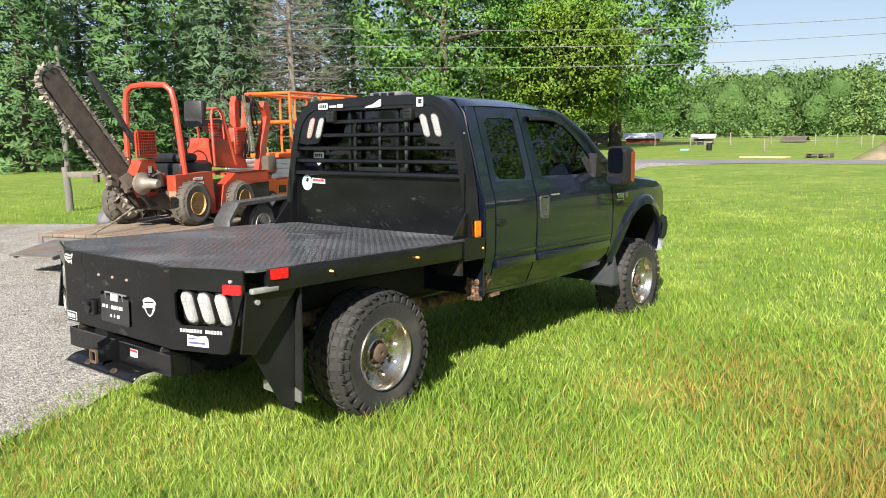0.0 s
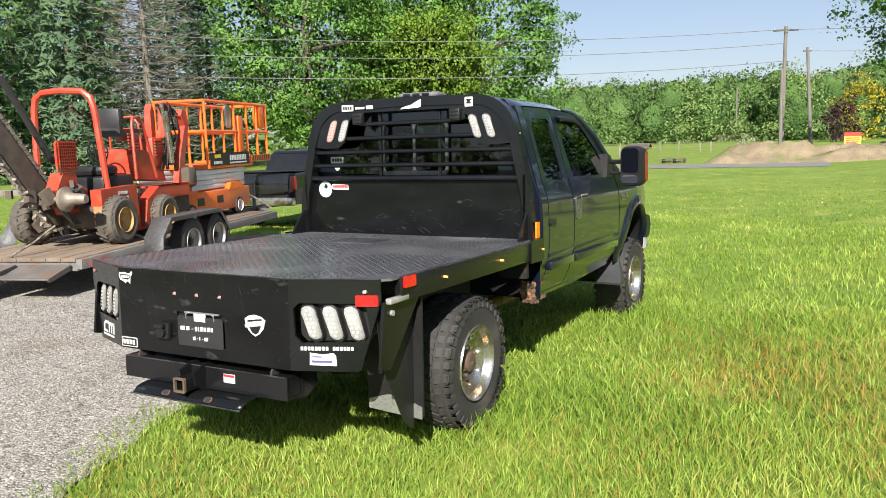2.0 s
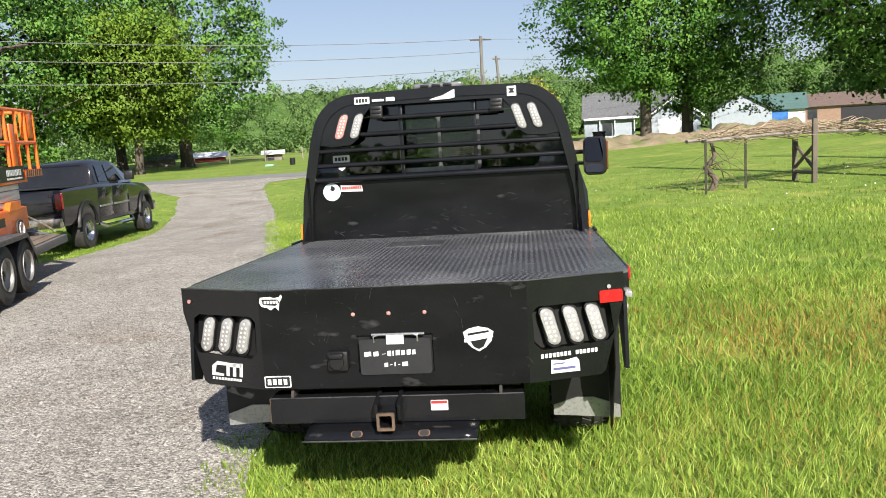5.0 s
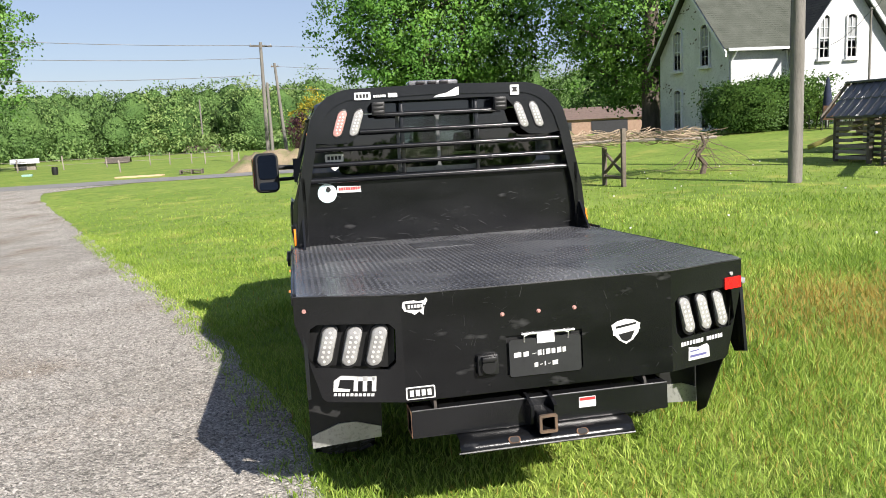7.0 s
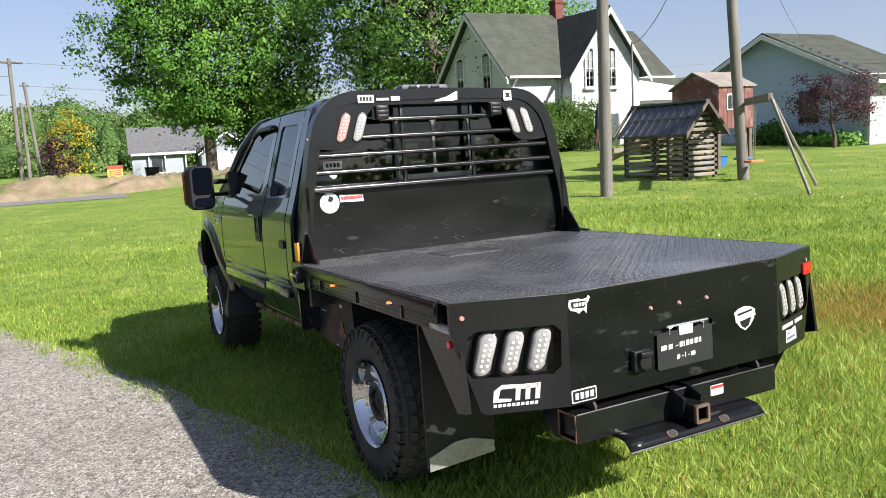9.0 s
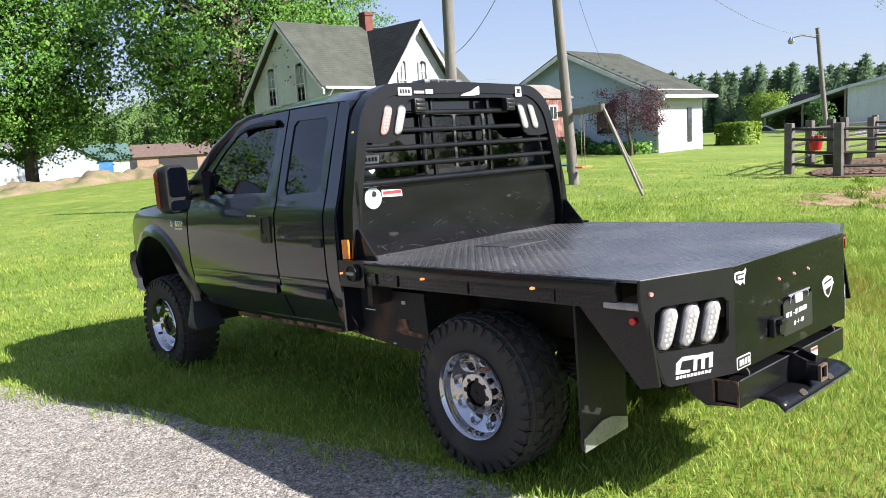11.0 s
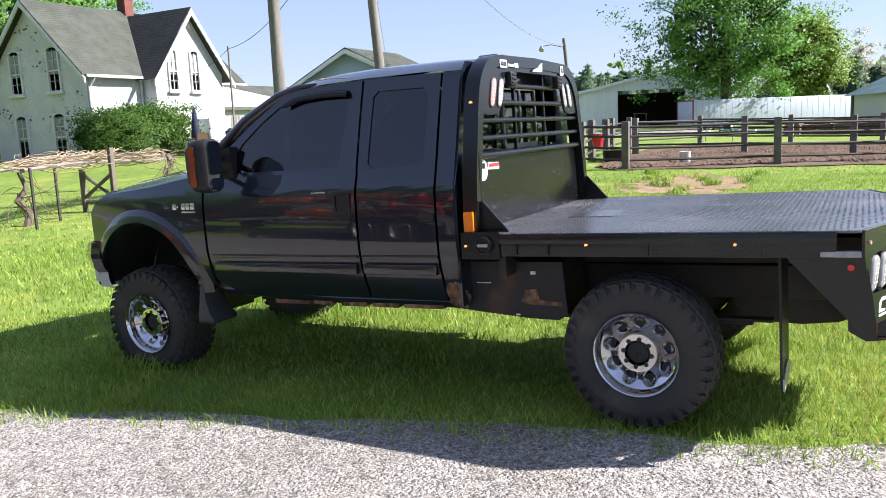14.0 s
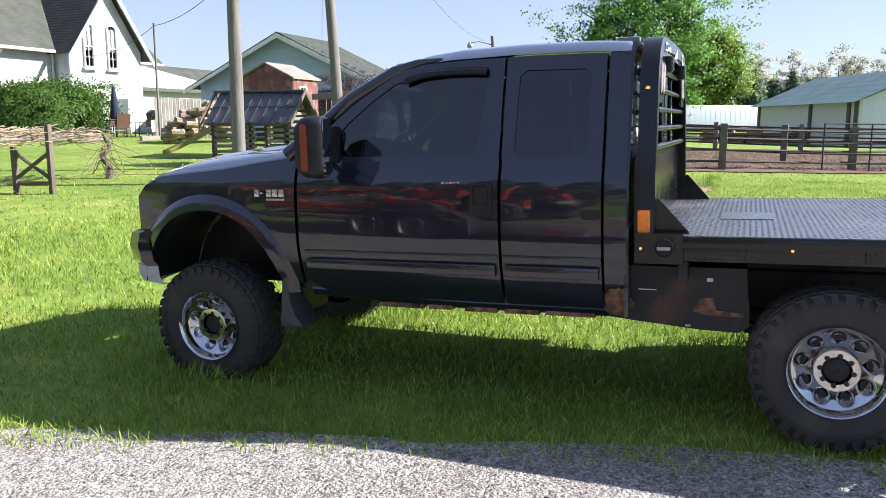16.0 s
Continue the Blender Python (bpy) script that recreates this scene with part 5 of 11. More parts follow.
# bare worn edges of the bed; the pale strips also paint in the edge highlight
M_EDGE = mat("bare_wear_and_edge_highlight", (0.09, 0.09, 0.09), (0.025, 0.025, 0.025), scale=9, rough=0.35, metal=0.5)
b = bmx()
tube(b, [(x, on_skirt(x), ZT - 0.001) for x in (END_L, FOLD_L, FOLD_R, END_R)], 0.0035, 5)
part("worn_edge", b, M_EDGE, skirt)
for side in (-1, 1):
    b = bmx()
    tube(b, [(side * (BW + 0.011), -0.93, ZD - 0.003), (side * (BW + 0.011), 0.93, ZD - 0.003)], 0.0035, 5)
    part("worn_edge", b, M_EDGE, deck)
b = bmx()
tube(b, [(-0.563, -1.199, 0.584), (0.548, -1.199, 0.584)], 0.0035, 5)
part("worn_edge", b, M_EDGE, hitch)
b = bmx()
tube(b, [(-0.40, -1.314, 0.427), (0.348, -1.314, 0.427)], 0.004, 5)
part("worn_edge", b, M_EDGE, st)
# cross bars and uprights
for i, (w, z) in enumerate(((0.41, 1.86), (0.53, 1.757), (0.83, 1.655), (0.86, 1.556), (0.885, 1.458))):
    b = bmx()
    cyl(b, (-w, RY, z), (w, RY, z), 0.016 if i < 4 else 0.019, n=12)
    part("cross_bar", b, M_BED, rack)
for cx in (-0.25, 0.25):
    b = bmx()
    box(b, cx - 0.012, cx + 0.012, RY + 0.012, RY + 0.035, 1.44, 1.95, 0.004)
    part("upright_bar", b, M_BED, rack)
b = bmx()
prism(b, [(-0.95, 1.037), (0.95, 1.037), (0.905, 1.445), (-0.905, 1.445)], "y", RY + 0.022, RY + 0.031)
lower = part("rack_lower_sheet", b, M_BEDWORN, rack, "scratched black lower sheet")
rnd = random.Random(71)
b = bmx()
for k in range(46):
    x0, z0 = rnd.uniform(-0.85, 0.85), 1.06 + 0.36 * rnd.random() ** 2
    L, a, h0 = rnd.uniform(0.012, 0.08), rnd.uniform(-0.6, 0.6), rnd.uniform(0.0006, 0.0016)
    prism(b, [(x0, z0), (x0 + L * math.cos(a), z0 + L * math.sin(a)), (x0 + L * math.cos(a), z0 + L * math.sin(a) + h0), (x0 + L * 0.4, z0 + L * 0.4 * math.sin(a) + h0 * 2)], "y", RY + 0.0205, RY + 0.0215)
tagged(part("scuff", b, M_EDGE, lower, smooth=0), "bare scratches in the black coat", kind="stuff")
b = bmx()
for k in range(60):
    x0, z0 = rnd.uniform(-0.58, 0.58), rnd.uniform(0.62, 1.03)
    if -0.22 < x0 < 0.2 and 0.6 < z0 < 0.87:
        continue
    L, a, h0 = rnd.uniform(0.006, 0.05), rnd.gauss(1.2, 0.9), rnd.uniform(0.0005, 0.0012)
    prism(b, [(x0, z0), (x0 + L * math.cos(a), z0 + L * math.sin(a)), (x0 + L * math.cos(a) + h0, z0 + L * math.sin(a)), (x0 + h0 * 2, z0)], "y", -1.2060, -1.2052)
tagged(part("scuff", b, M_EDGE, skirt, smooth=0), "bare scratches in the black coat", kind="stuff")
for side in (-1, 1):
    b = bmx()
    prism(b, [(RY - 0.03, 1.037), (RY - 0.03, 1.21), (RY - 0.045, 1.215), (RY - 0.19, 1.05), (RY - 0.19, 1.037)], "x", side * 0.93, side * 0.942)
    part("gusset", b, M_BED, rack)
    b = bmx()
    prism(b, rounded(0.058, 0.11, 0.006, 3, RY + 0.02, 1.105), "x", side * 0.985, side * 0.998)
    part("amber_marker", b, M_AMBER, rack, "amber side marker")
    for z in (1.465, 1.755):
        b = bmx()
        w = 0.985 - 0.12 * (z - 1.037) / 0.7
        cyl(b, (side * (w - 0.01), RY + 0.02, z), (side * (w + 0.008), RY + 0.02, z), 0.011)
        part("marker_light", b, M_MARK if side < 0 else M_LED, rack)
# roof beacon bar
b = bmx()
box(b, -0.17, 0.17, 1.02, 1.16, 2.05, 2.085, 0.014)
part("beacon", b, mat("clear_beacon_dome", (0.20, 0.20, 0.205), (0.13, 0.13, 0.135), scale=14, rough=0.12, coat=0.8), truck, "clear low roof beacon")
b = bmx()
box(b, -0.15, 0.15, 1.035, 1.145, 2.035, 2.05)
for x0 in (-0.12, -0.04, 0.04):
    box(b, x0, x0 + 0.06, 1.012, 1.02, 2.06, 2.078, 0.003)
part("beacon_base", b, M_PLASTIC, truck)
# stickers on the rack
yt = decal("cooler_sticker", rounded(0.105, 0.047, 0.005, 3, -0.50, 1.982), "y", RY - 0.033, M_WHITE, rack)
bars([rect(-0.54 + 0.021 * i, 1.970, 0.014, 0.024) for i in range(4)], "y", RY - 0.035, M_PLASTIC, yt, "bar")
bars([rect(-0.43 + 0.014 * i, 1.97, 0.011, 0.016) for i in range(6)] + [rect(-0.335, 1.968, 0.06, 0.026)], "y", RY - 0.033, M_WHITE, rack, "sticker_strip")
bars([[(-0.04, 1.955), (0.10, 1.958), (0.13, 1.965), (0.132, 2.018), (0.11, 2.012), (0.05, 1.982), (-0.02, 1.968)]], "y", RY - 0.033, M_WHITE, rack, "torn_sticker")
sq = decal("square_sticker", rounded(0.062, 0.066, 0.004, 2, 0.51, 1.982), "y", RY - 0.033, M_WHITE, rack)
bars([[(0.488, 1.97), (0.5, 1.985), (0.488, 2.0), (0.532, 2.0), (0.52, 1.985), (0.532, 1.97)]], "y", RY - 0.035, M_PLASTIC, sq, "mark")
ps = bmx()
ps.faces.new(ring(ps, (-0.765, RY + 0.0195, 1.375), (1, 0, 0), (0, 0, 1), 0.062, n=24))
pd = part("round_sticker", ps, mat("white_teal_vinyl", (0.75, 0.77, 0.77), (0.25, 0.5, 0.5), scale=9, rough=0.4), lower, "round white sticker with a red banner")
bars([[(-0.70, 1.375), (-0.545, 1.370), (-0.55, 1.41), (-0.70, 1.418)]], "y", RY + 0.017, M_WHITE, pd, "banner")
bars([rect(-0.69 + 0.0155 * i, 1.388, 0.012, 0.02) for i in range(9)], "y", RY + 0.0145, M_REDVINYL, pd, "bar")
bars([[(-0.775, 1.39), (-0.765, 1.418), (-0.745, 1.412), (-0.74, 1.395), (-0.755, 1.38)]], "y", RY + 0.0145, M_PLASTIC, pd, "mark")
rt = decal("glass_sticker", rounded(0.12, 0.05, 0.006, 3, -0.70, 1.60), "y", 0.962, M_WHITE, cabback)
bars([rect(-0.745 + 0.024 * i, 1.588, 0.017, 0.024) for i in range(4)], "y", 0.960, M_PLASTIC, rt, "bar")
decal("drop_sticker", [(-0.735, 1.555), (-0.70, 1.565), (-0.665, 1.555), (-0.68, 1.53), (-0.70, 1.515), (-0.72, 1.53)], "y", 0.962, M_WHITE, cabback)


# ---- trailer with a trencher and a scissor lift, behind a dark pickup ----
def heading(x, y, z, hx, hy):
    return pose(x, y, z, 0, 0, math.degrees(math.atan2(-hx, hy)))


M_ORANGE = mat("faded_red_orange_paint", (0.50, 0.052, 0.022), (0.40, 0.042, 0.02), scale=3, rough=0.45, c3=(0.24, 0.09, 0.05), stain=0.3, sscale=6, coat=0.15)
M_ORANGE2 = mat("bright_orange_paint", (0.85, 0.16, 0.015), (0.75, 0.12, 0.012), scale=2, rough=0.38, c3=(0.5, 0.12, 0.03), stain=0.1, sscale=7, coat=0.2)
M_DIRTY = mat("mud_crusted_steel", (0.07, 0.055, 0.043), (0.12, 0.095, 0.07), scale=7, rough=0.85, bump=0.25, bscale=40, metal=0.1)
M_CHAIN = mat("worn_digging_chain", (0.16, 0.14, 0.115), (0.34, 0.30, 0.24), scale=22, rough=0.7, metal=0.2, c3=(0.10, 0.075, 0.05), stain=0.35, sscale=12)
M_DUSTYRUB = mat("mud_dusted_rubber", (0.11, 0.095, 0.075), (0.07, 0.06, 0.05), scale=6, rough=0.95, bump=0.2, bscale=40)
M_TAN = mat("dusty_tan_paint", (0.38, 0.24, 0.14), (0.45, 0.17, 0.08), scale=4, rough=0.8, bump=0.1)
M_PLANK = mat("weathered_deck_planks", (0.22, 0.165, 0.115), (0.16, 0.12, 0.085), scale=2.5, rough=0.9, bump=0.3, bscale=14, obj_var=0.2, stretch=(6, 1, 1))
M_TRSTEEL = mat("grey_painted_steel", (0.13, 0.13, 0.13), (0.18, 0.17, 0.16), scale=4, rough=0.6, bump=0.1, c3=(0.2, 0.09, 0.04), stain=0.2, sscale=6)
M_TREADPL = mat("dull_steel_tread_plate", (0.12, 0.12, 0.12), (0.08, 0.08, 0.082), scale=20, rough=0.5, metal=0.3, bump=0.5, bscale=45)
M_DIRTSTEEL = mat("dirty_bare_steel", (0.30, 0.26, 0.21), (0.20, 0.16, 0.12), scale=9, rough=0.6, metal=0.4, bump=0.1)
M_SEATV = mat("black_vinyl_seat", (0.02, 0.02, 0.022), (0.035, 0.035, 0.035), rough=0.5)
M_YRIM = mat("dusty_yellow_rim", (0.42, 0.26, 0.09), (0.34, 0.2, 0.07), scale=8, rough=0.8)
M_GREYRIM = mat("grey_steel_rim", (0.32, 0.31, 0.29), (0.25, 0.24, 0.22), scale=8, rough=0.5, metal=0.6)
M_HOSE = mat("hydraulic_hose", (0.02, 0.02, 0.02), rough=0.6)

trailer = thing("flatbed_trailer", "grey tandem-axle equipment trailer with a worn plank deck", "trailer", heading(-6.92, 4.2, ground_z(-6.9, 4.2) + 0.04, -0.30, 0.954))
for sx in (-1, 1):
    b = bmx()
    box(b, *sorted((sx * 0.90, sx * 0.98)), -2.62, 3.3, 0.34, 0.46, 0.006)
    part("side_beam", b, M_TRSTEEL, trailer)
    b = bmx()
    prof = [(-1.30, 0.32), (-1.27, 0.55), (-1.02, 0.79), (0.42, 0.79), (0.66, 0.55), (0.70, 0.40)]
    sheet(b, [[(sx * 0.98, v, z), (sx * 1.26, v, z), (sx * 1.26, v * 0.99, z - 0.06)] for v, z in prof])
    sm = part("fender", b, M_TREADPL, trailer, "tread-plate fender")
    mo = sm.modifiers.new("thick", "SOLIDIFY")
    mo.thickness = 0.01
    for v in (-0.39, 0.40):
        wheel(trailer, sx, sx * 1.22, v, 0.37, 0.365, 0.21, 0.205, M_GREYRIM, holes=8, lugs=40, tread=False, hole_r=0.02, hole_at=0.15)
# deck planks
for k in range(9):
    b = bmx()
    x0 = -0.90 + 0.2 * k
    box(b, x0 + 0.004, x0 + 0.196, -2.62, 3.25, 0.43, 0.475 + random.uniform(-0.004, 0.004), 0.004)
    part("plank", b, M_PLANK, trailer)
for k in range(7):
    b = bmx()
    box(b, -0.9, 0.9, -2.60 + 0.92 * k, -2.52 + 0.92 * k, 0.32, 0.43)
    part("cross_beam", b, M_TRSTEEL, trailer)
b = bmx()
prism(b, [(-0.9, 3.3), (-0.82, 3.3), (0.0, 4.55), (0.82, 3.3), (0.9, 3.3), (0.06, 4.75), (-0.06, 4.75)], "z", 0.34, 0.44)
part("drawbar", b, M_TRSTEEL, trailer)
b = bmx()
cyl(b, (0, 4.45, 0.1), (0, 4.45, 0.95), 0.035)
box(b, -0.06, 0.06, 4.7, 5.0, 0.40, 0.47, 0.01)
part("jack_and_coupler", b, M_TRSTEEL, trailer)
M_RAMP = mat("scuffed_steel_ramp", (0.13, 0.12, 0.11), (0.19, 0.17, 0.15), scale=5, rough=0.65, metal=0.3, bump=0.15, bscale=40, c3=(0.2, 0.12, 0.07), stain=0.25, sscale=4)
for u0, u1, v1 in ((-0.66, 0.10, -3.36), (0.18, 0.84, -3.04)):
    b = bmx()
    prism(b, [(-2.63, 0.40), (v1, 0.30), (v1, 0.285), (-2.63, 0.385)], "x", u0, u1)
    ra = part("loading_ramp", b, M_RAMP, trailer, "steel loading ramp held out behind the deck")
    for uu in (u0 + 0.02, u1 - 0.06):
        b = bmx()
        prism(b, [(-2.61, 0.385), (v1 + 0.03, 0.29), (v1 + 0.06, 0.25), (-2.61, 0.33)], "x", uu, uu + 0.04)
        part("ramp_rail", b, M_TRSTEEL, ra)
b = bmx()
box(b, 0.985, 0.99, -2.45, -2.15, 0.35, 0.42)
part("reflector_strip", b, M_REDLENS, trailer)

trencher = thing("trencher", "mud-caked red ride-on trencher with raised digging chain, on a trailer", "trencher", heading(-6.92, 4.2, ground_z(-6.9, 4.2) + 0.04, -0.30, 0.954))
ZT0 = 0.475


def ag_wheel(parent, sx, x, v, R, W):
    w = wheel(parent, sx, x, v, ZT0 + R, R, W, R * 0.52, M_YRIM, holes=6, lugs=18, tread=False, hub=M_YRIM, hole_r=0.012, hole_at=0.1)
    b2 = bmx()
    for i in range(18):
        for half_ in (0, 1):
            a = 2 * math.pi * (i + 0.5 * half_) / 18
            c0, c1 = (0.02, 0.52) if half_ == 0 else (1.0, 0.48)
            pts = []
            for cc, an in ((c0, a), (c1, a + 0.22)):
                for dn in (-0.045, 0.045):
                    for rr in (R - 0.03, R + 0.012):
                        k2 = 0.03 if cc in (0.02, 1.0) and rr > R else 0
                        pts.append(b2.verts.new((-cc * W * sx, (rr - k2) * math.cos(an + dn), (rr - k2) * math.sin(an + dn))))
            for q in ((0, 1, 3, 2), (4, 6, 7, 5), (0, 4, 5, 1), (2, 3, 7, 6), (1, 5, 7, 3)):
                b2.faces.new([pts[i2] for i2 in q])
    part("tread", b2, M_DUSTYRUB, w, smooth=20)
    for ch_ in w.children:
        if ch_.name.startswith("tyre"):
            ch_.data.materials[0] = M_DUSTYRUB


for sx, xo in ((1, 0.77), (-1, -0.77)):
    ag_wheel(trencher, sx, xo, -1.33, 0.325, 0.28)
    ag_wheel(trencher, sx, xo, -0.20, 0.29, 0.25)
b = bmx()
box(b, -0.42, 0.50, -1.62, 0.9, 0.72, 1.0, 0.03)
part("chassis", b, M_DIRTY, trencher)
b = bmx()
prism(b, [(-1.60, 1.22), (-0.78, 1.24), (-0.74, 0.64), (-0.62, 0.62), (-0.52, 1.0), (-0.20, 1.18), (0.70, 1.18), (0.70, 1.02), (-0.2, 0.95), (-0.45, 0.60), (-0.85, 0.60), (-0.98, 1.02), (-1.60, 1.0)], "x", 0.46, 0.62)
part("side_body", b, M_ORANGE, trencher)
b = bmx()
prism(b, [(-1.62, 1.0), (-1.30, 1.02), (-0.98, 1.04), (-1.05, 0.78), (-1.62, 0.72)], "x", 0.50, 0.63)
part("side_guard", b, M_TAN, trencher, "bare dusty tan panel")
b = bmx()
prism(b, [(-0.28, 1.30), (-0.30, 1.66), (-0.20, 1.74), (0.10, 1.70), (0.50, 1.50), (0.60, 1.22)], "x", -0.22, 0.28)
part("engine_hood", b, M_ORANGE, trencher)
b = bmx()
box(b, -0.38, 0.44, -1.25, -0.52, 0.95, 1.38, 0.05)
box(b, -0.30, 0.36, -1.15, -0.75, 1.38, 1.52, 0.06)
part("engine", b, M_PLASTIC, trencher, "dark greasy engine block")
for v0, z0 in ((-0.40, 1.72), (0.30, 1.62)):
    for i in range(6):
        b = bmx()
        box(b, 0.30, 0.325, v0, v0 + 0.24, z0 + 0.045 * i, z0 + 0.020 + 0.045 * i)
        part("louvre", b, M_ORANGE, trencher)
b = bmx()
box(b, -0.12, 0.30, 0.26, 0.58, 1.45, 1.90, 0.03)
part("tank", b, M_ORANGE, trencher)
for k in range(4):
    b = bmx()
    x0 = 0.10 + 0.07 * k
    tube(b, [(x0, -0.95, 1.35), (x0 + 0.02, -1.0, 1.62), (x0 + 0.01, -1.04, 1.80 + 0.03 * (k % 2))], 0.012, 6)
    part("lever", b, M_PLASTIC, trencher)
b = bmx()
prism(b, [(-2.02, 1.25), (-1.88, 1.46), (-1.64, 1.46), (-1.57, 1.20), (-1.62, 0.95), (-1.85, 0.92)], "x", 0.12, 0.30)
part("pivot_housing", b, M_ORANGE, trencher)
b = bmx()
for z in (1.02, 1.18):
    box(b, -0.5, 0.62, -0.2, 0.95, z - 0.03, z)
prism(b, [(0.55, 0.98), (0.85, 1.0), (1.0, 1.3), (0.9, 1.34), (0.7, 1.18), (0.55, 1.18)], "x", 0.40, 0.56)
part("front_deck", b, M_ORANGE, trencher)
# roll bar
b = bmx()
path = [(-0.5, -1.32, 1.2), (-0.5, -1.30, 1.75), (-0.49, -1.28, 2.28), (-0.46, -1.27, 2.44), (-0.36, -1.26, 2.52), (-0.1, -1.25, 2.54), (0.22, -1.23, 2.52), (0.33, -1.23, 2.44), (0.37, -1.22, 2.28), (0.41, -1.20, 1.7), (0.44, -1.18, 1.2)]
tube(b, path, 0.045, 8)
part("roll_bar", b, M_ORANGE, trencher, "red square roll bar")
# seat, steering wheel, levers, guards
b = bmx()
prism(b, [(-0.42, 1.92), (0.12, 1.95), (0.12, 2.03), (-0.34, 2.02), (-0.27, 2.28), (-0.33, 2.33), (-0.40, 2.28)], "x", -0.14, 0.20)
box(b, -0.15, 0.21, -0.42, -0.33, 2.02, 2.33, 0.045)
part("seat", b, M_SEATV, trencher, "black vinyl seat")
b = bmx()
lathe(b, [(-0.012, 0.16), (0.0, 0.172), (0.012, 0.16), (0.0, 0.148), (-0.012, 0.16)], "y", 20, (0.05, -0.76, 1.70))
tube(b, [(-0.1, -0.76, 1.70), (0.2, -0.76, 1.70)], 0.014, 6)
tube(b, [(0.05, -0.76, 1.70), (0.05, -0.60, 1.4)], 0.02, 8)
part("steering_wheel", b, M_PLASTIC, trencher)
b = bmx()
tube(b, [(0.46, -0.50, 1.3), (0.46, -0.52, 2.08), (0.45, -0.47, 2.17), (0.43, -0.30, 2.20), (0.43, -0.20, 2.12), (0.46, 0.04, 1.3)], 0.022, 8)
part("hand_rail", b, M_ORANGE, trencher)
b = bmx()
tube(b, [(-0.3, 0.10, 1.66), (-0.3, 0.08, 2.1), (-0.27, 0.08, 2.2), (0.1, 0.10, 2.22), (0.18, 0.10, 2.12), (0.2, 0.12, 1.66)], 0.018, 8)
box(b, -0.2, 0.1, 0.09, 0.13, 1.85, 2.05)
part("console", b, M_ORANGE, trencher)
b = bmx()
box(b, -0.05, 0.34, -1.75, -1.45, 1.05, 1.25, 0.03)
part("pump_box", b, M_ORANGE, trencher)
b = bmx()
prism(b, [(-1.97, 1.48), (-1.58, 1.48), (-1.58, 1.86), (-1.93, 1.87), (-1.97, 1.83)], "x", 0.27, 0.30)
part("rear_cowl", b, M_ORANGE, trencher)
b = bmx()
box(b, 0.300, 0.304, -1.94, -1.61, 1.52, 1.84)
part("guard_backing", b, M_PLASTIC, trencher)
b = bmx()
for i in range(9):
    box(b, 0.306, 0.316, -1.94 + 0.04 * i, -1.926 + 0.04 * i, 1.51, 1.85)
for i in range(9):
    box(b, 0.310, 0.320, -1.95, -1.60, 1.52 + 0.04 * i, 1.532 + 0.04 * i)
part("mesh_guard", b, M_ORANGE, trencher, "red expanded-metal guard")
# front arm
b = bmx()
prism(b, [(0.60, 1.1), (0.80, 1.12), (0.90, 1.6), (1.08, 2.10), (1.02, 2.30), (0.90, 2.34), (0.86, 2.24), (0.95, 2.08), (0.74, 1.6)], "x", 0.38, 0.48)
prism(b, [(0.52, 1.9), (0.62, 1.9), (0.78, 2.36), (0.70, 2.46), (0.60, 2.42)], "x", 0.24, 0.36)
prism(b, [(0.48, 1.4), (0.60, 1.4), (0.62, 2.3), (0.56, 2.42), (0.50, 2.3)], "x", 0.05, 0.16)
part("front_arm", b, M_ORANGE, trencher)
b = bmx()
cyl(b, (0.45, 0.52, 1.5), (0.43, 0.46, 2.3), 0.045)
cyl(b, (0.43, 0.50, 1.75), (0.43, 0.38, 2.42), 0.025)
part("arm_ram", b, M_CHROME_DULL, trencher)
for k in range(16):
    b = bmx()
    q = [random.uniform(-0.1, 0.1) for _ in range(6)]
    if k < 8:
        tube(b, [(0.30 + q[0], 0.55 + q[1], 1.4), (0.38 + q[2], 0.62 + q[3], 1.9), (0.33 + q[4], 0.55 + q[5], 2.42), (0.38 + q[2], 0.80, 2.25)], 0.014, 6)
    else:
        tube(b, [(0.3 + q[0], -1.7 + q[1], 1.0), (0.4 + q[2], -1.9 + q[3], 1.25), (0.35 + q[4], -2.05, 1.05), (0.38, -1.8 + q[5], 0.8)], 0.014, 6)
    part("hose", b, M_HOSE, trencher)
b = bmx()
box(b, 0.35, 0.62, 0.72, 1.0, 1.10, 1.42, 0.06)
part("bucket_end", b, M_DIRTY, trencher)
# digging boom and chain
B0, B1 = Vector((0.0, -1.72, 0.92)), Vector((-0.12, -2.92, 2.50))
bd = (B1 - B0).normalized()
bn = Vector((0, bd.z, -bd.y)).normalized()
bs = bd.cross(bn)
b = bmx()
pts = []
for i in range(24):
    a = 2 * math.pi * i / 24
    c = B1 if math.cos(a) >= 0 else B0
    pts.append(c + bd * (0.145 * math.cos(a)) + bn * (0.145 * math.sin(a)))
va = [b.verts.new(p + bs * 0.04) for p in pts]
vb = [b.verts.new(p - bs * 0.04) for p in pts]
b.faces.new(va)
b.faces.new(vb[::-1])
bridge(b, va, vb)
boom = part("digging_boom", b, M_DIRTY, trencher, "mud-brown boom plate")
b = bmx()
for off in (-0.06, 0.06):
    q = [B0 + bd * 0.15 + bn * off * 1.9 + bs * 0.045, B1 - bd * 0.02 + bn * off * 1.9 + bs * 0.045]
    tube(b, q, 0.012, 6)
part("boom_rib", b, M_DIRTY, boom)
L = (B1 - B0).length
R2 = 0.20
per = 2 * L + 2 * math.pi * R2
nlink = 66
rnd = random.Random(8)
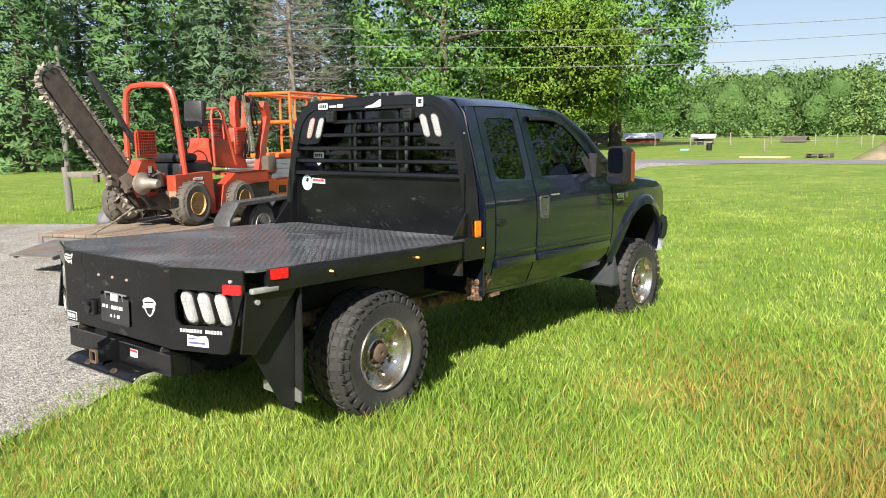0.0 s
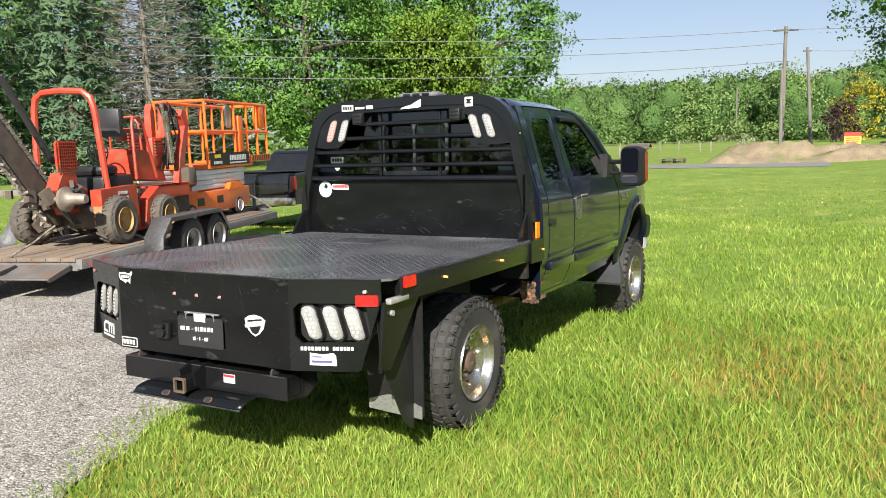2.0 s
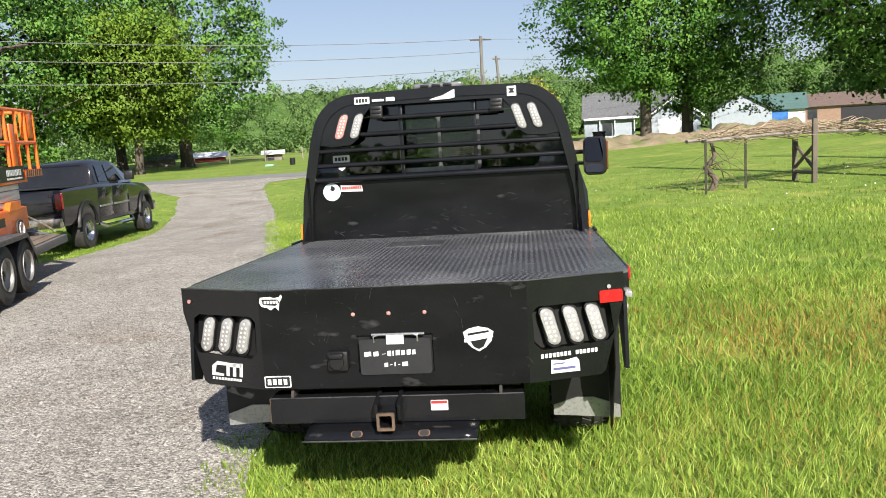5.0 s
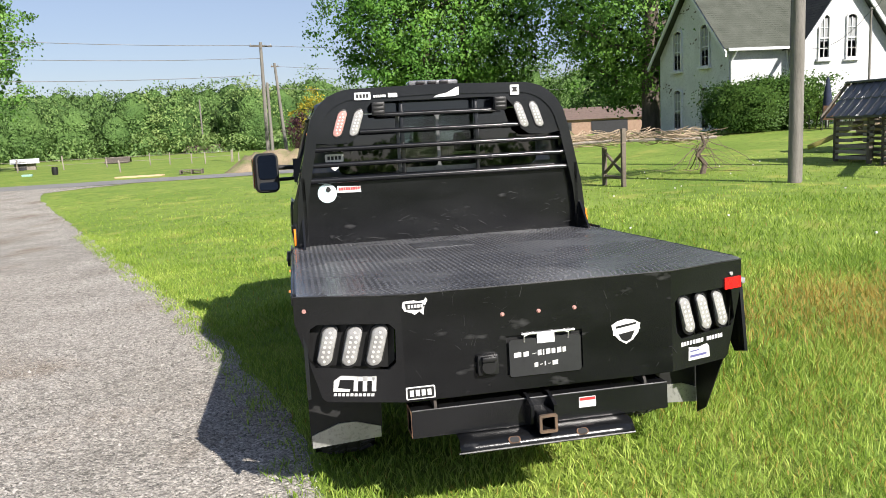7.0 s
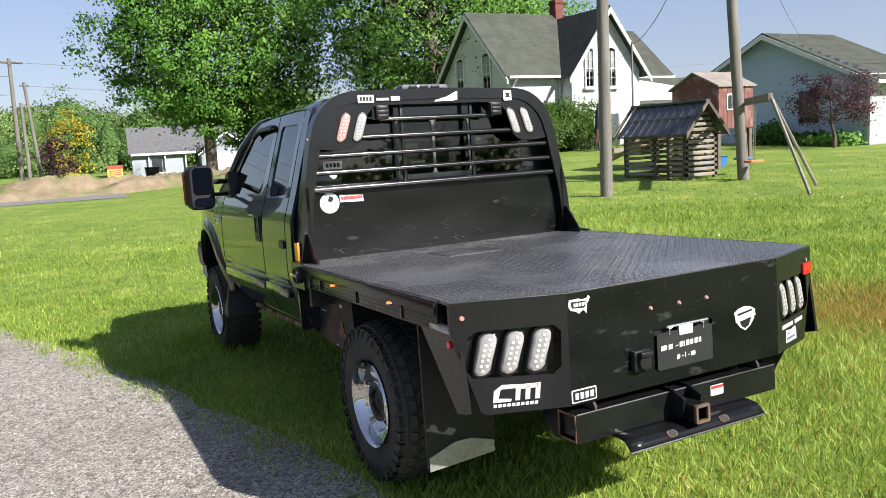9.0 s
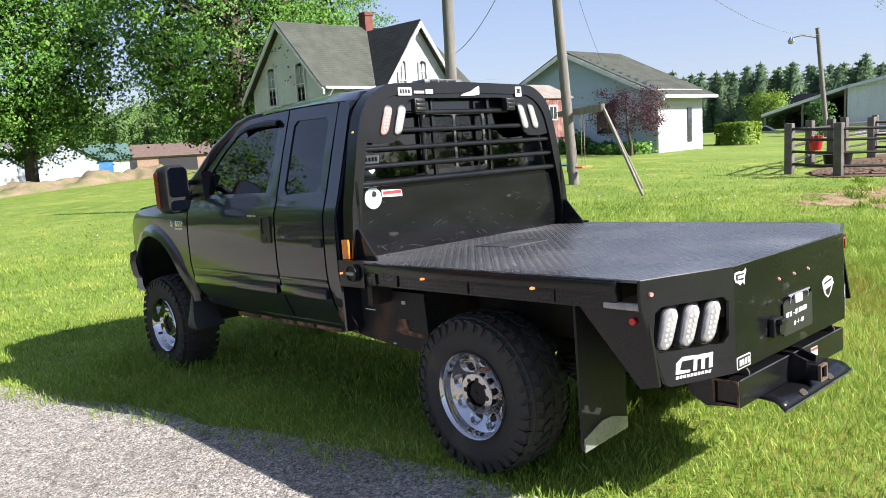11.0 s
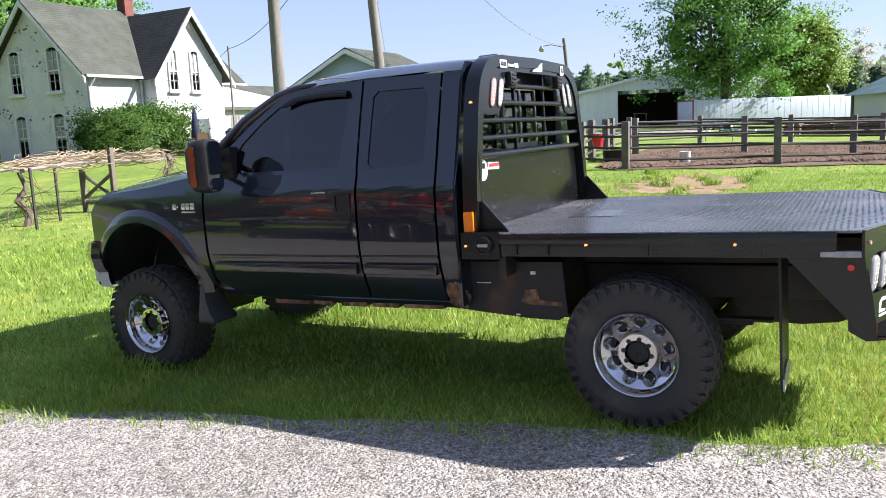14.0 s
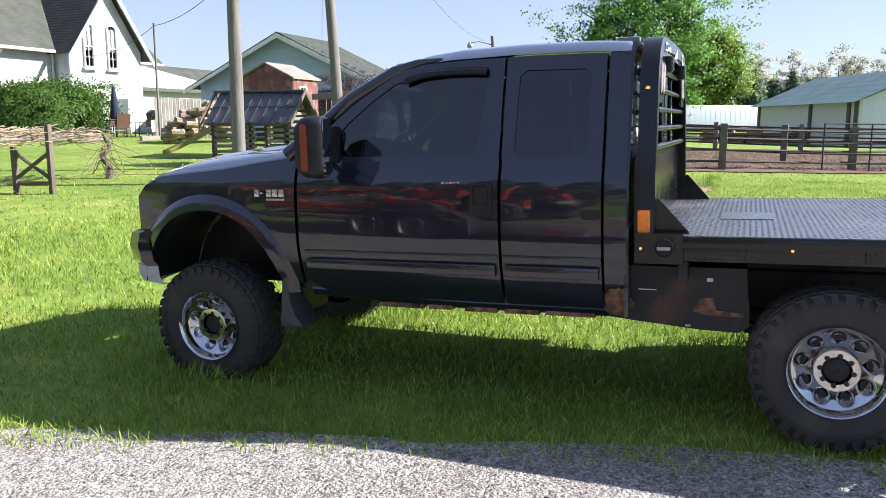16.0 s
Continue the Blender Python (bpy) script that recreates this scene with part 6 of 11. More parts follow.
for i in range(nlink):
    s = per * i / nlink
    if s < L:
        c, n2, t2 = B0 + bd * s + bn * R2, bn, bd
    elif s < L + math.pi * R2:
        a = (s - L) / R2
        n2 = bn * math.cos(a) + bd * math.sin(a)
        t2 = bd * math.cos(a) - bn * math.sin(a)
        c = B1 + n2 * R2
    elif s < 2 * L + math.pi * R2:
        c, n2, t2 = B1 - bd * (s - L - math.pi * R2) - bn * R2, -bn, -bd
    else:
        a = (s - 2 * L - math.pi * R2) / R2
        n2 = -bn * math.cos(a) - bd * math.sin(a)
        t2 = -bd * math.cos(a) + bn * math.sin(a)
        c = B0 + n2 * R2
    m4 = Matrix((bs, t2, n2)).transposed().to_4x4()
    m4.translation = c
    b = bmx()
    box(b, -0.045, 0.045, -0.033, 0.033, -0.02, 0.018, 0, m4)
    for sd in ((-1, 1) if i % 3 else (rnd.choice((-1, 1)),)):
        w0 = rnd.uniform(0.04, 0.085)
        m4 = m4 @ pose(0, rnd.uniform(-0.02, 0.02), 0, rnd.uniform(-25, 25), rnd.uniform(-15, 15), rnd.uniform(-20, 20))
        vs = [b.verts.new(m4 @ Vector(p)) for p in ((sd * 0.02, -0.018, 0.015), (sd * w0, -0.016, 0.02), (sd * w0 * 1.1, 0.0, rnd.uniform(0.035, 0.08)), (sd * 0.03, 0.0, rnd.uniform(0.03, 0.06)), (sd * 0.02, 0.02, 0.015), (sd * w0, 0.018, 0.02))]
        for q in ((0, 1, 2, 3), (3, 2, 5, 4), (0, 3, 4), (1, 5, 2)):
            b.faces.new([vs[j] for j in q])
    part("chain_link", b, M_CHAIN, boom, smooth=20)
# auger at the boom's foot, dirt-covered linkage, restraint bar
b = bmx()
lathe(b, [(0.30, 0.03), (0.40, 0.05), (0.42, 0.15), (0.47, 0.16), (0.50, 0.11), (0.56, 0.075), (0.70, 0.065), (0.74, 0.05), (0.74, 0.0)], "x", 20, (0.0, -2.08, 1.14))
part("auger_cone", b, M_DIRTSTEEL, trencher, "bare steel auger cone")
for k in range(16):
    b = bmx()
    c = Vector((rnd.uniform(-0.3, 0.5), rnd.uniform(-2.2, -1.55), rnd.uniform(0.75, 1.35)))
    s1 = rnd.uniform(0.05, 0.12)
    box(b, -s1, s1, -s1 * 0.7, s1 * 0.7, -s1 * 0.5, s1 * 0.5, 0, Matrix.Translation(c) @ Euler((rnd.random() * 3, rnd.random() * 3, rnd.random() * 3)).to_matrix().to_4x4())
    part("linkage", b, M_DIRTY, trencher)
b = bmx()
tube(b, [(-0.2, -1.40, 1.60), (-0.2, -1.80, 2.14), (-0.2, -2.21, 2.68)], 0.055, 8, flat=0.6)
part("restraint_bar", b, M_SEATV, trencher, "black dirt-restraint bar")
b = bmx()
tube(b, [(0.55, -1.25, 0.9), (0.6, -1.05, 0.6), (0.75, -0.9, 0.5)], 0.02, 6)
tube(b, [(0.2, -2.0, 0.8), (0.1, -2.3, 0.62), (0.0, -2.6, 0.49)], 0.014, 6)
tagged(part("tie_chain", b, M_CHAIN, trencher), kind="stuff")
b = bmx()
for i in range(5):
    box(b, 0.622, 0.626, -1.22 + 0.045 * i, -1.19 + 0.045 * i, 1.13, 1.17)
    box(b, 0.622, 0.626, -1.20 + 0.045 * i, -1.17 + 0.045 * i, 1.06, 1.10)
tagged(part("maker_name", b, M_WHITE, trencher), "white lettering as plain bars", kind="stuff")

# scissor lift
lift = thing("scissor_lift", "bright orange folded scissor lift with railed platform, on a trailer", "scissor lift", heading(-6.92, 4.2, ground_z(-6.9, 4.2) + 0.04, -0.30, 0.954))
b = bmx()
box(b, -0.65, 0.42, 0.55, 3.35, 0.60, 0.97, 0.02)
ch = part("chassis", b, M_ORANGE2, lift)
for v0 in (1.3, 2.0):
    b = bmx()
    box(b, 0.42, 0.43, v0, v0 + 0.22, 0.74, 0.87)
    part("hatch", b, M_PLASTIC, ch)
b = bmx()
prism(b, [(2.45, 0.95), (3.05, 0.95), (2.95, 1.08), (2.55, 1.08)], "x", 0.30, 0.44)
part("wheel_cover", b, M_ORANGE2, ch)
for sx, xo in ((1, 0.45), (-1, -0.68)):
    for v in (1.05, 2.85):
        wheel(lift, sx, xo, v, ZT0 + 0.165, 0.165, 0.13, 0.11, M_WHITE, holes=5, tread=False, hub=M_WHITE, hole_r=0.012, hole_at=0.14)
for k in range(4):
    b = bmx()
    for sx in (-0.45, 0.28):
        box(b, sx, sx + 0.07, 0.95, 3.30, 0.995 + 0.085 * k, 1.075 + 0.085 * k, 0.008, Matrix.Translation((0, 2.0, 1.0 + 0.075 * k)) @ pose(0, 0, 0, 0.2 if k % 2 else -0.2) @ Matrix.Translation((0, -2.0, -1.0 - 0.075 * k)))
    part("scissor_arm", b, M_WHITE, lift, "white scissor arm")
b = bmx()
box(b, -0.62, 0.40, 0.7, 3.05, 1.30, 1.37, 0.008)
box(b, -0.60, 0.38, 2.4, 4.15, 1.37, 1.41, 0.004)
plat = part("platform", b, M_ORANGE2, lift)
b = bmx()
box(b, 0.40, 0.415, 0.75, 2.80, 1.34, 1.56)
sg = part("side_sign", b, M_PLASTIC, plat, "black sign with lettering as plain bars")
b = bmx()
for i in range(10):
    box(b, 0.416, 0.419, 1.72 + 0.092 * i, 1.72 + 0.092 * i + 0.062, 1.42, 1.51)
for i in range(20):
    box(b, 0.416, 0.419, 1.72 + 0.047 * i, 1.72 + 0.047 * i + 0.03, 1.365, 1.39)
part("number_bars", b, M_WHITE, sg)
b = bmx()
for i in range(4):
    box(b, 0.416, 0.419, 0.95 + 0.08 * i, 1.01 + 0.08 * i, 1.47, 1.53)
part("name_bars", b, mat("yellow_vinyl", (0.8, 0.6, 0.05), rough=0.5), sg)
b = bmx()
for i in range(6):
    box(b, 0.416, 0.419, 0.9 + 0.07 * i, 0.95 + 0.07 * i, 1.37, 1.42)
part("name_bars", b, M_WHITE, sg)
b = bmx()
for sx in (-0.58, 0.36):
    for z in (1.92, 2.42):
        tube(b, [(sx, 0.72, z), (sx, 4.12, z)], 0.028, 8)
    for v in (0.74, 2.2, 2.9, 3.5, 4.10):
        tube(b, [(sx, v, 1.37), (sx, v, 2.42)], 0.026, 8)
for v in (0.74, 4.10):
    for z in (1.92, 2.42):
        tube(b, [(-0.58, v, z), (0.36, v, z)], 0.028, 8)
part("guard_rail", b, M_ORANGE2, lift, "orange tube guard rail")
b = bmx()
box(b, 0.33, 0.40, 2.34, 2.62, 1.37, 2.20, 0.02)
part("gate_panel", b, M_ORANGE2, lift)
b = bmx()
box(b, 0.25, 0.38, 3.6, 4.0, 1.98, 2.45, 0.04)
part("control_box", b, M_ORANGE2, lift)
b = bmx()
prism(b, rounded(0.26, 0.40, 0.10, 5, 2.0, 2.18), "x", 0.30, 0.34)
part("wrapped_controller", b, M_STEEL, lift, "grey bag over the controller")
b = bmx()
for i in range(8):
    vs = [(3.0 + 0.14 * i, 1.38), (3.07 + 0.14 * i, 1.38), (3.13 + 0.14 * i, 1.48), (3.06 + 0.14 * i, 1.48)]
    prism(b, vs, "x", 0.404, 0.408)
part("hazard_stripe", b, M_PLASTIC, lift)
b = bmx()
box(b, 0.38, 0.404, 2.95, 4.15, 1.37, 1.49)
part("toe_board", b, M_ORANGE2, lift)
b = bmx()
tube(b, [(0.3, 3.2, 0.9), (0.6, 3.6, 0.6), (0.7, 3.7, 0.48)], 0.018, 6)
tube(b, [(0.3, 3.2, 0.9), (0.1, 3.7, 0.48)], 0.018, 6)
part("tie_strap", b, M_CHAIN, lift)

# the deployed platform reaches past the chassis at both ends
for ch_ in lift.children:
    if ch_.name.split(".")[0] in ("platform", "guard_rail", "gate_panel", "control_box", "wrapped_controller", "hazard_stripe", "toe_board"):
        ch_.matrix_basis = Matrix.Translation((0, 1.30, -0.015)) @ Matrix.Diagonal((1, 0.765, 1.048, 1))


# ---- dark crew-cab pickup ----
M_PAINT2 = mat("dark_grey_car_paint", (0.010, 0.010, 0.012), (0.014, 0.014, 0.016), rough=0.3, spec=0.0, coat=1.0, rvar=0.04, fine=0.1)
tow = thing("crew_cab_pickup", "dark grey crew-cab pickup truck towing a loaded trailer", "pickup truck", heading(-9.85, 11.35, -0.34, -0.6, 3.8))
tow.matrix_basis = tow.matrix_basis @ pose(0, 0, 0, -1.0, 0, 0)


def loft_body(rows_):
    b_ = bmx()
    vs_ = [[b_.verts.new(p) for p in r] for r in rows_]
    for p_, q_ in zip(vs_, vs_[1:]):
        bridge(b_, p_, q_)
    b_.faces.new(vs_[0][::-1])
    b_.faces.new(vs_[-1])
    return b_


def sect(y, w, z0, z1, cr):
    return [(-w + 0.04, y, z0), (-w, y, z0 + 0.12), (-w, y, z1 - cr), (-w + cr, y, z1), (w - cr, y, z1), (w, y, z1 - cr), (w, y, z0 + 0.12), (w - 0.04, y, z0)]


b = loft_body([sect(-1.15, 0.94, 0.62, 1.30, 0.04), sect(-1.12, 0.98, 0.60, 1.34, 0.05), sect(-0.5, 1.0, 0.60, 1.36, 0.05), sect(0.62, 1.0, 0.55, 1.37, 0.05), sect(0.64, 1.0, 0.52, 1.37, 0.05), sect(2.9, 1.0, 0.52, 1.33, 0.06),
               sect(3.6, 0.99, 0.60, 1.30, 0.10), sect(4.3, 0.97, 0.60, 1.24, 0.12), sect(4.62, 0.93, 0.62, 1.15, 0.12), sect(4.72, 0.86, 0.65, 1.0, 0.1)])
part("body", b, M_PAINT2, tow)
b = loft_body([[(x * k, y, z) for x, z in ((-0.95, 1.34), (-0.80, zt - 0.06), (-0.70, zt), (0.70, zt), (0.80, zt - 0.06), (0.95, 1.34))] for y, zt, k in ((0.66, 1.40, 1.0), (0.78, 1.86, 1.0), (1.0, 1.93, 1.0), (2.0, 1.95, 1.0), (2.3, 1.90, 1.0), (3.05, 1.36, 1.02))])
cabin = part("cabin", b, M_PAINT2, tow)
for sx in (-1, 1):
    for ws in ([(0.98, 1.42), (1.50, 1.42), (1.50, 1.80), (1.06, 1.80)], [(1.58, 1.42), (2.55, 1.40), (2.20, 1.76), (2.05, 1.81), (1.58, 1.81)]):
        b = bmx()
        b.faces.new([b.verts.new((sx * (0.965 - 0.15 * (z - 1.34) / 0.55), y, z)) for y, z in ws])
        part("side_window", b, M_TINT, tow)
    for y0, y1 in ((0.66, 1.53), (1.55, 2.65)):
        b = bmx()
        box(b, *sorted((sx * 0.98, sx * 1.006)), y0 + 0.02, y1 - 0.02, 0.62, 1.30, 0.012)
        part("door", b, M_PAINT2, tow)
        b = bmx()
        box(b, *sorted((sx * 1.0, sx * 1.018)), y0 + 0.05, y1 - 0.05, 0.86, 0.90, 0.004)
        part("door_moulding", b, M_STEEL, tow)
    b = bmx()
    for cy in (0.0, 3.85):
        rows = []
        for i in range(17):
            a = radians(0 + 180 * i / 16)
            rows.append([(sx * xx, cy + r * math.cos(a), 0.52 + r * math.sin(a)) for r, xx in ((0.56, 0.99), (0.54, 1.035), (0.47, 1.04), (0.46, 0.9))])
        sheet(b, rows)
    part("wheel_arch", b, M_PLASTIC, tow)
    for cy in (0.0, 3.85):
        wheel(tow, sx, sx * 1.0, cy, 0.40, 0.40, 0.26, 0.225, M_CHROME, holes=8, lugs=40, tread=True)
    b = bmx()
    tube(b, [(sx * 0.95, 0.72, 0.5), (sx * 1.05, 0.85, 0.42), (sx * 1.06, 2.6, 0.42), (sx * 0.95, 2.8, 0.48)], 0.045, 8)
    part("step_bar", b, M_CHROME, tow, "chrome step bar")
    b = bmx()
    box(b, *sorted((sx * 1.0, sx * 1.22)), 2.42, 2.56, 1.40, 1.62, 0.03)
    part("side_mirror", b, M_PLASTIC, tow)
    b = bmx()
    box(b, *sorted((sx * 0.84, sx * 0.99)), -1.17, -1.10, 0.95, 1.28, 0.02)
    part("tail_lamp", b, mat("dark_red_lens", (0.25, 0.01, 0.01), rough=0.2, coat=0.6) if sx < 0 else bpy.data.materials["dark_red_lens"], tow)
b = bmx()
box(b, -0.80, 0.80, -1.165, -1.13, 0.85, 1.28, 0.015)
box(b, -0.12, 0.12, -1.18, -1.16, 1.12, 1.2, 0.01)
part("tailgate", b, M_PAINT2, tow)
b = bmx()
box(b, -0.96, 0.96, -1.30, -1.12, 0.58, 0.78, 0.03)
part("rear_bumper", b, M_CHROME_DULL, tow)
b = bmx()
b.faces.new([b.verts.new(p) for p in ((-0.72, 0.69, 1.45), (0.72, 0.69, 1.45), (0.66, 0.768, 1.82), (-0.66, 0.768, 1.82))])
part("rear_window", b, M_TINT, tow)
b = bmx()
box(b, -0.95, 0.95, -1.12, 0.60, 1.365, 1.39, 0.01)
part("bed_cover", b, M_PLASTIC, tow, "black soft bed cover")
b = bmx()
box(b, -0.95, 0.95, 4.55, 4.85, 0.52, 0.75, 0.04)
part("front_bumper", b, M_CHROME, tow)


# ---- buildings ----
M_WHITEBRICK = mat("white_painted_brick", (0.58, 0.59, 0.585), (0.51, 0.52, 0.52), scale=1.2, rough=0.8, bump=0.25, bscale=14, c3=(0.34, 0.33, 0.32), stain=0.06, sscale=1.1)
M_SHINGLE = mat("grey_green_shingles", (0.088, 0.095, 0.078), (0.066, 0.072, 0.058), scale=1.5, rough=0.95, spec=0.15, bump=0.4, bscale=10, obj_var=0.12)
M_SHINGLE_D = mat("dark_and_shaded_shingles", (0.045, 0.046, 0.046), (0.062, 0.062, 0.06), scale=1.5, rough=0.95, spec=0.15, bump=0.4, bscale=10, obj_var=0.15)
M_TRIM = mat("white_trim_paint", (0.64, 0.65, 0.645), (0.58, 0.59, 0.585), rough=0.6)
M_SIDING = mat("pale_blue_vinyl_siding", (0.36, 0.45, 0.54), (0.34, 0.43, 0.52), scale=0.3, rough=0.6, fine=0.04, obj_var=0.03)
M_SIDING_W = mat("white_lap_siding", (0.58, 0.59, 0.60), (0.54, 0.55, 0.56), scale=0.8, rough=0.6, fine=0.06, obj_var=0.03)
M_GREYSIDE = mat("grey_vinyl_siding", (0.36, 0.40, 0.44), (0.32, 0.36, 0.40), rough=0.6)
M_BRICK = mat("red_chimney_brick", (0.17, 0.055, 0.04), (0.13, 0.045, 0.035), scale=3, rough=0.9, bump=0.4, bscale=12)
M_PANE = mat("dark_window_glass", (0.03, 0.035, 0.04), (0.05, 0.055, 0.06), scale=2, rough=0.06, coat=0.3)
M_BLIND = mat("grey_white_blind", (0.30, 0.31, 0.31), (0.24, 0.25, 0.25), rough=0.8)
M_BARNW = mat("white_barn_steel", (0.68, 0.69, 0.80), (0.62, 0.63, 0.74), scale=0.5, rough=0.5, stretch=(8, 8, 0.4))
M_GREENROOF = mat("dull_green_steel_roof", (0.09, 0.16, 0.14), (0.075, 0.135, 0.12), scale=0.6, rough=0.5)
M_DARKIN = mat("shade_dark_inside", (0.025, 0.025, 0.028), (0.035, 0.035, 0.04), rough=0.9)
M_REDWOOD = mat("dark_red_boards", (0.15, 0.06, 0.05), (0.20, 0.085, 0.072), scale=3, rough=0.85, bump=0.2, bscale=20, c3=(0.30, 0.185, 0.155), stain=0.35, sscale=3)
M_OLDWOOD = mat("weathered_grey_wood", (0.27, 0.24, 0.20), (0.19, 0.165, 0.14), scale=3, rough=0.9, bump=0.4, bscale=25, obj_var=0.18, stretch=(1, 1, 0.25))
M_POLE = mat("weathered_pole_wood", (0.20, 0.185, 0.165), (0.14, 0.13, 0.115), scale=2.5, rough=0.9, bump=0.5, bscale=20, stretch=(4, 4, 0.3))
M_DARKWOOD = mat("dark_weathered_wood", (0.09, 0.075, 0.06), (0.14, 0.115, 0.09), scale=3, rough=0.9, bump=0.4, bscale=25, obj_var=0.2)


def slope_roof(name, p0, p1, p2, p3, material, parent, row=0.17, thick=0.013, label=""):
    """A roof plane laid in courses: p0, p1 along the eave, p3, p2 along the ridge."""
    p0, p1, p2, p3 = (Vector(p) for p in (p0, p1, p2, p3))
    n = (p1 - p0).cross(p3 - p0).normalized()
    if n.z < 0:
        n = -n
    k = max(3, int((p3 - p0).length / row))
    q = bmx()
    for i in range(k):
        a, c = i / k, (i + 1.12) / k
        c = min(c, 1.0)
        lo = [p0.lerp(p3, a), p1.lerp(p2, a)]
        hi = [p0.lerp(p3, c), p1.lerp(p2, c)]
        vs = [q.verts.new(v) for v in (lo[0], lo[1], lo[1] + n * thick, lo[0] + n * thick, hi[0], hi[1], hi[1] + n * 0.008, hi[0] + n * 0.008)]
        for f in ((0, 1, 2, 3), (3, 2, 6, 7), (0, 3, 7, 4), (1, 5, 6, 2), (4, 7, 6, 5), (0, 4, 5, 1)):
            q.faces.new([vs[j] for j in f])
    return tagged(part(name, q, material, parent, label, smooth=0), kind="stuff")


def sash(parent, place, w, hgt, panes=(2, 4), arched=True, depth=0.10, trim=M_TRIM):
    """A tall sash window with frame, muntins, sill; place maps (across, out, up) to the house."""
    q = bmx()
    hw = w / 2
    outl = [(-hw, 0), (hw, 0)] + ([(hw * math.cos(radians(a)), hgt + 0.16 * math.sin(radians(a))) for a in range(0, 181, 20)] if arched else [(hw, hgt), (-hw, hgt)])
    inn = [(x * 0.80, 0.06 + z * (1 - 0.11 / hgt)) for x, z in outl]
    prism(q, outl, "y", -depth, 0.02, holes=[inn])
    box(q, -hw * 0.8, hw * 0.8, -depth * 0.8, -0.02, hgt * 0.5 - 0.03, hgt * 0.5 + 0.03)
    fr = part("window", q, trim, parent)
    fr.matrix_basis = place
    q = bmx()
    for i in range(1, panes[0]):
        x = -hw * 0.8 + 1.6 * hw * i / panes[0]
        box(q, x - 0.014, x + 0.014, -depth * 0.6, -0.03, 0.06, hgt)
    for j in range(1, panes[1]):
        z = hgt * j / panes[1]
        box(q, -hw * 0.8, hw * 0.8, -depth * 0.6, -0.03, z - 0.014, z + 0.014)
    part("muntin", q, trim, fr)
    q = bmx()
    q.faces.new([q.verts.new((x, 0.0, z)) for x, z in inn])
    part("pane", q, M_PANE, fr)
    q = bmx()
    box(q, -hw * 0.74, hw * 0.74, -0.012, -0.004, hgt * 0.42, hgt * 0.97)
    part("blind", q, M_BLIND, fr, "pale drawn blind")
    q = bmx()
    box(q, -hw - 0.10, hw + 0.10, -depth - 0.10, 0.0, -0.13, 0.0, 0.01)
    part("sill", q, M_TRIM, fr)
    return fr


def face_neg_y(x, y, z):
    return pose(x, y, z)


def face_neg_x(x, y, z):
    return pose(x, y, z, 0, 0, -90)


farm = thing("farmhouse", "old white painted-brick farmhouse with steep cross gables", "house")
HB = 0.55
b = bmx()
prism(b, [(31.15, HB), (38.35, HB), (38.35, 5.05), (34.75, 8.45), (31.15, 5.05)], "x", 20.2, 20.55)
prism(b, [(20.55, HB), (28.2, HB), (28.2, 5.0), (20.55, 5.0)], "y", 31.15, 31.45)
prism(b, [(20.55, HB), (28.2, HB), (28.2, 5.0), (20.55, 5.0)], "y", 38.05, 38.35)
part("wall", b, M_WHITEBRICK, farm)
b = bmx()
prism(b, [(23.45, HB), (28.1, HB), (28.1, 5.0), (25.78, 8.15), (23.45, 5.0)], "y", 30.2, 30.5)
prism(b, [(30.5, HB), (31.15, HB), (31.15, 5.0), (30.5, 5.0)], "x", 23.45, 23.75)
prism(b, [(30.5, HB), (38.0, HB), (38.0, 5.0), (30.5, 5.0)], "x", 27.8, 28.1)
part("wall", b, M_WHITEBRICK, farm)
slope_roof("roof", (19.72, 30.72, 4.78), (24.2, 30.72, 4.78), (26.2, 34.75, 8.60), (19.72, 34.75, 8.60), M_SHINGLE, farm)
slope_roof("roof", (19.72, 38.9, 4.66), (29, 38.9, 4.66), (29, 34.75, 8.60), (19.72, 34.75, 8.60), M_SHINGLE, farm)
# slope away from the sun: its shade is put in with the darker shingles
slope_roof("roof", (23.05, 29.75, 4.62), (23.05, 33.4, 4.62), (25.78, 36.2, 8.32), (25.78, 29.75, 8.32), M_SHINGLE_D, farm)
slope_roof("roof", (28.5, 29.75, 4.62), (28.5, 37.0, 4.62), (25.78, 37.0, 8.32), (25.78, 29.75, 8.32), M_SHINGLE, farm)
b = bmx()
for a, c in (((30.62, 4.62), (34.75, 8.52)), ((38.95, 4.56), (34.75, 8.52))):
    prism(b, [a, c, (c[0], c[1] - 0.28), (a[0], a[1] - 0.22)], "x", 19.70, 19.78)
part("bargeboard", b, M_TRIM, farm)
b = bmx()
for a, c in (((22.98, 4.55), (25.78, 8.25)), ((28.58, 4.55), (25.78, 8.25))):
    prism(b, [a, c, (c[0], c[1] - 0.32), (a[0], a[1] - 0.26)], "y", 29.70, 29.78)
part("bargeboard", b, M_TRIM, farm)
b = bmx()
box(b, 19.9, 23.1, 30.62, 30.74, 4.66, 4.80, 0.02)
tube(b, [(20.35, 30.7, 4.66), (20.32, 30.95, 4.4), (20.28, 31.08, 4.2), (20.28, 31.08, 0.7)], 0.05, 8)
tube(b, [(23.2, 31.0, 4.66), (23.3, 31.08, 4.3), (23.3, 31.08, 0.7)], 0.05, 8)
part("gutter", b, M_TRIM, farm)
b = bmx()
box(b, 25.7, 26.25, 34.45, 35.05, 7.0, 9.45, 0.0)
box(b, 25.65, 26.3, 34.4, 35.1, 9.25, 9.35, 0.0)
part("chimney", b, M_BRICK, farm)
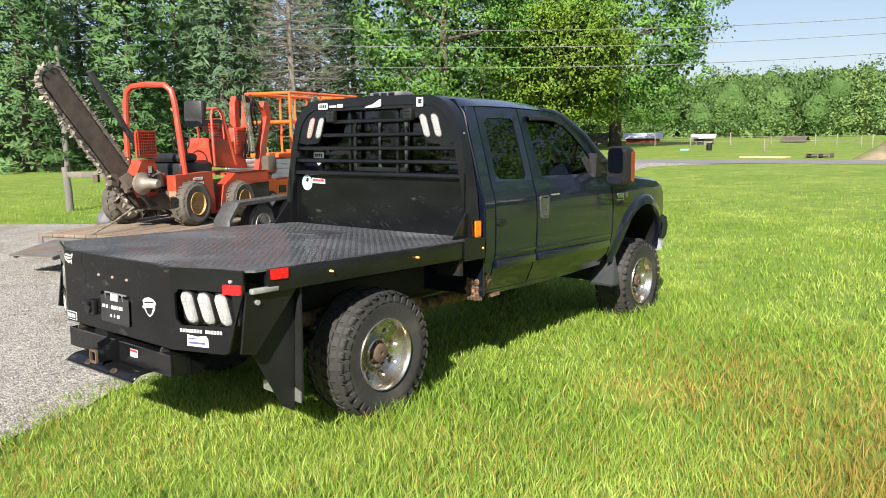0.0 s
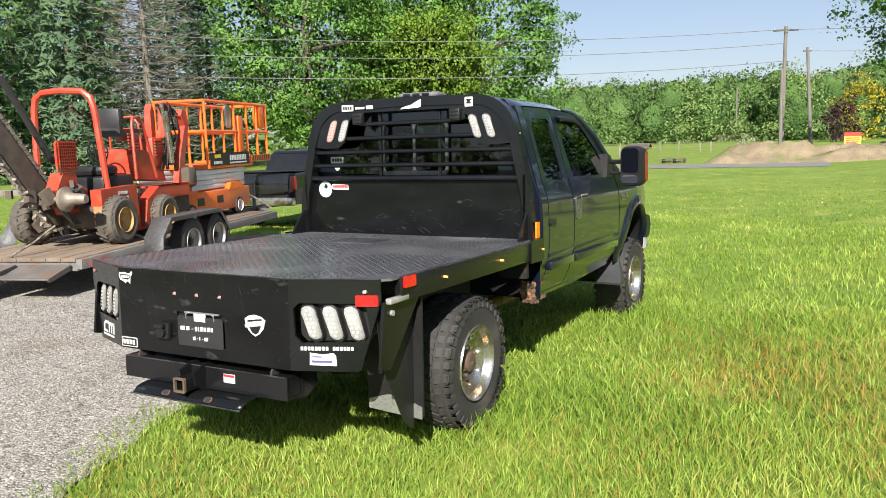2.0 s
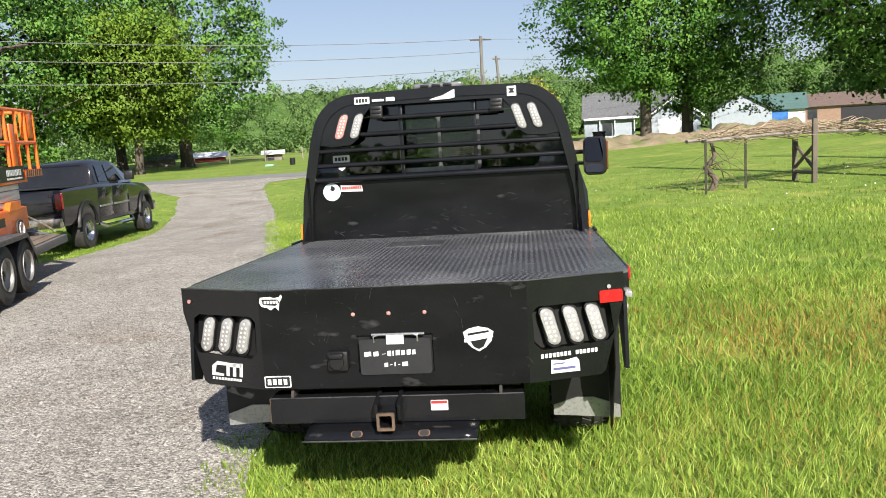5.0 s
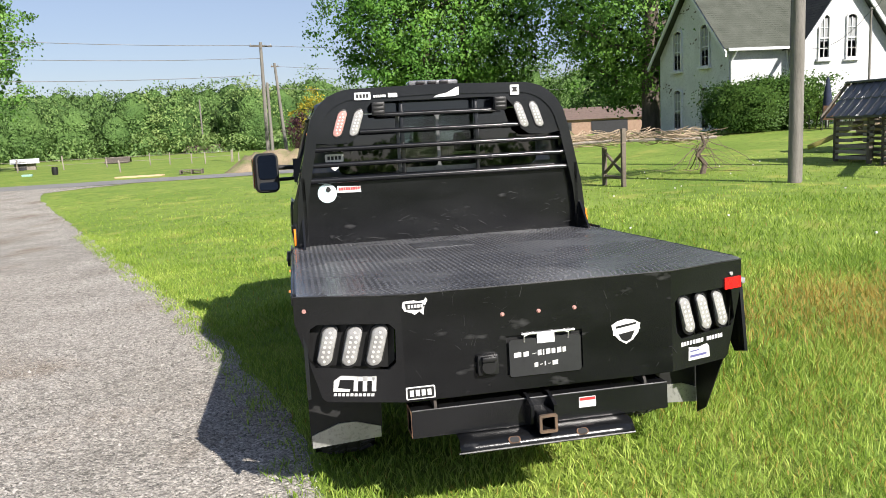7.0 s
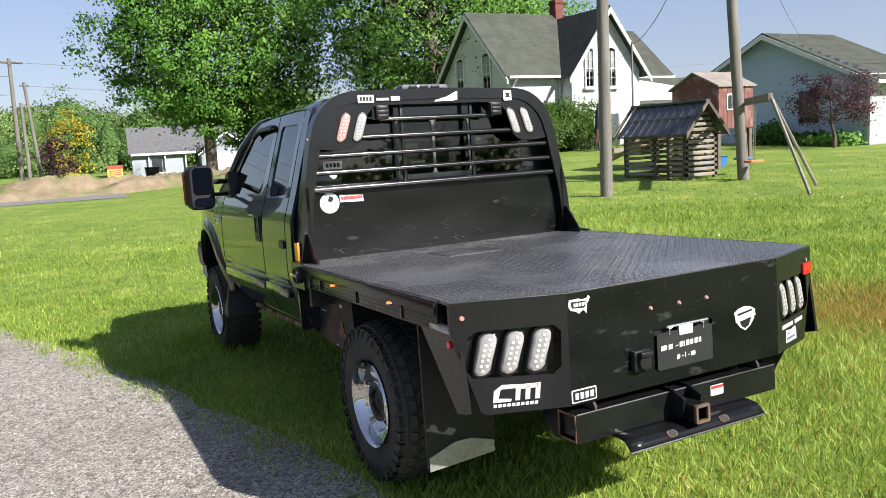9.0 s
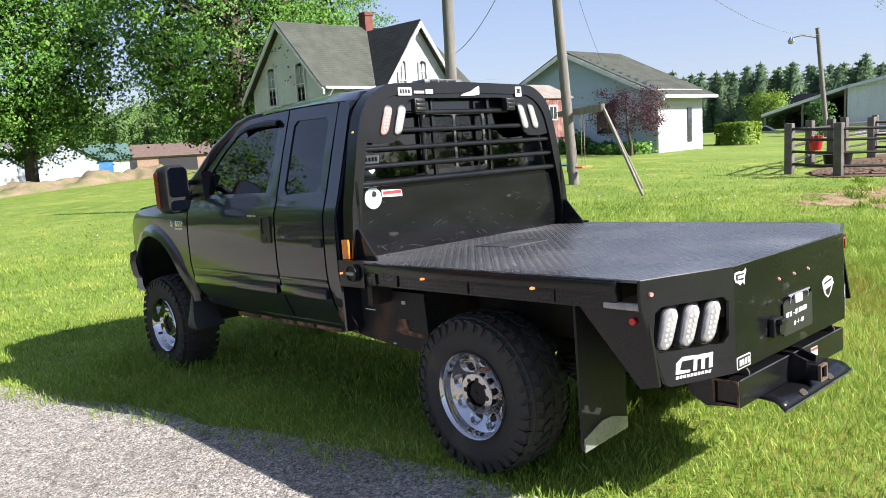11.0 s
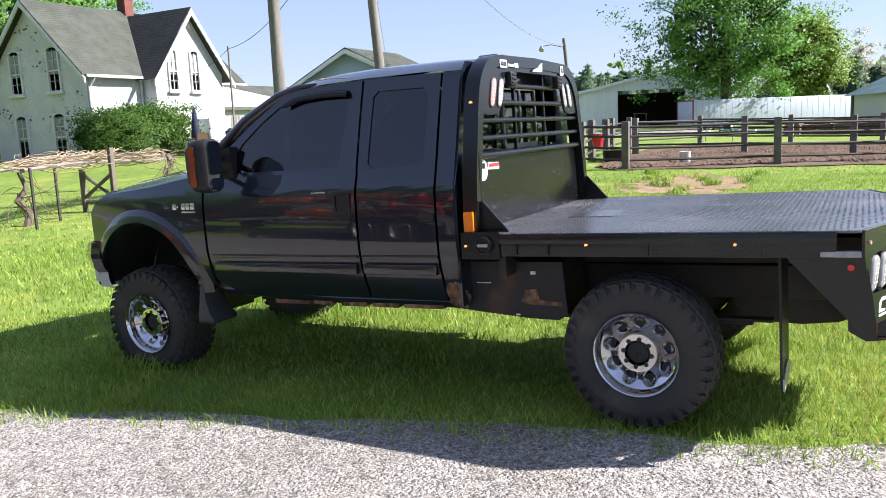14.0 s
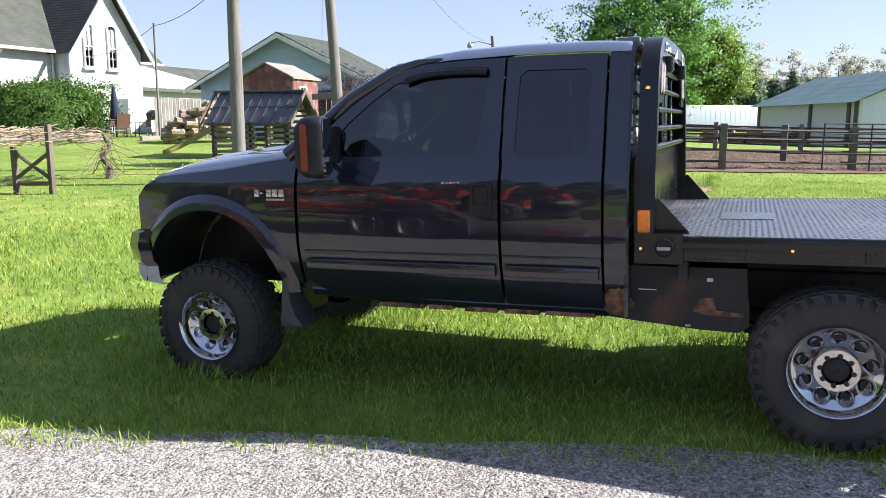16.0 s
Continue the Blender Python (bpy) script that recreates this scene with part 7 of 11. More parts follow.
for cy in (36.2, 33.3):
    sash(farm, face_neg_x(20.2, cy, 4.15), 0.95, 1.98)
    sash(farm, face_neg_x(20.2, cy, 1.0), 0.95, 2.0)
for cx in (24.6, 26.1):
    sash(farm, face_neg_y(cx, 30.2, 4.1), 0.62, 1.95)
sash(farm, face_neg_y(26.4, 30.2, 1.0), 0.7, 1.7, arched=False)
# bare patches where paint has flaked
rnd = random.Random(11)
b = bmx()
for cx_, cz_, n_ in ((35.5, 7.2, 9), (34.3, 7.0, 5), (34.6, 5.3, 6), (37.4, 3.3, 14), (31.8, 4.0, 5), (36.8, 2.9, 8), (34.9, 2.9, 4)):
    for k in range(n_):
        y0, z0 = cx_ + rnd.gauss(0, 0.35), cz_ + rnd.gauss(0, 0.16)
        r = rnd.uniform(0.03, 0.10)
        b.faces.new([b.verts.new((20.196, y0 + r * 1.3 * math.cos(a) * rnd.uniform(0.6, 1), z0 + r * 0.7 * math.sin(a) * rnd.uniform(0.6, 1))) for a in [2 * math.pi * i / 7 for i in range(7)]])
tagged(part("flaked_paint", b, M_DARKWOOD, farm), "dark bricks where the paint has flaked", kind="stuff")
# low rear additions
b = bmx()
prism(b, [(28.1, HB), (36.5, HB), (36.5, 3.2), (28.1, 3.2)], "y", 31.0, 31.3)
prism(b, [(31.3, HB), (36.0, HB), (36.0, 3.2), (31.3, 3.2)], "x", 28.15, 28.4)
prism(b, [(28.15, 3.2), (36.5, 3.2), (36.5, 3.5), (28.15, 4.6)], "y", 31.05, 31.25)
part("back_wing", b, M_SIDING_W, farm)
slope_roof("roof", (27.9, 30.6, 3.15), (40.5, 30.6, 3.15), (40.5, 34.5, 4.9), (27.9, 34.5, 4.9), M_SHINGLE, farm)
slope_roof("roof", (27.6, 35.3, 5.1), (35.7, 35.3, 5.1), (36.0, 39.5, 8.55), (27.6, 39.5, 8.55), M_SHINGLE, farm)
b = bmx()
box(b, 28.2, 35.3, 35.7, 43.0, HB, 5.15)
prism(b, [(35.7, 5.15), (43.0, 5.15), (39.5, 8.2)], "x", 35.1, 35.3)
part("wall", b, M_WHITEBRICK, farm)
b = bmx()
box(b, 28.0, 35.7, 35.22, 35.32, 4.94, 5.10, 0.01)
part("fascia", b, M_TRIM, farm)
slope_roof("roof", (27.6, 43.7, 5.1), (36.0, 43.7, 5.1), (36.0, 39.5, 8.55), (27.6, 39.5, 8.55), M_SHINGLE, farm)
sash(farm, face_neg_y(34.6, 31.0, 1.9), 1.6, 0.95, panes=(3, 2), arched=False)

gar = thing("garage_house", "pale blue sided house with a broad gable and grey shingle roof", "house")
b = bmx()
prism(b, [(16.7, 0.4), (26.5, 0.4), (26.5, 3.42), (21.6, 5.60), (16.7, 3.42)], "x", 28.1, 28.35)
part("wall", b, M_SIDING, gar)
# lap siding courses on the gable
for k in range(26):
    z = 0.62 + 0.19 * k
    y0, y1 = 16.7, 26.5
    if z > 3.42:
        y0 += (z - 3.42) * 4.9 / 2.18
        y1 -= (z - 3.42) * 4.9 / 2.18
    if y1 - y0 < 0.6:
        continue
    b = bmx()
    sheet(b, [[(28.075, yy_, z), (28.098, yy_, z + 0.185)] for yy_ in (y0, y1)])
    box(b, 28.075, 28.1, y0, y1, z - 0.004, z)
    part("siding_board", b, M_SIDING, gar, smooth=0)
b = bmx()
prism(b, [(28.35, 0.4), (32.05, 0.4), (32.05, 3.35), (28.35, 3.35)], "y", 16.7, 16.9)
part("wall", b, M_SIDING_W, gar)
for k in range(15):
    z = 0.62 + 0.19 * k
    b = bmx()
    sheet(b, [[(xx, 16.672, z), (xx, 16.698, z + 0.185)] for xx in (28.1, 32.05)])
    part("siding_board", b, M_SIDING_W, gar, smooth=0)
slope_roof("roof", (27.6, 16.1, 3.14), (32.5, 16.1, 3.14), (32.5, 21.6, 5.72), (27.6, 21.6, 5.72), M_SHINGLE, gar)
slope_roof("roof", (27.6, 27.1, 3.14), (32.5, 27.1, 3.14), (32.5, 21.6, 5.72), (27.6, 21.6, 5.72), M_SHINGLE, gar)
b = bmx()
for a, c in (((16.05, 3.06), (21.6, 5.66)), ((27.15, 3.06), (21.6, 5.66))):
    prism(b, [a, c, (c[0], c[1] - 0.22), (a[0], a[1] - 0.18)], "x", 27.55, 27.62)
box(b, 27.6, 32.4, 16.02, 16.12, 3.02, 3.16, 0.01)
box(b, 28.06, 28.14, 16.66, 16.76, 0.4, 3.3)
part("white_trim", b, M_TRIM, gar)
b = bmx()
box(b, 28.04, 28.10, 19.0, 20.0, 1.6, 3.0, 0.01)
part("window", b, M_PANE, gar)
b = bmx()
box(b, 30.6, 31.0, 16.64, 16.72, 1.0, 2.6, 0.01)
part("window", b, M_PANE, gar)

# new grey ranch house beyond the trees
M_ROOF_LIGHT = mat("light_grey_shingles", (0.15, 0.152, 0.155), (0.11, 0.112, 0.115), scale=4, rough=0.95, bump=0.3)
ranch = thing("ranch_house", "new grey single-storey ranch house with white garage door", "house", pose(6.8, 78.5, -0.85, 0, 0, -6) @ Matrix.Diagonal((0.84, 1.12, 1.18, 1)))
b = bmx()
box(b, 0, 6.0, 0, 8, 0, 2.5)
part("wall", b, M_GREYSIDE, ranch)
b = bmx()
prism(b, [(0, 2.5), (8.0, 2.5), (4.0, 4.6)], "x", 0.0, 0.12)
part("gable", b, M_GREYSIDE, ranch)
slope_roof("roof", (-0.3, -0.4, 2.42), (13.0, -0.4, 2.42), (13.0, 4.0, 4.75), (-0.3, 4.0, 4.75), M_ROOF_LIGHT, ranch)
slope_roof("roof", (-0.3, 8.4, 2.42), (13.0, 8.4, 2.42), (13.0, 4.0, 4.75), (-0.3, 4.0, 4.75), M_ROOF_LIGHT, ranch)
b = bmx()
box(b, -0.05, 13.0, -0.45, -0.3, 2.3, 2.5)
for x in (1.8, 3.6, 5.9):
    box(b, x, x + 0.14, -0.3, -0.15, 0, 2.4)
for k in range(12):
    box(b, 1.9 + 0.14 * k, 1.95 + 0.14 * k, -0.28, -0.22, 0.1, 0.8)
box(b, 1.8, 3.7, -0.3, -0.2, 0.8, 0.88)
part("porch", b, M_TRIM, ranch, "white porch posts and railing")
b = bmx()
box(b, 2.2, 3.3, -0.06, 0.04, 0.9, 2.0)
part("window", b, M_PANE, ranch)
b = bmx()
box(b, -0.05, 0.05, 1.5, 2.1, 1.2, 2.0)
part("window", b, M_TRIM, ranch)
b = bmx()
prism(b, [(7.6, 0), (13.4, 0), (13.4, 2.4), (10.5, 3.9), (7.6, 2.4)], "y", -2.0, 4.0)
part("garage_wing", b, M_GREYSIDE, ranch)
b = bmx()
box(b, 8.6, 12.4, -2.06, -1.98, 0.05, 2.1, 0.02)
for a, c in (((7.2, 2.25), (10.5, 4.0)), ((13.8, 2.25), (10.5, 4.0))):
    prism(b, [a, c, (c[0], c[1] - 0.2), (a[0], a[1] - 0.2)], "y", -2.5, -2.42)
part("garage_door", b, M_TRIM, ranch)
slope_roof("roof", (7.2, -2.45, 2.35), (7.2, 4, 2.35), (10.5, 4, 4.1), (10.5, -2.45, 4.1), M_ROOF_LIGHT, ranch)
slope_roof("roof", (13.8, -2.45, 2.35), (13.8, 4, 2.35), (10.5, 4, 4.1), (10.5, -2.45, 4.1), M_ROOF_LIGHT, ranch)

# far brick ranch and small outbuildings across the road
M_TANBRICK = mat("tan_brick", (0.33, 0.22, 0.16), (0.28, 0.18, 0.13), rough=0.9, bump=0.2)
M_BROWNROOF = mat("brown_shingles", (0.16, 0.11, 0.085), (0.12, 0.085, 0.07), rough=0.95)


def shed(name, label, x, y, z, yaw, w, d, hgt, rise_, wall_m, roof_m, openings=()):
    s = thing(name, label, "shed" if "shed" in name else "building", pose(x, y, z, 0, 0, yaw))
    q = bmx()
    prism(q, [(0, 0), (d, 0), (d, hgt), (d / 2, hgt + rise_), (0, hgt)], "x", 0, w)
    wl = part("wall", q, wall_m, s)
    slope_roof("roof", (-0.3, -0.35, hgt - 0.1), (w + 0.3, -0.35, hgt - 0.1), (w + 0.3, d / 2, hgt + rise_ + 0.08), (-0.3, d / 2, hgt + rise_ + 0.08), roof_m, s, row=0.6)
    slope_roof("roof", (-0.3, d + 0.35, hgt - 0.1), (w + 0.3, d + 0.35, hgt - 0.1), (w + 0.3, d / 2, hgt + rise_ + 0.08), (-0.3, d / 2, hgt + rise_ + 0.08), roof_m, s, row=0.6)
    for x0, x1, z0, z1, mm in openings:
        q = bmx()
        box(q, x0, x1, -0.06, 0.02, z0, z1)
        part("door" if z0 < 0.1 else "window", q, mm, s)
    return s


M_BLUE = mat("blue_door_paint", (0.05, 0.2, 0.55), rough=0.5)
shed("brick_house", "low tan brick house with brown roof and a wide door", 31.8, 93.0, -0.4, -20, 14, 8, 2.4, 1.4, M_TANBRICK, M_BROWNROOF, ((2, 3, 0.9, 2.0, M_PANE), (5.5, 10, 0.05, 2.1, M_DARKIN)))
shed("grey_shed", "small grey gabled shed", 21.5, 88.0, -0.3, -100, 5, 6, 2.2, 1.8, M_GREYSIDE, M_SHINGLE_D)
shed("green_roof_shed", "white shed with green roof and blue door", 24.4, 86.0, -0.3, -15, 6.5, 6, 2.2, 1.6, M_SIDING_W, M_GREENROOF, ((1.0, 2.2, 0.9, 1.9, M_PANE), (3.2, 4.8, 0.05, 2.0, M_BLUE)))
shed("red_shed", "long low red shed with pale roof beyond the road", -34.6, 75.6, -0.3, 25, 3.6, 3, 0.85, 0.4, mat("barn_red", (0.42, 0.03, 0.03), rough=0.7), M_SIDING_W)
shed("grey_field_shed", "weathered grey field shed", -35.3, 66.3, -0.05, 28, 3.0, 3, 0.8, 0.35, M_OLDWOOD, M_SHINGLE)
shed("animal_shed", "small white lean-to shed in the far field", -23.6, 66.9, -0.2, 15, 1.6, 1.4, 0.85, 0.2, M_OLDWOOD, M_SIDING_W, ((0.3, 0.9, 0.05, 0.7, M_DARKIN),))
shed("low_shed", "low grey shed among the fences", -17.7, 73.8, -0.35, 5, 1.6, 2.0, 0.5, 0.35, M_OLDWOOD, M_DARKWOOD)
shed("far_shed", "far shed with red-brown roof at the wood's edge", -15.1, 109.8, -0.5, -10, 4.0, 4, 0.95, 0.55, M_SIDING_W, M_BROWNROOF, ((0.5, 1.5, 0.05, 0.8, M_DARKIN),))

# big machine barn
barn = thing("machine_barn", "large white steel machine barn with open dark bays", "barn", heading(78.0, 34.7, -0.15, -6.5, 22.0) @ pose(0, 0, 0, 0, 0, 180))
# local frame: y runs along the front from its far end, x is depth
for y0, y1, zt0, zt1 in ((7.8, 12.0, 5.0, 5.0), (19.1, 23.1, 5.0, 5.0)):
    b = bmx()
    prism(b, [(y0, 0), (y1, 0), (y1, zt1), (y0, zt0)], "x", -0.1, 0.1)
    part("wall", b, M_BARNW, barn)
b = bmx()
prism(b, [(7.8, 4.95), (23.1, 4.95), (23.1, 5.05), (15.4, 6.5), (7.8, 5.05)], "x", -0.15, 0.1)
part("gable", b, M_BARNW, barn)
b = bmx()
box(b, -16, -15.8, 0, 23.1, 0, 5.0)
part("back_wall", b, M_BARNW, barn)
b = bmx()
box(b, -16, -0.1, 22.9, 23.1, 0, 5.0)
part("end_wall", b, M_BARNW, barn)
for lo, hi in (((7.6, 5.05), (15.4, 6.65)), ((23.5, 5.0), (15.4, 6.65)), ((-0.2, 2.75), (7.9, 5.15))):
    b = bmx()
    prism(b, [lo, hi, (hi[0], hi[1] - 0.3), (lo[0], lo[1] - 0.3)], "x", -16, 0.5)
    part("roof", b, M_BARNW, barn)
# added sheet before the back wall, the bays' shade put into its dark colour
b = bmx()
box(b, -15.0, -14.8, 0.2, 22.9, 0, 5.0)
part("inside_wall", b, M_DARKIN, barn)
for y0 in (0.0, 3.6, 7.5):
    b = bmx()
    box(b, -0.1, 0.1, y0, y0 + 0.2, 0, 2.5 + y0 * 0.3)
    part("post", b, M_OLDWOOD, barn)
wf = thing("window_frame_stack", "white divided window frame leaning under the lean-to", "window frame", pose(71.6, 29.4, -0.1, 0, 0, 16))
b = bmx()
for z0 in (0.25, 0.95):
    box(b, -0.04, 0.02, -0.85, 0.85, z0, z0 + 0.09)
for k in range(6):
    box(b, -0.03, 0.03, -0.85 + 0.322 * k, -0.76 + 0.322 * k, 0.0, 1.0)
part("frame", b, M_TRIM, wf)
trac = thing("parked_tractor", "old tractor in the shade of the barn bay", "tractor", heading(82.6, 21.0, -0.15, 1, 0.3))
for sx in (-1, 1):
    wheel(trac, sx, sx * 0.95, 0, 0.7, 0.7, 0.35, 0.35, M_GREYRIM, tread=False)
    wheel(trac, sx, sx * 0.8, 2.0, 0.42, 0.42, 0.25, 0.2, M_GREYRIM, tread=False)
b = bmx()
box(b, -0.35, 0.35, 0.3, 2.6, 0.7, 1.5, 0.08)
box(b, -0.5, 0.5, -0.5, 0.4, 0.9, 1.2, 0.05)
part("body", b, mat("dull_red_tractor_paint", (0.25, 0.03, 0.03), rough=0.6), trac)
b = bmx()
for sx in (-0.6, 0.6):
    for v in (-0.5, 0.5):
        tube(b, [(sx, v, 1.0), (sx, v, 2.4)], 0.03)
box(b, -0.75, 0.75, -0.7, 0.7, 2.4, 2.46, 0.02)
part("canopy", b, M_TRSTEEL, trac)

vt = thing("box_trailer", "long white semi box trailer parked by the barns", "trailer", heading(65.8, 12.2, -0.1, 12.2, -12.7))
b = bmx()
box(b, -2.5, 0, 0, 17.4, 0.95, 3.15, 0.03)
part("box", b, mat("white_trailer_skin", (0.46, 0.51, 0.58), (0.41, 0.46, 0.53), scale=0.6, rough=0.35), vt)
b = bmx()
box(b, -0.10, 0.02, -0.03, 0.06, 0.95, 3.17)
box(b, -2.52, -2.40, -0.03, 0.06, 0.95, 3.17)
box(b, -2.40, -0.10, -0.03, 0.06, 3.07, 3.17)
part("rear_frame", b, mat("rusty_red_frame", (0.28, 0.06, 0.05), rough=0.7), vt)
for v in (1.2, 2.5):
    wheel(vt, 1, 0.0, v, 0.5, 0.5, 0.28, 0.28, M_GREYRIM, tread=False)
b = bmx()
for x in (-0.4, -2.1):
    box(b, x, x + 0.12, 14.0, 14.12, 0, 0.95)
part("landing_leg", b, M_TRSTEEL, vt)
b = bmx()
for k in range(29):
    box(b, -0.004, 0.006, 0.3 + 0.6 * k, 0.32 + 0.6 * k, 1.05, 3.08)
part("side_ribs", b, M_STEEL, vt)
b = bmx()
box(b, -0.03, 0.02, 0.1, 17.4, 0.93, 1.06)
part("bottom_rail", b, M_TRSTEEL, vt)
sil = thing("hoop_barn", "black hoop barn with a pale curved rim behind the trailer", "barn", pose(95.0, 6.7, -0.1, 0, 0, 0))
hoop = [(-4.2, 0.0)] + [(4.2 * math.cos(math.pi * (1 - k / 24)), 2.4 + 4.2 * math.sin(math.pi * k / 24)) for k in range(25)] + [(4.2, 0.0)]
b = bmx()
prism(b, hoop, "x", 0.0, 12.0)
part("cover", b, mat("black_tarpaulin", (0.02, 0.02, 0.022), (0.035, 0.035, 0.036), scale=1.5, rough=0.5, bump=0.2, bscale=8), sil)
b = bmx()
tube(b, [(-0.05, y, z) for y, z in hoop], 0.10, 6)
part("rim", b, M_SIDING_W, sil, "pale edge tube")
ring_ = thing("hay_ring", "green steel hay feeder ring in the yard", "feeder", pose(54.5, 7.4, 0.1))
b = bmx()
for z in (0.05, 0.5, 1.0):
    tube(b, [(0.85 * math.cos(2 * math.pi * k / 20), 0.85 * math.sin(2 * math.pi * k / 20), z) for k in range(20)], 0.04, 6, closed=True)
for k in range(10):
    cyl(b, (0.85 * math.cos(0.628 * k), 0.85 * math.sin(0.628 * k), 0.0), (0.85 * math.cos(0.628 * k), 0.85 * math.sin(0.628 * k), 1.0), 0.03, n=6)
part("ring_frame", b, mat("green_feeder_paint", (0.05, 0.16, 0.13), rough=0.6), ring_)
rnd = random.Random(31)
M_BALE = mat("red_brown_boards", (0.16, 0.085, 0.062), (0.11, 0.06, 0.046), scale=3, rough=0.9, bump=0.4, bscale=15, obj_var=0.25)
for k in range(7):
    st_ = thing("board_stack", "stack of red-brown boards before the white trailer", "boards", pose(52.5 + rnd.uniform(-0.6, 0.8), 3.2 - 0.95 * k, ground_z(52, 1) , 0, 0, rnd.uniform(-14, 14)), group="board stacks")
    for j in range(4 if k % 3 else 6):
        b = bmx()
        box(b, -0.5, 0.5, -0.46 + rnd.uniform(-0.06, 0.06), 0.46 + rnd.uniform(-0.06, 0.06), 0.17 * j, 0.17 * j + 0.15, 0.01)
        part("board", b, M_BALE, st_)
for k, (x, y, w) in enumerate(((54.0, 6.6, 0.9), (54.6, 5.2, 1.2), (53.8, 4.3, 0.7))):
    tr_ = thing("white_trough", "low white plastic trough on the yard grass", "trough", pose(x, y, ground_z(x, y), 0, 0, 80 + 9 * k), group="white troughs")
    b = bmx()
    rows = [[(-w * f, -0.3 * f, z), (w * f, -0.3 * f, z), (w * f, 0.3 * f, z), (-w * f, 0.3 * f, z), (-w * f, -0.3 * f, z)] for f, z in ((0.85, 0.0), (1.0, 0.32), (0.95, 0.32), (0.8, 0.05))]
    sheet(b, rows)
    part("trough_shell", b, M_SIDING_W, tr_)
car = thing("white_car", "white car parked behind the clipped hedge", "car", heading(62.0, 28.4, 0.0, -0.45, 1.0))
b = bmx()
prism(b, [(-2.2, 0.3), (2.2, 0.3), (2.25, 0.7), (1.5, 0.92), (0.8, 1.0), (0.2, 1.42), (-1.2, 1.46), (-2.0, 1.0), (-2.25, 0.75)], "x", -0.85, 0.85)
part("body", b, M_SIDING_W, car)
b = bmx()
prism(b, [(0.65, 1.02), (0.18, 1.36), (-1.1, 1.39), (-1.7, 1.02)], "x", -0.86, 0.86)
part("window_glass", b, M_PANE, car)
for sx in (-1, 1):
    for v in (-1.35, 1.35):
        wheel(car, sx, sx * 0.86, v, 0.32, 0.32, 0.2, 0.2, M_GREYRIM, tread=False)

gb = thing("green_roof_barn", "long white barn with dull green roof and dark posts", "barn", heading(49.8, -5.6, -0.1, 15.3, 5.6))
# local y runs along the long wall from the near corner, x to the right is depth
b = bmx()
box(b, 0, 0.2, 0, 16.3, 0, 3.0)
part("wall", b, mat("cream_barn_steel", (0.62, 0.62, 0.58), (0.55, 0.55, 0.52), rough=0.6, stretch=(8, 8, 0.4)), gb)
b = bmx()
prism(b, [(0.2, 0), (9, 0), (9, 3.0), (4.5, 4.9), (0.2, 3.0)], "y", 0, 0.2)
part("end_wall", b, M_BARNW, gb)
slope_roof("roof", (-0.6, -0.5, 2.8), (-0.6, 16.8, 2.8), (4.5, 16.8, 5.05), (4.5, -0.5, 5.05), M_GREENROOF, gb, row=0.9)
slope_roof("roof", (9.6, -0.5, 2.8), (9.6, 16.8, 2.8), (4.5, 16.8, 5.05), (4.5, -0.5, 5.05), M_GREENROOF, gb, row=0.9)
for y0 in (0.05, 1.0, 6.5, 16.0):
    b = bmx()
    box(b, -0.12, 0.0, y0, y0 + 0.35, 0, 2.95)
    part("post", b, M_DARKWOOD, gb)
b = bmx()
box(b, 2.3, 3.3, -0.06, 0.0, 1.4, 2.2)
part("window", b, M_PANE, gb)
b = bmx()
box(b, 2.2, 3.4, -0.05, -0.01, 1.3, 2.3)
part("window_trim", b, M_TRIM, gb)


# ---- poles and wires ----
def pole(name, label, x, y, top, r0, r1, lean=(0, 0), arms=(), base=None):
    z0 = ground_z(x, y) if base is None else base
    p = thing(name, label, "utility pole", pose(x, y, z0), group="utility poles")
    q = bmx()
    hgt = top - z0
    tube(q, [(lean[0] * t, lean[1] * t, -0.2 + (hgt + 0.2) * t) for t in frange(0, 1, 6)], [r0 + (r1 - r0) * t for t in frange(0, 1, 6)], 12)
    part("shaft", q, M_POLE, p)
    for z, w, yaw in arms:
        q = bmx()
        box(q, -w / 2, w / 2, -0.06, 0.06, z - z0 - 0.06, z - z0 + 0.06, 0.01, Matrix.Translation((lean[0], lean[1], 0)) @ pose(0, 0, 0, 0, 0, yaw))
        part("cross_arm", q, M_DARKWOOD, p)
        q = bmx()
        for i in (-0.45, 0.0, 0.45):
            o = pose(0, 0, 0, 0, 0, yaw) @ Vector((i * w, 0, z - z0 + 0.06))
            cyl(q, o + Vector((lean[0], lean[1], 0)), o + Vector((lean[0], lean[1], 0.14)), 0.03, 0.02, n=8)
        part("insulator", q, M_STEEL, p)
    return p


M_CABLE = mat("weathered_cable", (0.20, 0.20, 0.20), (0.14, 0.14, 0.14), rough=0.6)


def wire(name, a, c, sag, r=0.012, n=24):
    a, c = Vector(a), Vector(c)
    q = bmx()
    tube(q, [a.lerp(c, t) - Vector((0, 0, sag * 4 * t * (1 - t))) for t in frange(0, 1, n)], r, 5)
    return tagged(part(name, q, M_CABLE, None), "thin grey overhead cable", "cable", group="overhead cables")


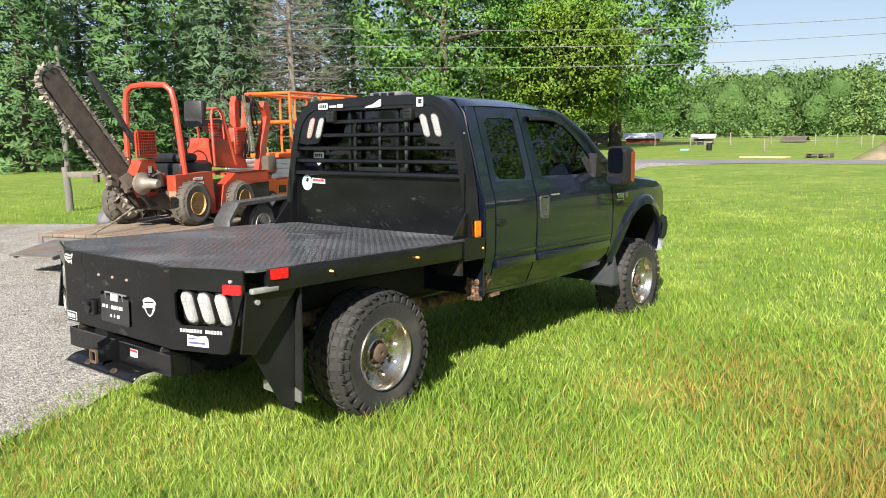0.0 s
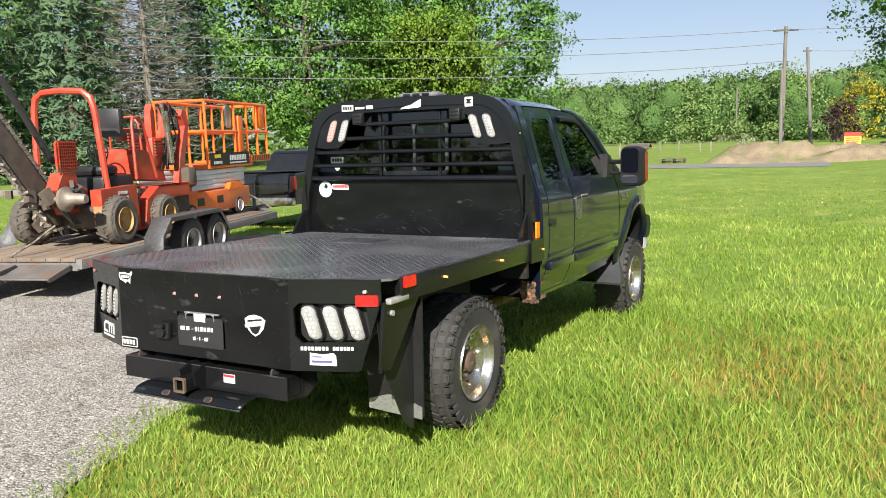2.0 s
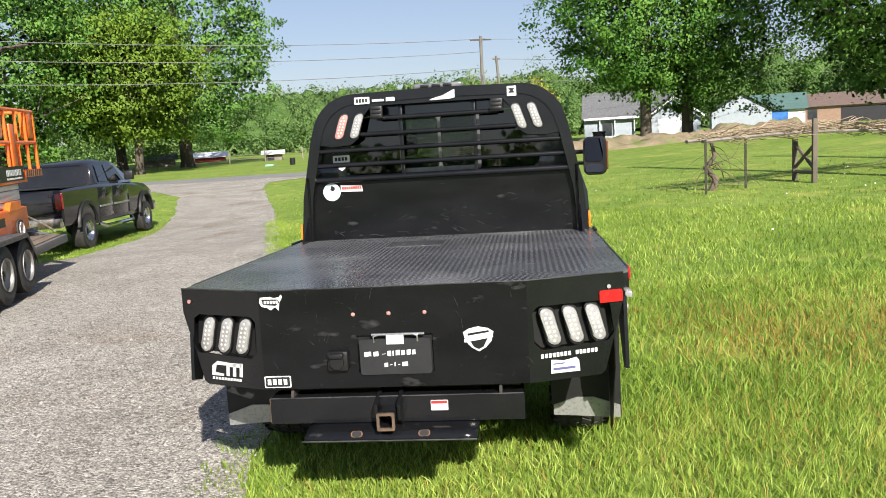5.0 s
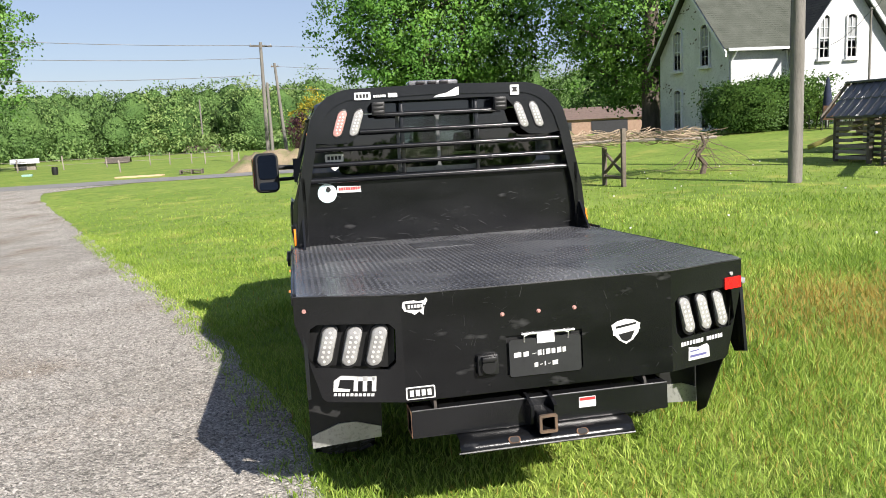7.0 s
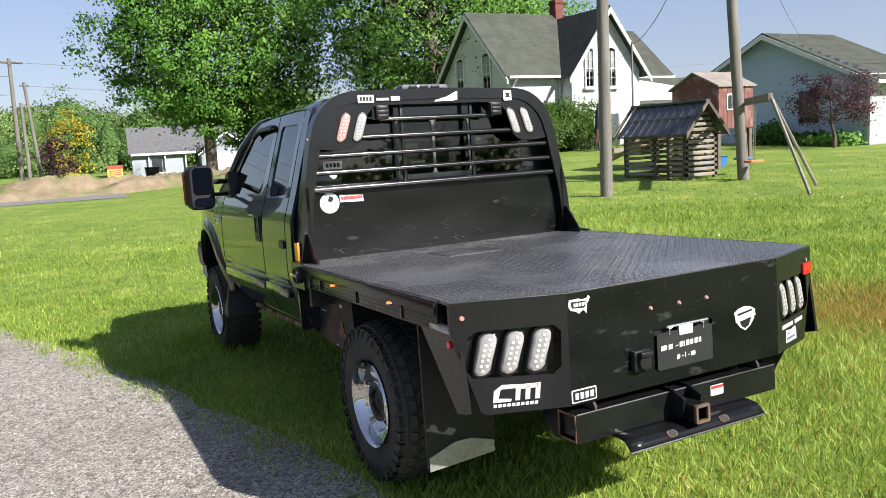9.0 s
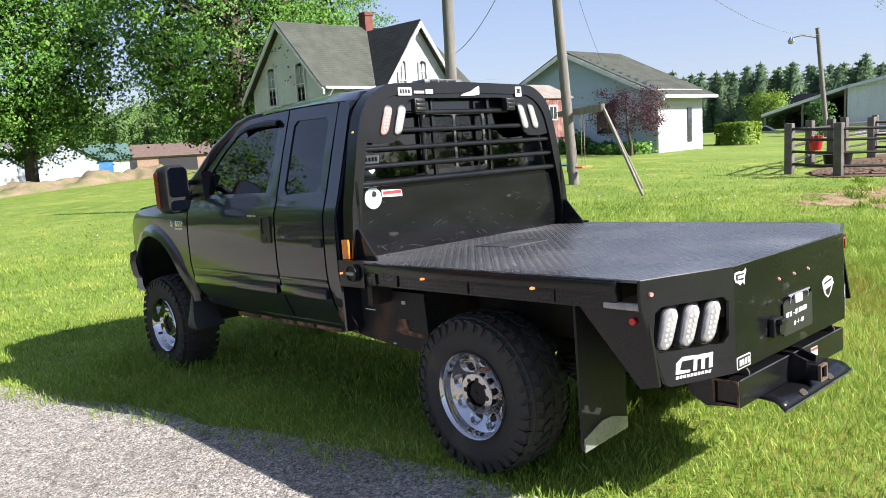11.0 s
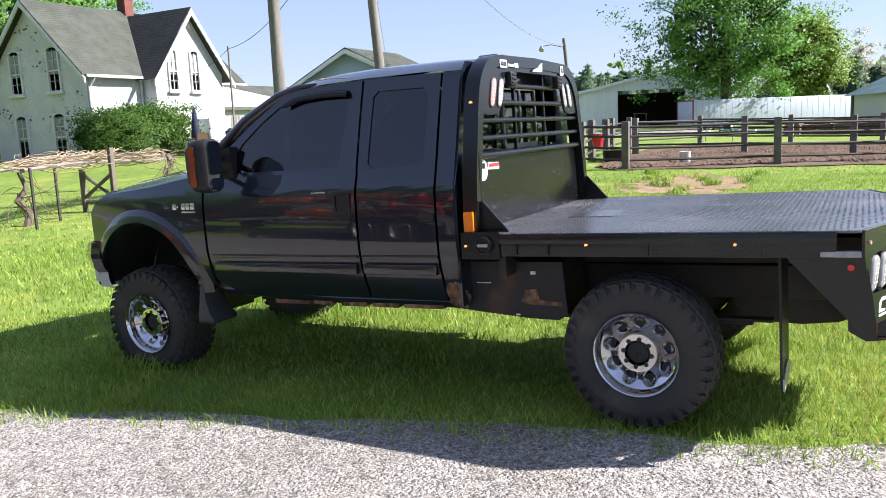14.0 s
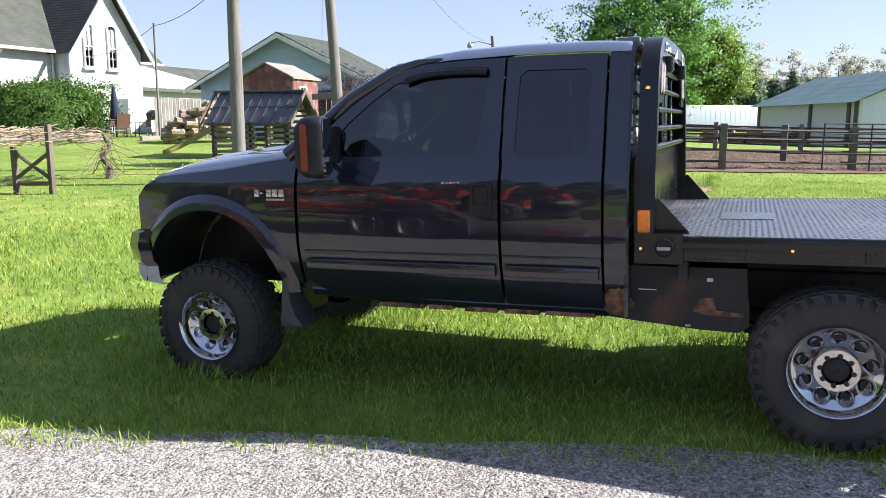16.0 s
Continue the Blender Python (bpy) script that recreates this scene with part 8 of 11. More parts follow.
pole("utility_pole", "thick weathered wooden utility pole in the yard", 9.75, 11.05, 9.5, 0.15, 0.12, (0.03, 0.0))
pole("utility_pole", "leaning weathered wooden utility pole beside the playhouse", 14.1, 10.8, 9.2, 0.15, 0.11, (-0.45, 0.35))
pole("utility_pole", "grey roadside pole with cross arm", -2.7, 61.2, 9.2, 0.17, 0.12, (0.1, 0), ((8.9, 1.8, 20),), base=-0.1)
pole("utility_pole", "roadside pole with small fittings", -1.2, 72.0, 8.5, 0.17, 0.12, (-0.55, 0), ((8.2, 0.7, 20),), base=-0.6)
pole("utility_pole", "slim pale pole by the road", -12.9, 112.0, 7.4, 0.14, 0.10, base=-0.3)
pole("utility_pole", "pale slim pole among the roadside poles", -2.2, 54.5, 5.6, 0.13, 0.10, base=-0.1)
pole("utility_pole", "grey roadside pole before the pines", -37.5, 27.5, 8.6, 0.16, 0.11, base=-0.05)
pole("utility_pole", "pale grey field pole beyond the gravel", -37.0, 16.0, 6.4, 0.15, 0.11, base=-0.05)
pole("utility_pole", "slim pole holding the house's cables", 22.1, 24.0, 5.6, 0.05, 0.045)
pole("utility_pole", "yard pole with a security lamp on an arm", 47.7, 16.75, 7.3, 0.17, 0.12, (-0.15, 0.62), base=0.15)
lamp = thing("yard_lamp", "security lamp on a curved arm at a pole's top", "lamp", pose(47.56, 17.35, 6.7))
b = bmx()
tube(b, [(0, 0, 0), (-0.1, 0.9, 0.25), (-0.12, 1.5, 0.2)], 0.03, 8)
part("arm", b, M_STEEL, lamp)
b = bmx()
lathe(b, [(0.0, 0.05), (-0.1, 0.12), (-0.25, 0.2), (-0.4, 0.15), (-0.45, 0.0)], "z", 14, (-0.12, 1.6, 0.25))
part("lamp_head", b, M_STEEL, lamp)
lp = Vector((-37.5, 27.5, 8.4))
ra_ = Vector((-2.7, 61.2, 8.95))
rdir = Vector((1.7, -0.6, 0)).normalized()
for dz, k in ((0.0, 0.5), (-1.0, 0.0), (-2.3, 0.1)):
    wire("cable", lp + Vector((0, 0, dz)) + rdir * k, ra_ + Vector((0, 0, dz)) + rdir * k, 0.7, 0.022)
wire("cable", ra_, (70, 64, 9.0), 1.2, 0.02)
wire("cable", (-1.7, 72.0, 8.2), (60, 80, 8.5), 1.2, 0.02)
wire("cable", (-1.7, 72.0, 6.2), (60, 80, 6.5), 1.2, 0.02)
wire("cable", lp, (-90, -8, 9.0), 1.2, 0.02)
wire("cable", (13.7, 11.1, 8.3), (22.1, 24.0, 5.5), 0.9, 0.014)
wire("cable", (13.7, 11.1, 8.9), (47.55, 17.35, 6.9), 1.3, 0.014)
wire("cable", (22.1, 24.0, 5.5), (24.0, 30.15, 4.6), 0.4, 0.012)
wire("cable", (13.75, 11.05, 7.9), (29.0, 20.0, 4.6), 0.5, 0.008)

# ---- playhouse of slats with a tiled roof ----
play = thing("log_playhouse", "slatted wooden playhouse with a dark tiled roof", "playhouse", pose(0, 0, ground_z(14, 13.2)))
X0P, X1P, Y0P, Y1P = 13.38, 14.45, 12.13, 14.5
XC = (X0P + X1P) / 2
for k in range(8):
    z = 0.06 + 0.15 * k
    for pl_ in range(2):
        b = bmx()
        if pl_ == 0:
            box(b, X0P - 0.05, X1P + 0.05, Y0P - 0.05, Y0P, z, z + 0.085, 0.006)
            part("slat", b, M_OLDWOOD, play)
            b = bmx()
            box(b, X0P - 0.05, X1P + 0.05, Y1P, Y1P + 0.05, z, z + 0.085, 0.006)
            part("slat", b, M_OLDWOOD, play)
        else:
            for y0, y1 in ((Y0P, Y0P + 0.62), (Y0P + 0.95, Y0P + 1.30), (Y0P + 1.70, Y1P)) if k > 2 else ((Y0P, Y0P + 0.62), (Y0P + 1.15, Y1P)):
                b = bmx()
                box(b, X0P - 0.05, X0P, y0, y1, z + 0.02, z + 0.105, 0.006)
                part("slat", b, M_OLDWOOD, play)
            b = bmx()
            box(b, X1P, X1P + 0.05, Y0P, Y1P, z + 0.02, z + 0.105, 0.006)
            part("slat", b, M_OLDWOOD, play)
for k in range(5):
    z = 1.28 + 0.14 * k
    w = 0.56 * (1 - (z - 1.2) / 0.92)
    b = bmx()
    box(b, XC - w, XC + w, Y0P - 0.05, Y0P, z, z + 0.085, 0.006)
    part("slat", b, M_OLDWOOD, play)
for cx, cy in ((X0P, Y0P), (X1P, Y0P), (X0P, Y1P), (X1P, Y1P), (X0P, Y0P + 0.62), (X0P, Y0P + 1.12)):
    b = bmx()
    box(b, cx - 0.05, cx + 0.05, cy - 0.05, cy + 0.05, -0.05, 1.25, 0.006)
    part("corner_post", b, M_DARKWOOD, play)
M_TILE = mat("dark_plastic_roof_tile", (0.045, 0.048, 0.055), (0.06, 0.062, 0.07), scale=4, rough=0.35, rvar=0.1)
for sgn in (-1, 1):
    xe, xr, ze, zr = XC + sgn * 0.80, XC, 1.17, 2.06
    for r_ in range(2):
        for k in range(9):
            y0 = Y0P - 0.28 + 0.305 * k
            a, c = r_ / 2, (r_ + 1) / 2
            b = bmx()
            pa = lambda t: (xe + (xr - xe) * t, ze + (zr - ze) * t)
            (xa, za), (xc, zc) = pa(a), pa(min(1, c + 0.03))
            sheet(b, [[(xa, y0 + dy, za + dz + 0.03), (xc, y0 + dy, zc + dz)] for dy, dz in ((0, 0.02), (0.03, 0.045), (0.06, 0.02), (0.17, 0.0), (0.30, 0.015))])
            box(b, min(xa, xa), xa + 0.004, y0, y0 + 0.30, za - 0.01, za + 0.035)
            part("tile", b, M_TILE, play)
    for yb in (Y0P - 0.30, Y1P + 0.28):
        b = bmx()
        prism(b, [(xe, ze - 0.08), (xr, zr - 0.06), (xr, zr + 0.06), (xe, ze + 0.06)], "y", yb - 0.02, yb + 0.02)
        part("bargeboard", b, M_DARKWOOD, play)
b = bmx()
box(b, XC - 0.08, XC + 0.08, Y0P - 0.3, Y1P + 0.3, 2.05, 2.11, 0.01)
part("ridge", b, M_TILE, play)

# ---- red play tower on stilts, swing frame, slide ----
tower = thing("play_tower", "dark red wooden play tower on posts", "play tower", pose(0, 0, ground_z(17, 14.5)))
b = bmx()
box(b, 16.35, 17.85, 13.75, 15.65, 1.25, 2.5)
part("cabin", b, M_REDWOOD, tower)
b = bmx()
prism(b, [(13.75, 2.5), (15.65, 2.5), (14.7, 2.92)], "x", 16.36, 17.84)
part("gable", b, M_REDWOOD, tower)
for k in range(8):
    b = bmx()
    box(b, 16.37 + 0.185 * k, 16.545 + 0.185 * k, 13.73, 13.75, 1.2, 2.5)
    part("board", b, M_REDWOOD, tower)
for lo in (13.66, 15.74):
    b = bmx()
    prism(b, [(lo, 2.46), (14.7, 2.94), (14.7, 2.99), (lo, 2.51)], "x", 16.26, 17.94)
    part("roof", b, M_OLDWOOD, tower)
b = bmx()
box(b, 16.68, 17.12, 13.70, 13.735, 1.75, 2.25, 0.01)
wf = part("window", b, M_TRIM, tower)
b = bmx()
for i in range(2):
    box(b, 16.73 + 0.18 * i, 16.88 + 0.18 * i, 13.69, 13.70, 1.80, 2.2)
part("pane", b, M_PANE, wf)
for cx, cy in ((16.42, 13.82), (17.78, 13.82), (16.42, 15.58), (17.78, 15.58)):
    b = bmx()
    box(b, cx - 0.06, cx + 0.06, cy - 0.06, cy + 0.06, -0.1, 1.25, 0.008)
    part("post", b, M_DARKWOOD, tower)
b = bmx()
tube(b, [(16.5, 13.85, 0.95), (16.75, 13.85, 1.22)], 0.04, 6)
tube(b, [(17.7, 13.85, 0.95), (17.45, 13.85, 1.22)], 0.04, 6)
part("brace", b, M_REDWOOD, tower)
swing = thing("swing_frame", "grey wooden swing frame with splayed legs", "swing", pose(0, 0, 0))
b = bmx()
box(b, -0.05, 0.05, 0, 5.9, -0.09, 0.09, 0.01, look((12.35, 8.55, 2.25), (16.9, 13.7, 2.3)) @ pose(0, 0, 0, -90, 0, 0))
part("beam", b, M_OLDWOOD, swing)
for foot in ((12.05, 7.3, ground_z(12.05, 7.3)), (13.6, 8.3, ground_z(13.6, 8.3))):
    b = bmx()
    tube(b, [(12.4, 8.6, 2.3), foot], 0.038, 6)
    part("leg", b, M_OLDWOOD, swing)
for k in range(2):
    c = Vector((12.35, 8.55, 2.2)).lerp(Vector((16.9, 13.7, 2.25)), 0.35 + 0.3 * k)
    b = bmx()
    for o in (-0.2, 0.2):
        tube(b, [c + Vector((o, o, 0)), c + Vector((o, o, -1.45))], 0.012, 5)
    part("chain", b, M_CHAIN, swing)
    b = bmx()
    box(b, c.x - 0.25, c.x + 0.25, c.y - 0.12, c.y + 0.12, 0.72, 0.78, 0.02)
    part("swing_seat", b, mat("orange_plastic", (0.75, 0.22, 0.08), rough=0.5) if k == 0 else M_BLUE, swing)
slide = thing("slide", "faded yellow plastic slide", "slide", pose(0, 0, 0))
b = bmx()
g0 = ground_z(14.2, 17.5)
rows = []
for t in frange(0, 1, 10):
    c = Vector((16.4, 15.9, 1.45 + g0)).lerp(Vector((14.75, 17.5, g0 + 0.12)), t)
    c.z -= 0.12 * math.sin(math.pi * t)
    rows.append([c + Vector((-0.2, -0.2, 0.14)), c + Vector((-0.17, -0.17, 0.0)), c + Vector((0.17, 0.17, 0.0)), c + Vector((0.2, 0.2, 0.14))])
sheet(b, rows)
sl = part("chute", b, mat("faded_yellow_plastic", (0.27, 0.24, 0.07), rough=0.5), slide)
mo = sl.modifiers.new("thick", "SOLIDIFY")
mo.thickness = 0.03
tub = thing("blue_tub", "blue plastic tub under the play tower", "tub", pose(17.2, 14.7, ground_z(17.2, 14.7)))
b = bmx()
lathe(b, [(0, 0.0), (0, 0.35), (0.3, 0.42), (0.32, 0.45), (0.3, 0.40), (0.05, 0.33), (0.05, 0.0)], "z", 20)
part("tub_shell", b, M_BLUE, tub)

# ---- grape arbour ----
arbor = thing("grape_arbor", "weathered grape arbour with crossed end frames", "arbor", pose(0, 0, 0))


def beam_pts(t):
    p = Vector((4.3, 12.9, 0)).lerp(Vector((10.3, 15.43, 0)), t)
    p.z = 1.16 + 0.05 * math.sin(5 * t)
    return p


b = bmx()
for off in (-0.1, 0.5):
    pts = [beam_pts(t) + Vector((-0.38, 0.9, 0)) * off for t in frange(0, 1, 8)]
    tube(b, pts, 0.06, 6, flat=0.7)
part("beam", b, M_OLDWOOD, arbor)
for t in (0.39,):
    c = beam_pts(t)
    d = Vector((-0.38, 0.92, 0)) * 0.85
    gz_ = ground_z(c.x, c.y)
    if t == 0.39:
        c = Vector((6.85, 13.47, 0))
        d = Vector((-0.15, 0.8, 0))
    for k, top in ((0, 1.5 if t == 0.39 else 1.2), (1, 1.05)):
        b = bmx()
        p = c + d * k
        box(b, p.x - 0.05, p.x + 0.05, p.y - 0.05, p.y + 0.05, gz_ - 0.1, top, 0.008)
        part("post", b, M_DARKWOOD, arbor)
    b = bmx()
    for z0, z1 in ((gz_ + 0.30, 0.95), (0.95, gz_ + 0.30)):
        tube(b, [Vector((c.x, c.y, z0)), Vector((c.x + d.x, c.y + d.y, z1))], 0.04, 6)
    tube(b, [Vector((c.x, c.y, gz_ + 0.22)), Vector((c.x + d.x, c.y + d.y, gz_ + 0.22))], 0.045, 6)
    part("cross_brace", b, M_DARKWOOD, arbor)
M_TWIG = mat("dry_pale_twigs", (0.40, 0.31, 0.21), (0.28, 0.21, 0.14), scale=6, rough=0.95)
M_VINE = mat("grape_vine_bark", (0.15, 0.115, 0.085), (0.10, 0.075, 0.055), scale=6, rough=0.95, bump=0.5, bscale=20)
rnd = random.Random(21)


def vine(name, x, y, n_, spread):
    v = thing(name, "gnarled bare grape vine climbing an arbour", "vine", pose(x, y, ground_z(x, y)), group="grape vines")
    q = bmx()
    tube(q, [(0, 0, -0.1), (0.12, 0.02, 0.25), (-0.08, 0.05, 0.5), (0.10, 0.0, 0.75), (0.05, 0.1, 1.05)], [0.09, 0.075, 0.07, 0.05, 0.04], 7)
    part("stem", q, M_VINE, v)
    for k in range(n_):
        q = bmx()
        a = rnd.uniform(0, 6.28)
        p = Vector((rnd.uniform(-0.1, 0.1), rnd.uniform(-0.1, 0.1), rnd.uniform(0.3, 1.05)))
        pts = [p.copy()]
        d = Vector((math.cos(a) * 0.92 + 0.3 * spread, math.sin(a) * 0.4, rnd.uniform(-0.1, 0.5))) * 0.15
        for s_ in range(7):
            d = d + Vector((rnd.uniform(-0.08, 0.08), rnd.uniform(-0.08, 0.08), rnd.uniform(-0.14, 0.05)))
            p = p + d
            if p.z > 1.25:
                p.z = 1.2 + rnd.uniform(0, 0.1)
            p.z = max(p.z, 0.12)
            pts.append(p.copy())
        r0 = rnd.uniform(0.005, 0.016)
        tube(q, pts, [r0 * (1 - 0.1 * i) for i in range(len(pts))], 5)
        part("branch", q, M_VINE, v)
    return v


vine("grape_vine", 4.6, 13.3, 16, 0.1)
vine("grape_vine", 9.55, 14.67, 30, -0.2)
bu = thing("vine_tangle", "heap of dry vine twigs on top of the arbour", "vine", pose(0, 0, 0))
q = bmx()
for k in range(420):
    t = 0.9 * rnd.random() ** 0.8
    p = beam_pts(t) + Vector((rnd.uniform(-0.4, 0.1), rnd.uniform(0, 0.7), rnd.uniform(0.0, 0.16)))
    pts = [p]
    a = rnd.gauss(0.4, 0.8)
    for s_ in range(5):
        p = p + Vector((math.cos(a), math.sin(a), rnd.uniform(-0.35, 0.35))) * rnd.uniform(0.1, 0.25)
        a += rnd.uniform(-0.4, 0.4)
        pts.append(p)
    tube(q, pts, rnd.uniform(0.004, 0.011), 4)
tagged(part("brushwood", q, M_TWIG, bu), kind="stuff")
st_ = thing("metal_stake", "thin dark metal stake by the arbour", "stake", pose(4.35, 12.6, ground_z(4.35, 12.6)), group="stakes")
b = bmx()
box(b, -0.02, 0.02, -0.02, 0.02, -0.1, 1.15)
part("stake_bar", b, M_FRAME, st_)
copy_thing(st_, pose(5.35, 13.3, ground_z(5.3, 13.3)))

# ---- patio by the house ----
fence_w = thing("privacy_fence", "pale wooden privacy fence section on the patio", "fence", pose(0, 0, 0))
for k in range(22):
    b = bmx()
    c = Vector((22.3, 24.3)).lerp(Vector((25.6, 23.0)), k / 21)
    z0 = ground_z(c.x, c.y)
    box(b, -0.07, 0.07, -0.012, 0.012, z0, z0 + 1.72, 0.0, Matrix.Translation((c.x, c.y, 0)) @ pose(0, 0, 0, 0, 0, -21))
    part("board", b, mat("pale_fence_board", (0.23, 0.21, 0.18), (0.17, 0.155, 0.13), rough=0.85, obj_var=0.15) if k == 0 else bpy.data.materials["pale_fence_board"], fence_w)
umb = thing("patio_umbrella", "closed dark blue patio umbrella", "umbrella", pose(21.9, 26.2, ground_z(21.9, 26.2)))
b = bmx()
cyl(b, (0, 0, 0), (0, 0, 2.3), 0.025)
part("mast", b, M_STEEL, umb)
b = bmx()
lathe(b, [(0.75, 0.17), (0.85, 0.21), (1.5, 0.15), (2.05, 0.07), (2.2, 0.02)], "z", 14)
part("canopy", b, mat("navy_canvas", (0.02, 0.028, 0.06), rough=0.9), umb)
tbl = thing("patio_table", "dark metal patio table", "table", pose(21.9, 26.2, ground_z(21.9, 26.2)))
b = bmx()
lathe(b, [(0.68, 0.0), (0.68, 0.5), (0.72, 0.52), (0.72, 0.04)], "z", 24)
part("tabletop", b, M_FRAME, tbl)
for a in range(4):
    b = bmx()
    c, s_ = math.cos(a * 1.57 + 0.78), math.sin(a * 1.57 + 0.78)
    tube(b, [(0.35 * c, 0.35 * s_, 0.68), (0.45 * c, 0.45 * s_, 0.0)], 0.02, 6)
    part("leg", b, M_FRAME, tbl)
chair = thing("patio_chair", "brown metal-framed patio chair", "chair", pose(22.9, 25.6, ground_z(22.9, 25.6), 0, 0, 60), group="patio chairs")
M_SLING = mat("brown_sling_fabric", (0.16, 0.085, 0.05), rough=0.9)
b = bmx()
sheet(b, [[(-0.25, 0.25, 0.45), (0.25, 0.25, 0.45)], [(-0.25, -0.2, 0.40), (0.25, -0.2, 0.40)]])
part("seat", b, M_SLING, chair)
b = bmx()
sheet(b, [[(-0.25, -0.2, 0.42), (0.25, -0.2, 0.42)], [(-0.25, -0.36, 1.0), (0.25, -0.36, 1.0)]])
part("backrest", b, M_SLING, chair)
for sx in (-0.27, 0.27):
    b = bmx()
    tube(b, [(sx, 0.28, 0), (sx, 0.25, 0.62), (sx, -0.22, 0.62), (sx, -0.36, 1.02)], 0.018, 6)
    tube(b, [(sx, -0.22, 0.62), (sx, -0.3, 0)], 0.018, 6)
    part("side_frame", b, M_FRAME, chair)
copy_thing(chair, pose(21.3, 25.3, ground_z(21.3, 25.3), 0, 0, -30))
copy_thing(chair, pose(21.2, 26.9, ground_z(21.2, 26.9), 0, 0, -120))
copy_thing(chair, pose(22.7, 26.9, ground_z(22.7, 26.9), 0, 0, 140))
ac = thing("storage_box", "tall white metal cabinet against the house", "cabinet", pose(25.6, 28.6, ground_z(25.6, 28.6)))
b = bmx()
box(b, -0.75, 0.75, -0.4, 0.4, 0, 1.65, 0.02)
part("body", b, M_SIDING_W, ac)
for k in range(2):
    b = bmx()
    box(b, -0.72 + 0.73 * k, -0.02 + 0.73 * k, -0.43, -0.40, 0.05, 1.6, 0.008)
    part("door", b, M_SIDING_W, ac)
gr_ = thing("kettle_grill", "small dark barbecue grill on the patio", "grill", pose(24.2, 26.2, ground_z(24.2, 26.2)))
b = bmx()
lathe(b, [(0.7, 0.0), (0.75, 0.2), (0.9, 0.3), (1.05, 0.28), (1.18, 0.12), (1.2, 0.0)], "z", 18)
part("kettle", b, M_PAINT, gr_)
for a in range(3):
    b = bmx()
    tube(b, [(0.2 * math.cos(a * 2.1), 0.2 * math.sin(a * 2.1), 0.75), (0.3 * math.cos(a * 2.1), 0.3 * math.sin(a * 2.1), 0)], 0.015, 6)
    part("leg", b, M_STEEL, gr_)
slab = thing("patio_edge", "low weathered timber patio edging", "patio", pose(0, 0, 0))
b = bmx()
box(b, 20.6, 26.2, 23.6, 23.75, 0.5, ground_z(23, 24) + 0.12, 0.01)
part("timber", b, M_OLDWOOD, slab)
# log pile
rnd = random.Random(31)
pile = thing("firewood_pile", "untidy pile of split firewood logs", "firewood", pose(0, 0, 0))
M_LOG = mat("split_log", (0.20, 0.15, 0.11), (0.30, 0.23, 0.16), scale=5, rough=0.95, bump=0.4, obj_var=0.3)
for k in range(150):
    t = rnd.random()
    c = Vector((20.2, 21.7, 0)).lerp(Vector((22.4, 20.5, 0)), t)
    hgt = 1.5 * (1 - abs(t - 0.55) * 1.3) * rnd.random() ** 0.7
    c += Vector((rnd.uniform(-0.3, 0.3), rnd.uniform(-0.5, 0.5), ground_z(c.x, c.y) + 0.1 + hgt))
    a = rnd.gauss(2.2, 0.5)
    d = Vector((math.cos(a), math.sin(a), rnd.uniform(-0.25, 0.25))) * 0.22
    b = bmx()
    cyl(b, c - d, c + d, rnd.uniform(0.08, 0.15), n=7)
    part("log", b, M_LOG, pile, smooth=20)

# ---- corral ----
def strip(name, pts, lift, material, label, cat_):
    q = bmx()
    q.faces.new([q.verts.new((x, y, 0)) for x, y in pts])
    bmesh.ops.triangulate(q, faces=q.faces)
    for _ in range(5):
        bmesh.ops.subdivide_edges(q, edges=[e for e in q.edges if e.calc_length() > 1.0], cuts=1)
        bmesh.ops.triangulate(q, faces=q.faces)
    for v in q.verts:
        inner = not v.is_boundary
        v.co.z = ground_z(v.co.x, v.co.y) + lift + (0.05 * noise.noise((v.co.x * 1.3, v.co.y * 1.3, 5)) + 0.03 if inner else 0)
        if not inner:
            v.co.x += 0.35 * noise.noise((v.co.x * 0.9, v.co.y * 0.9, 1))
            v.co.y += 0.35 * noise.noise((v.co.x * 0.9, v.co.y * 0.9, 9))
    return tagged(part(name, q, material, smooth=180), label, cat_, kind="structure")


strip("corral_soil", [(17.0, 5.3), (18.3, 6.2), (24, 6.9), (31, 7.2), (36.5, 5.6), (38, -2.0), (36, -9.0), (24, -6.5), (21.0, -2.4), (19.0, 1.2)], 0.03, M_DIRT, "bare trampled brown corral soil", "soil")
strip("barn_apron", [(48.0, 15.5), (49.2, 8.6), (64.5, 10.2), (70.0, 14.0), (70.0, 21.0), (62.0, 20.0)], 0.02, M_GRAVEL, "pale gravel apron before the machine barn", "gravel")


def bare(x, y):
    """How bare the worn ground beside the corral is."""
    return 1 - ((x - 13.6) / 3.0) ** 2 - ((y - 2.5) / 1.45) ** 2 + 0.9 * noise.noise((x * 0.9, y * 1.6, 4)) + 0.5 * noise.noise((x * 3.1, y * 4.0, 2))


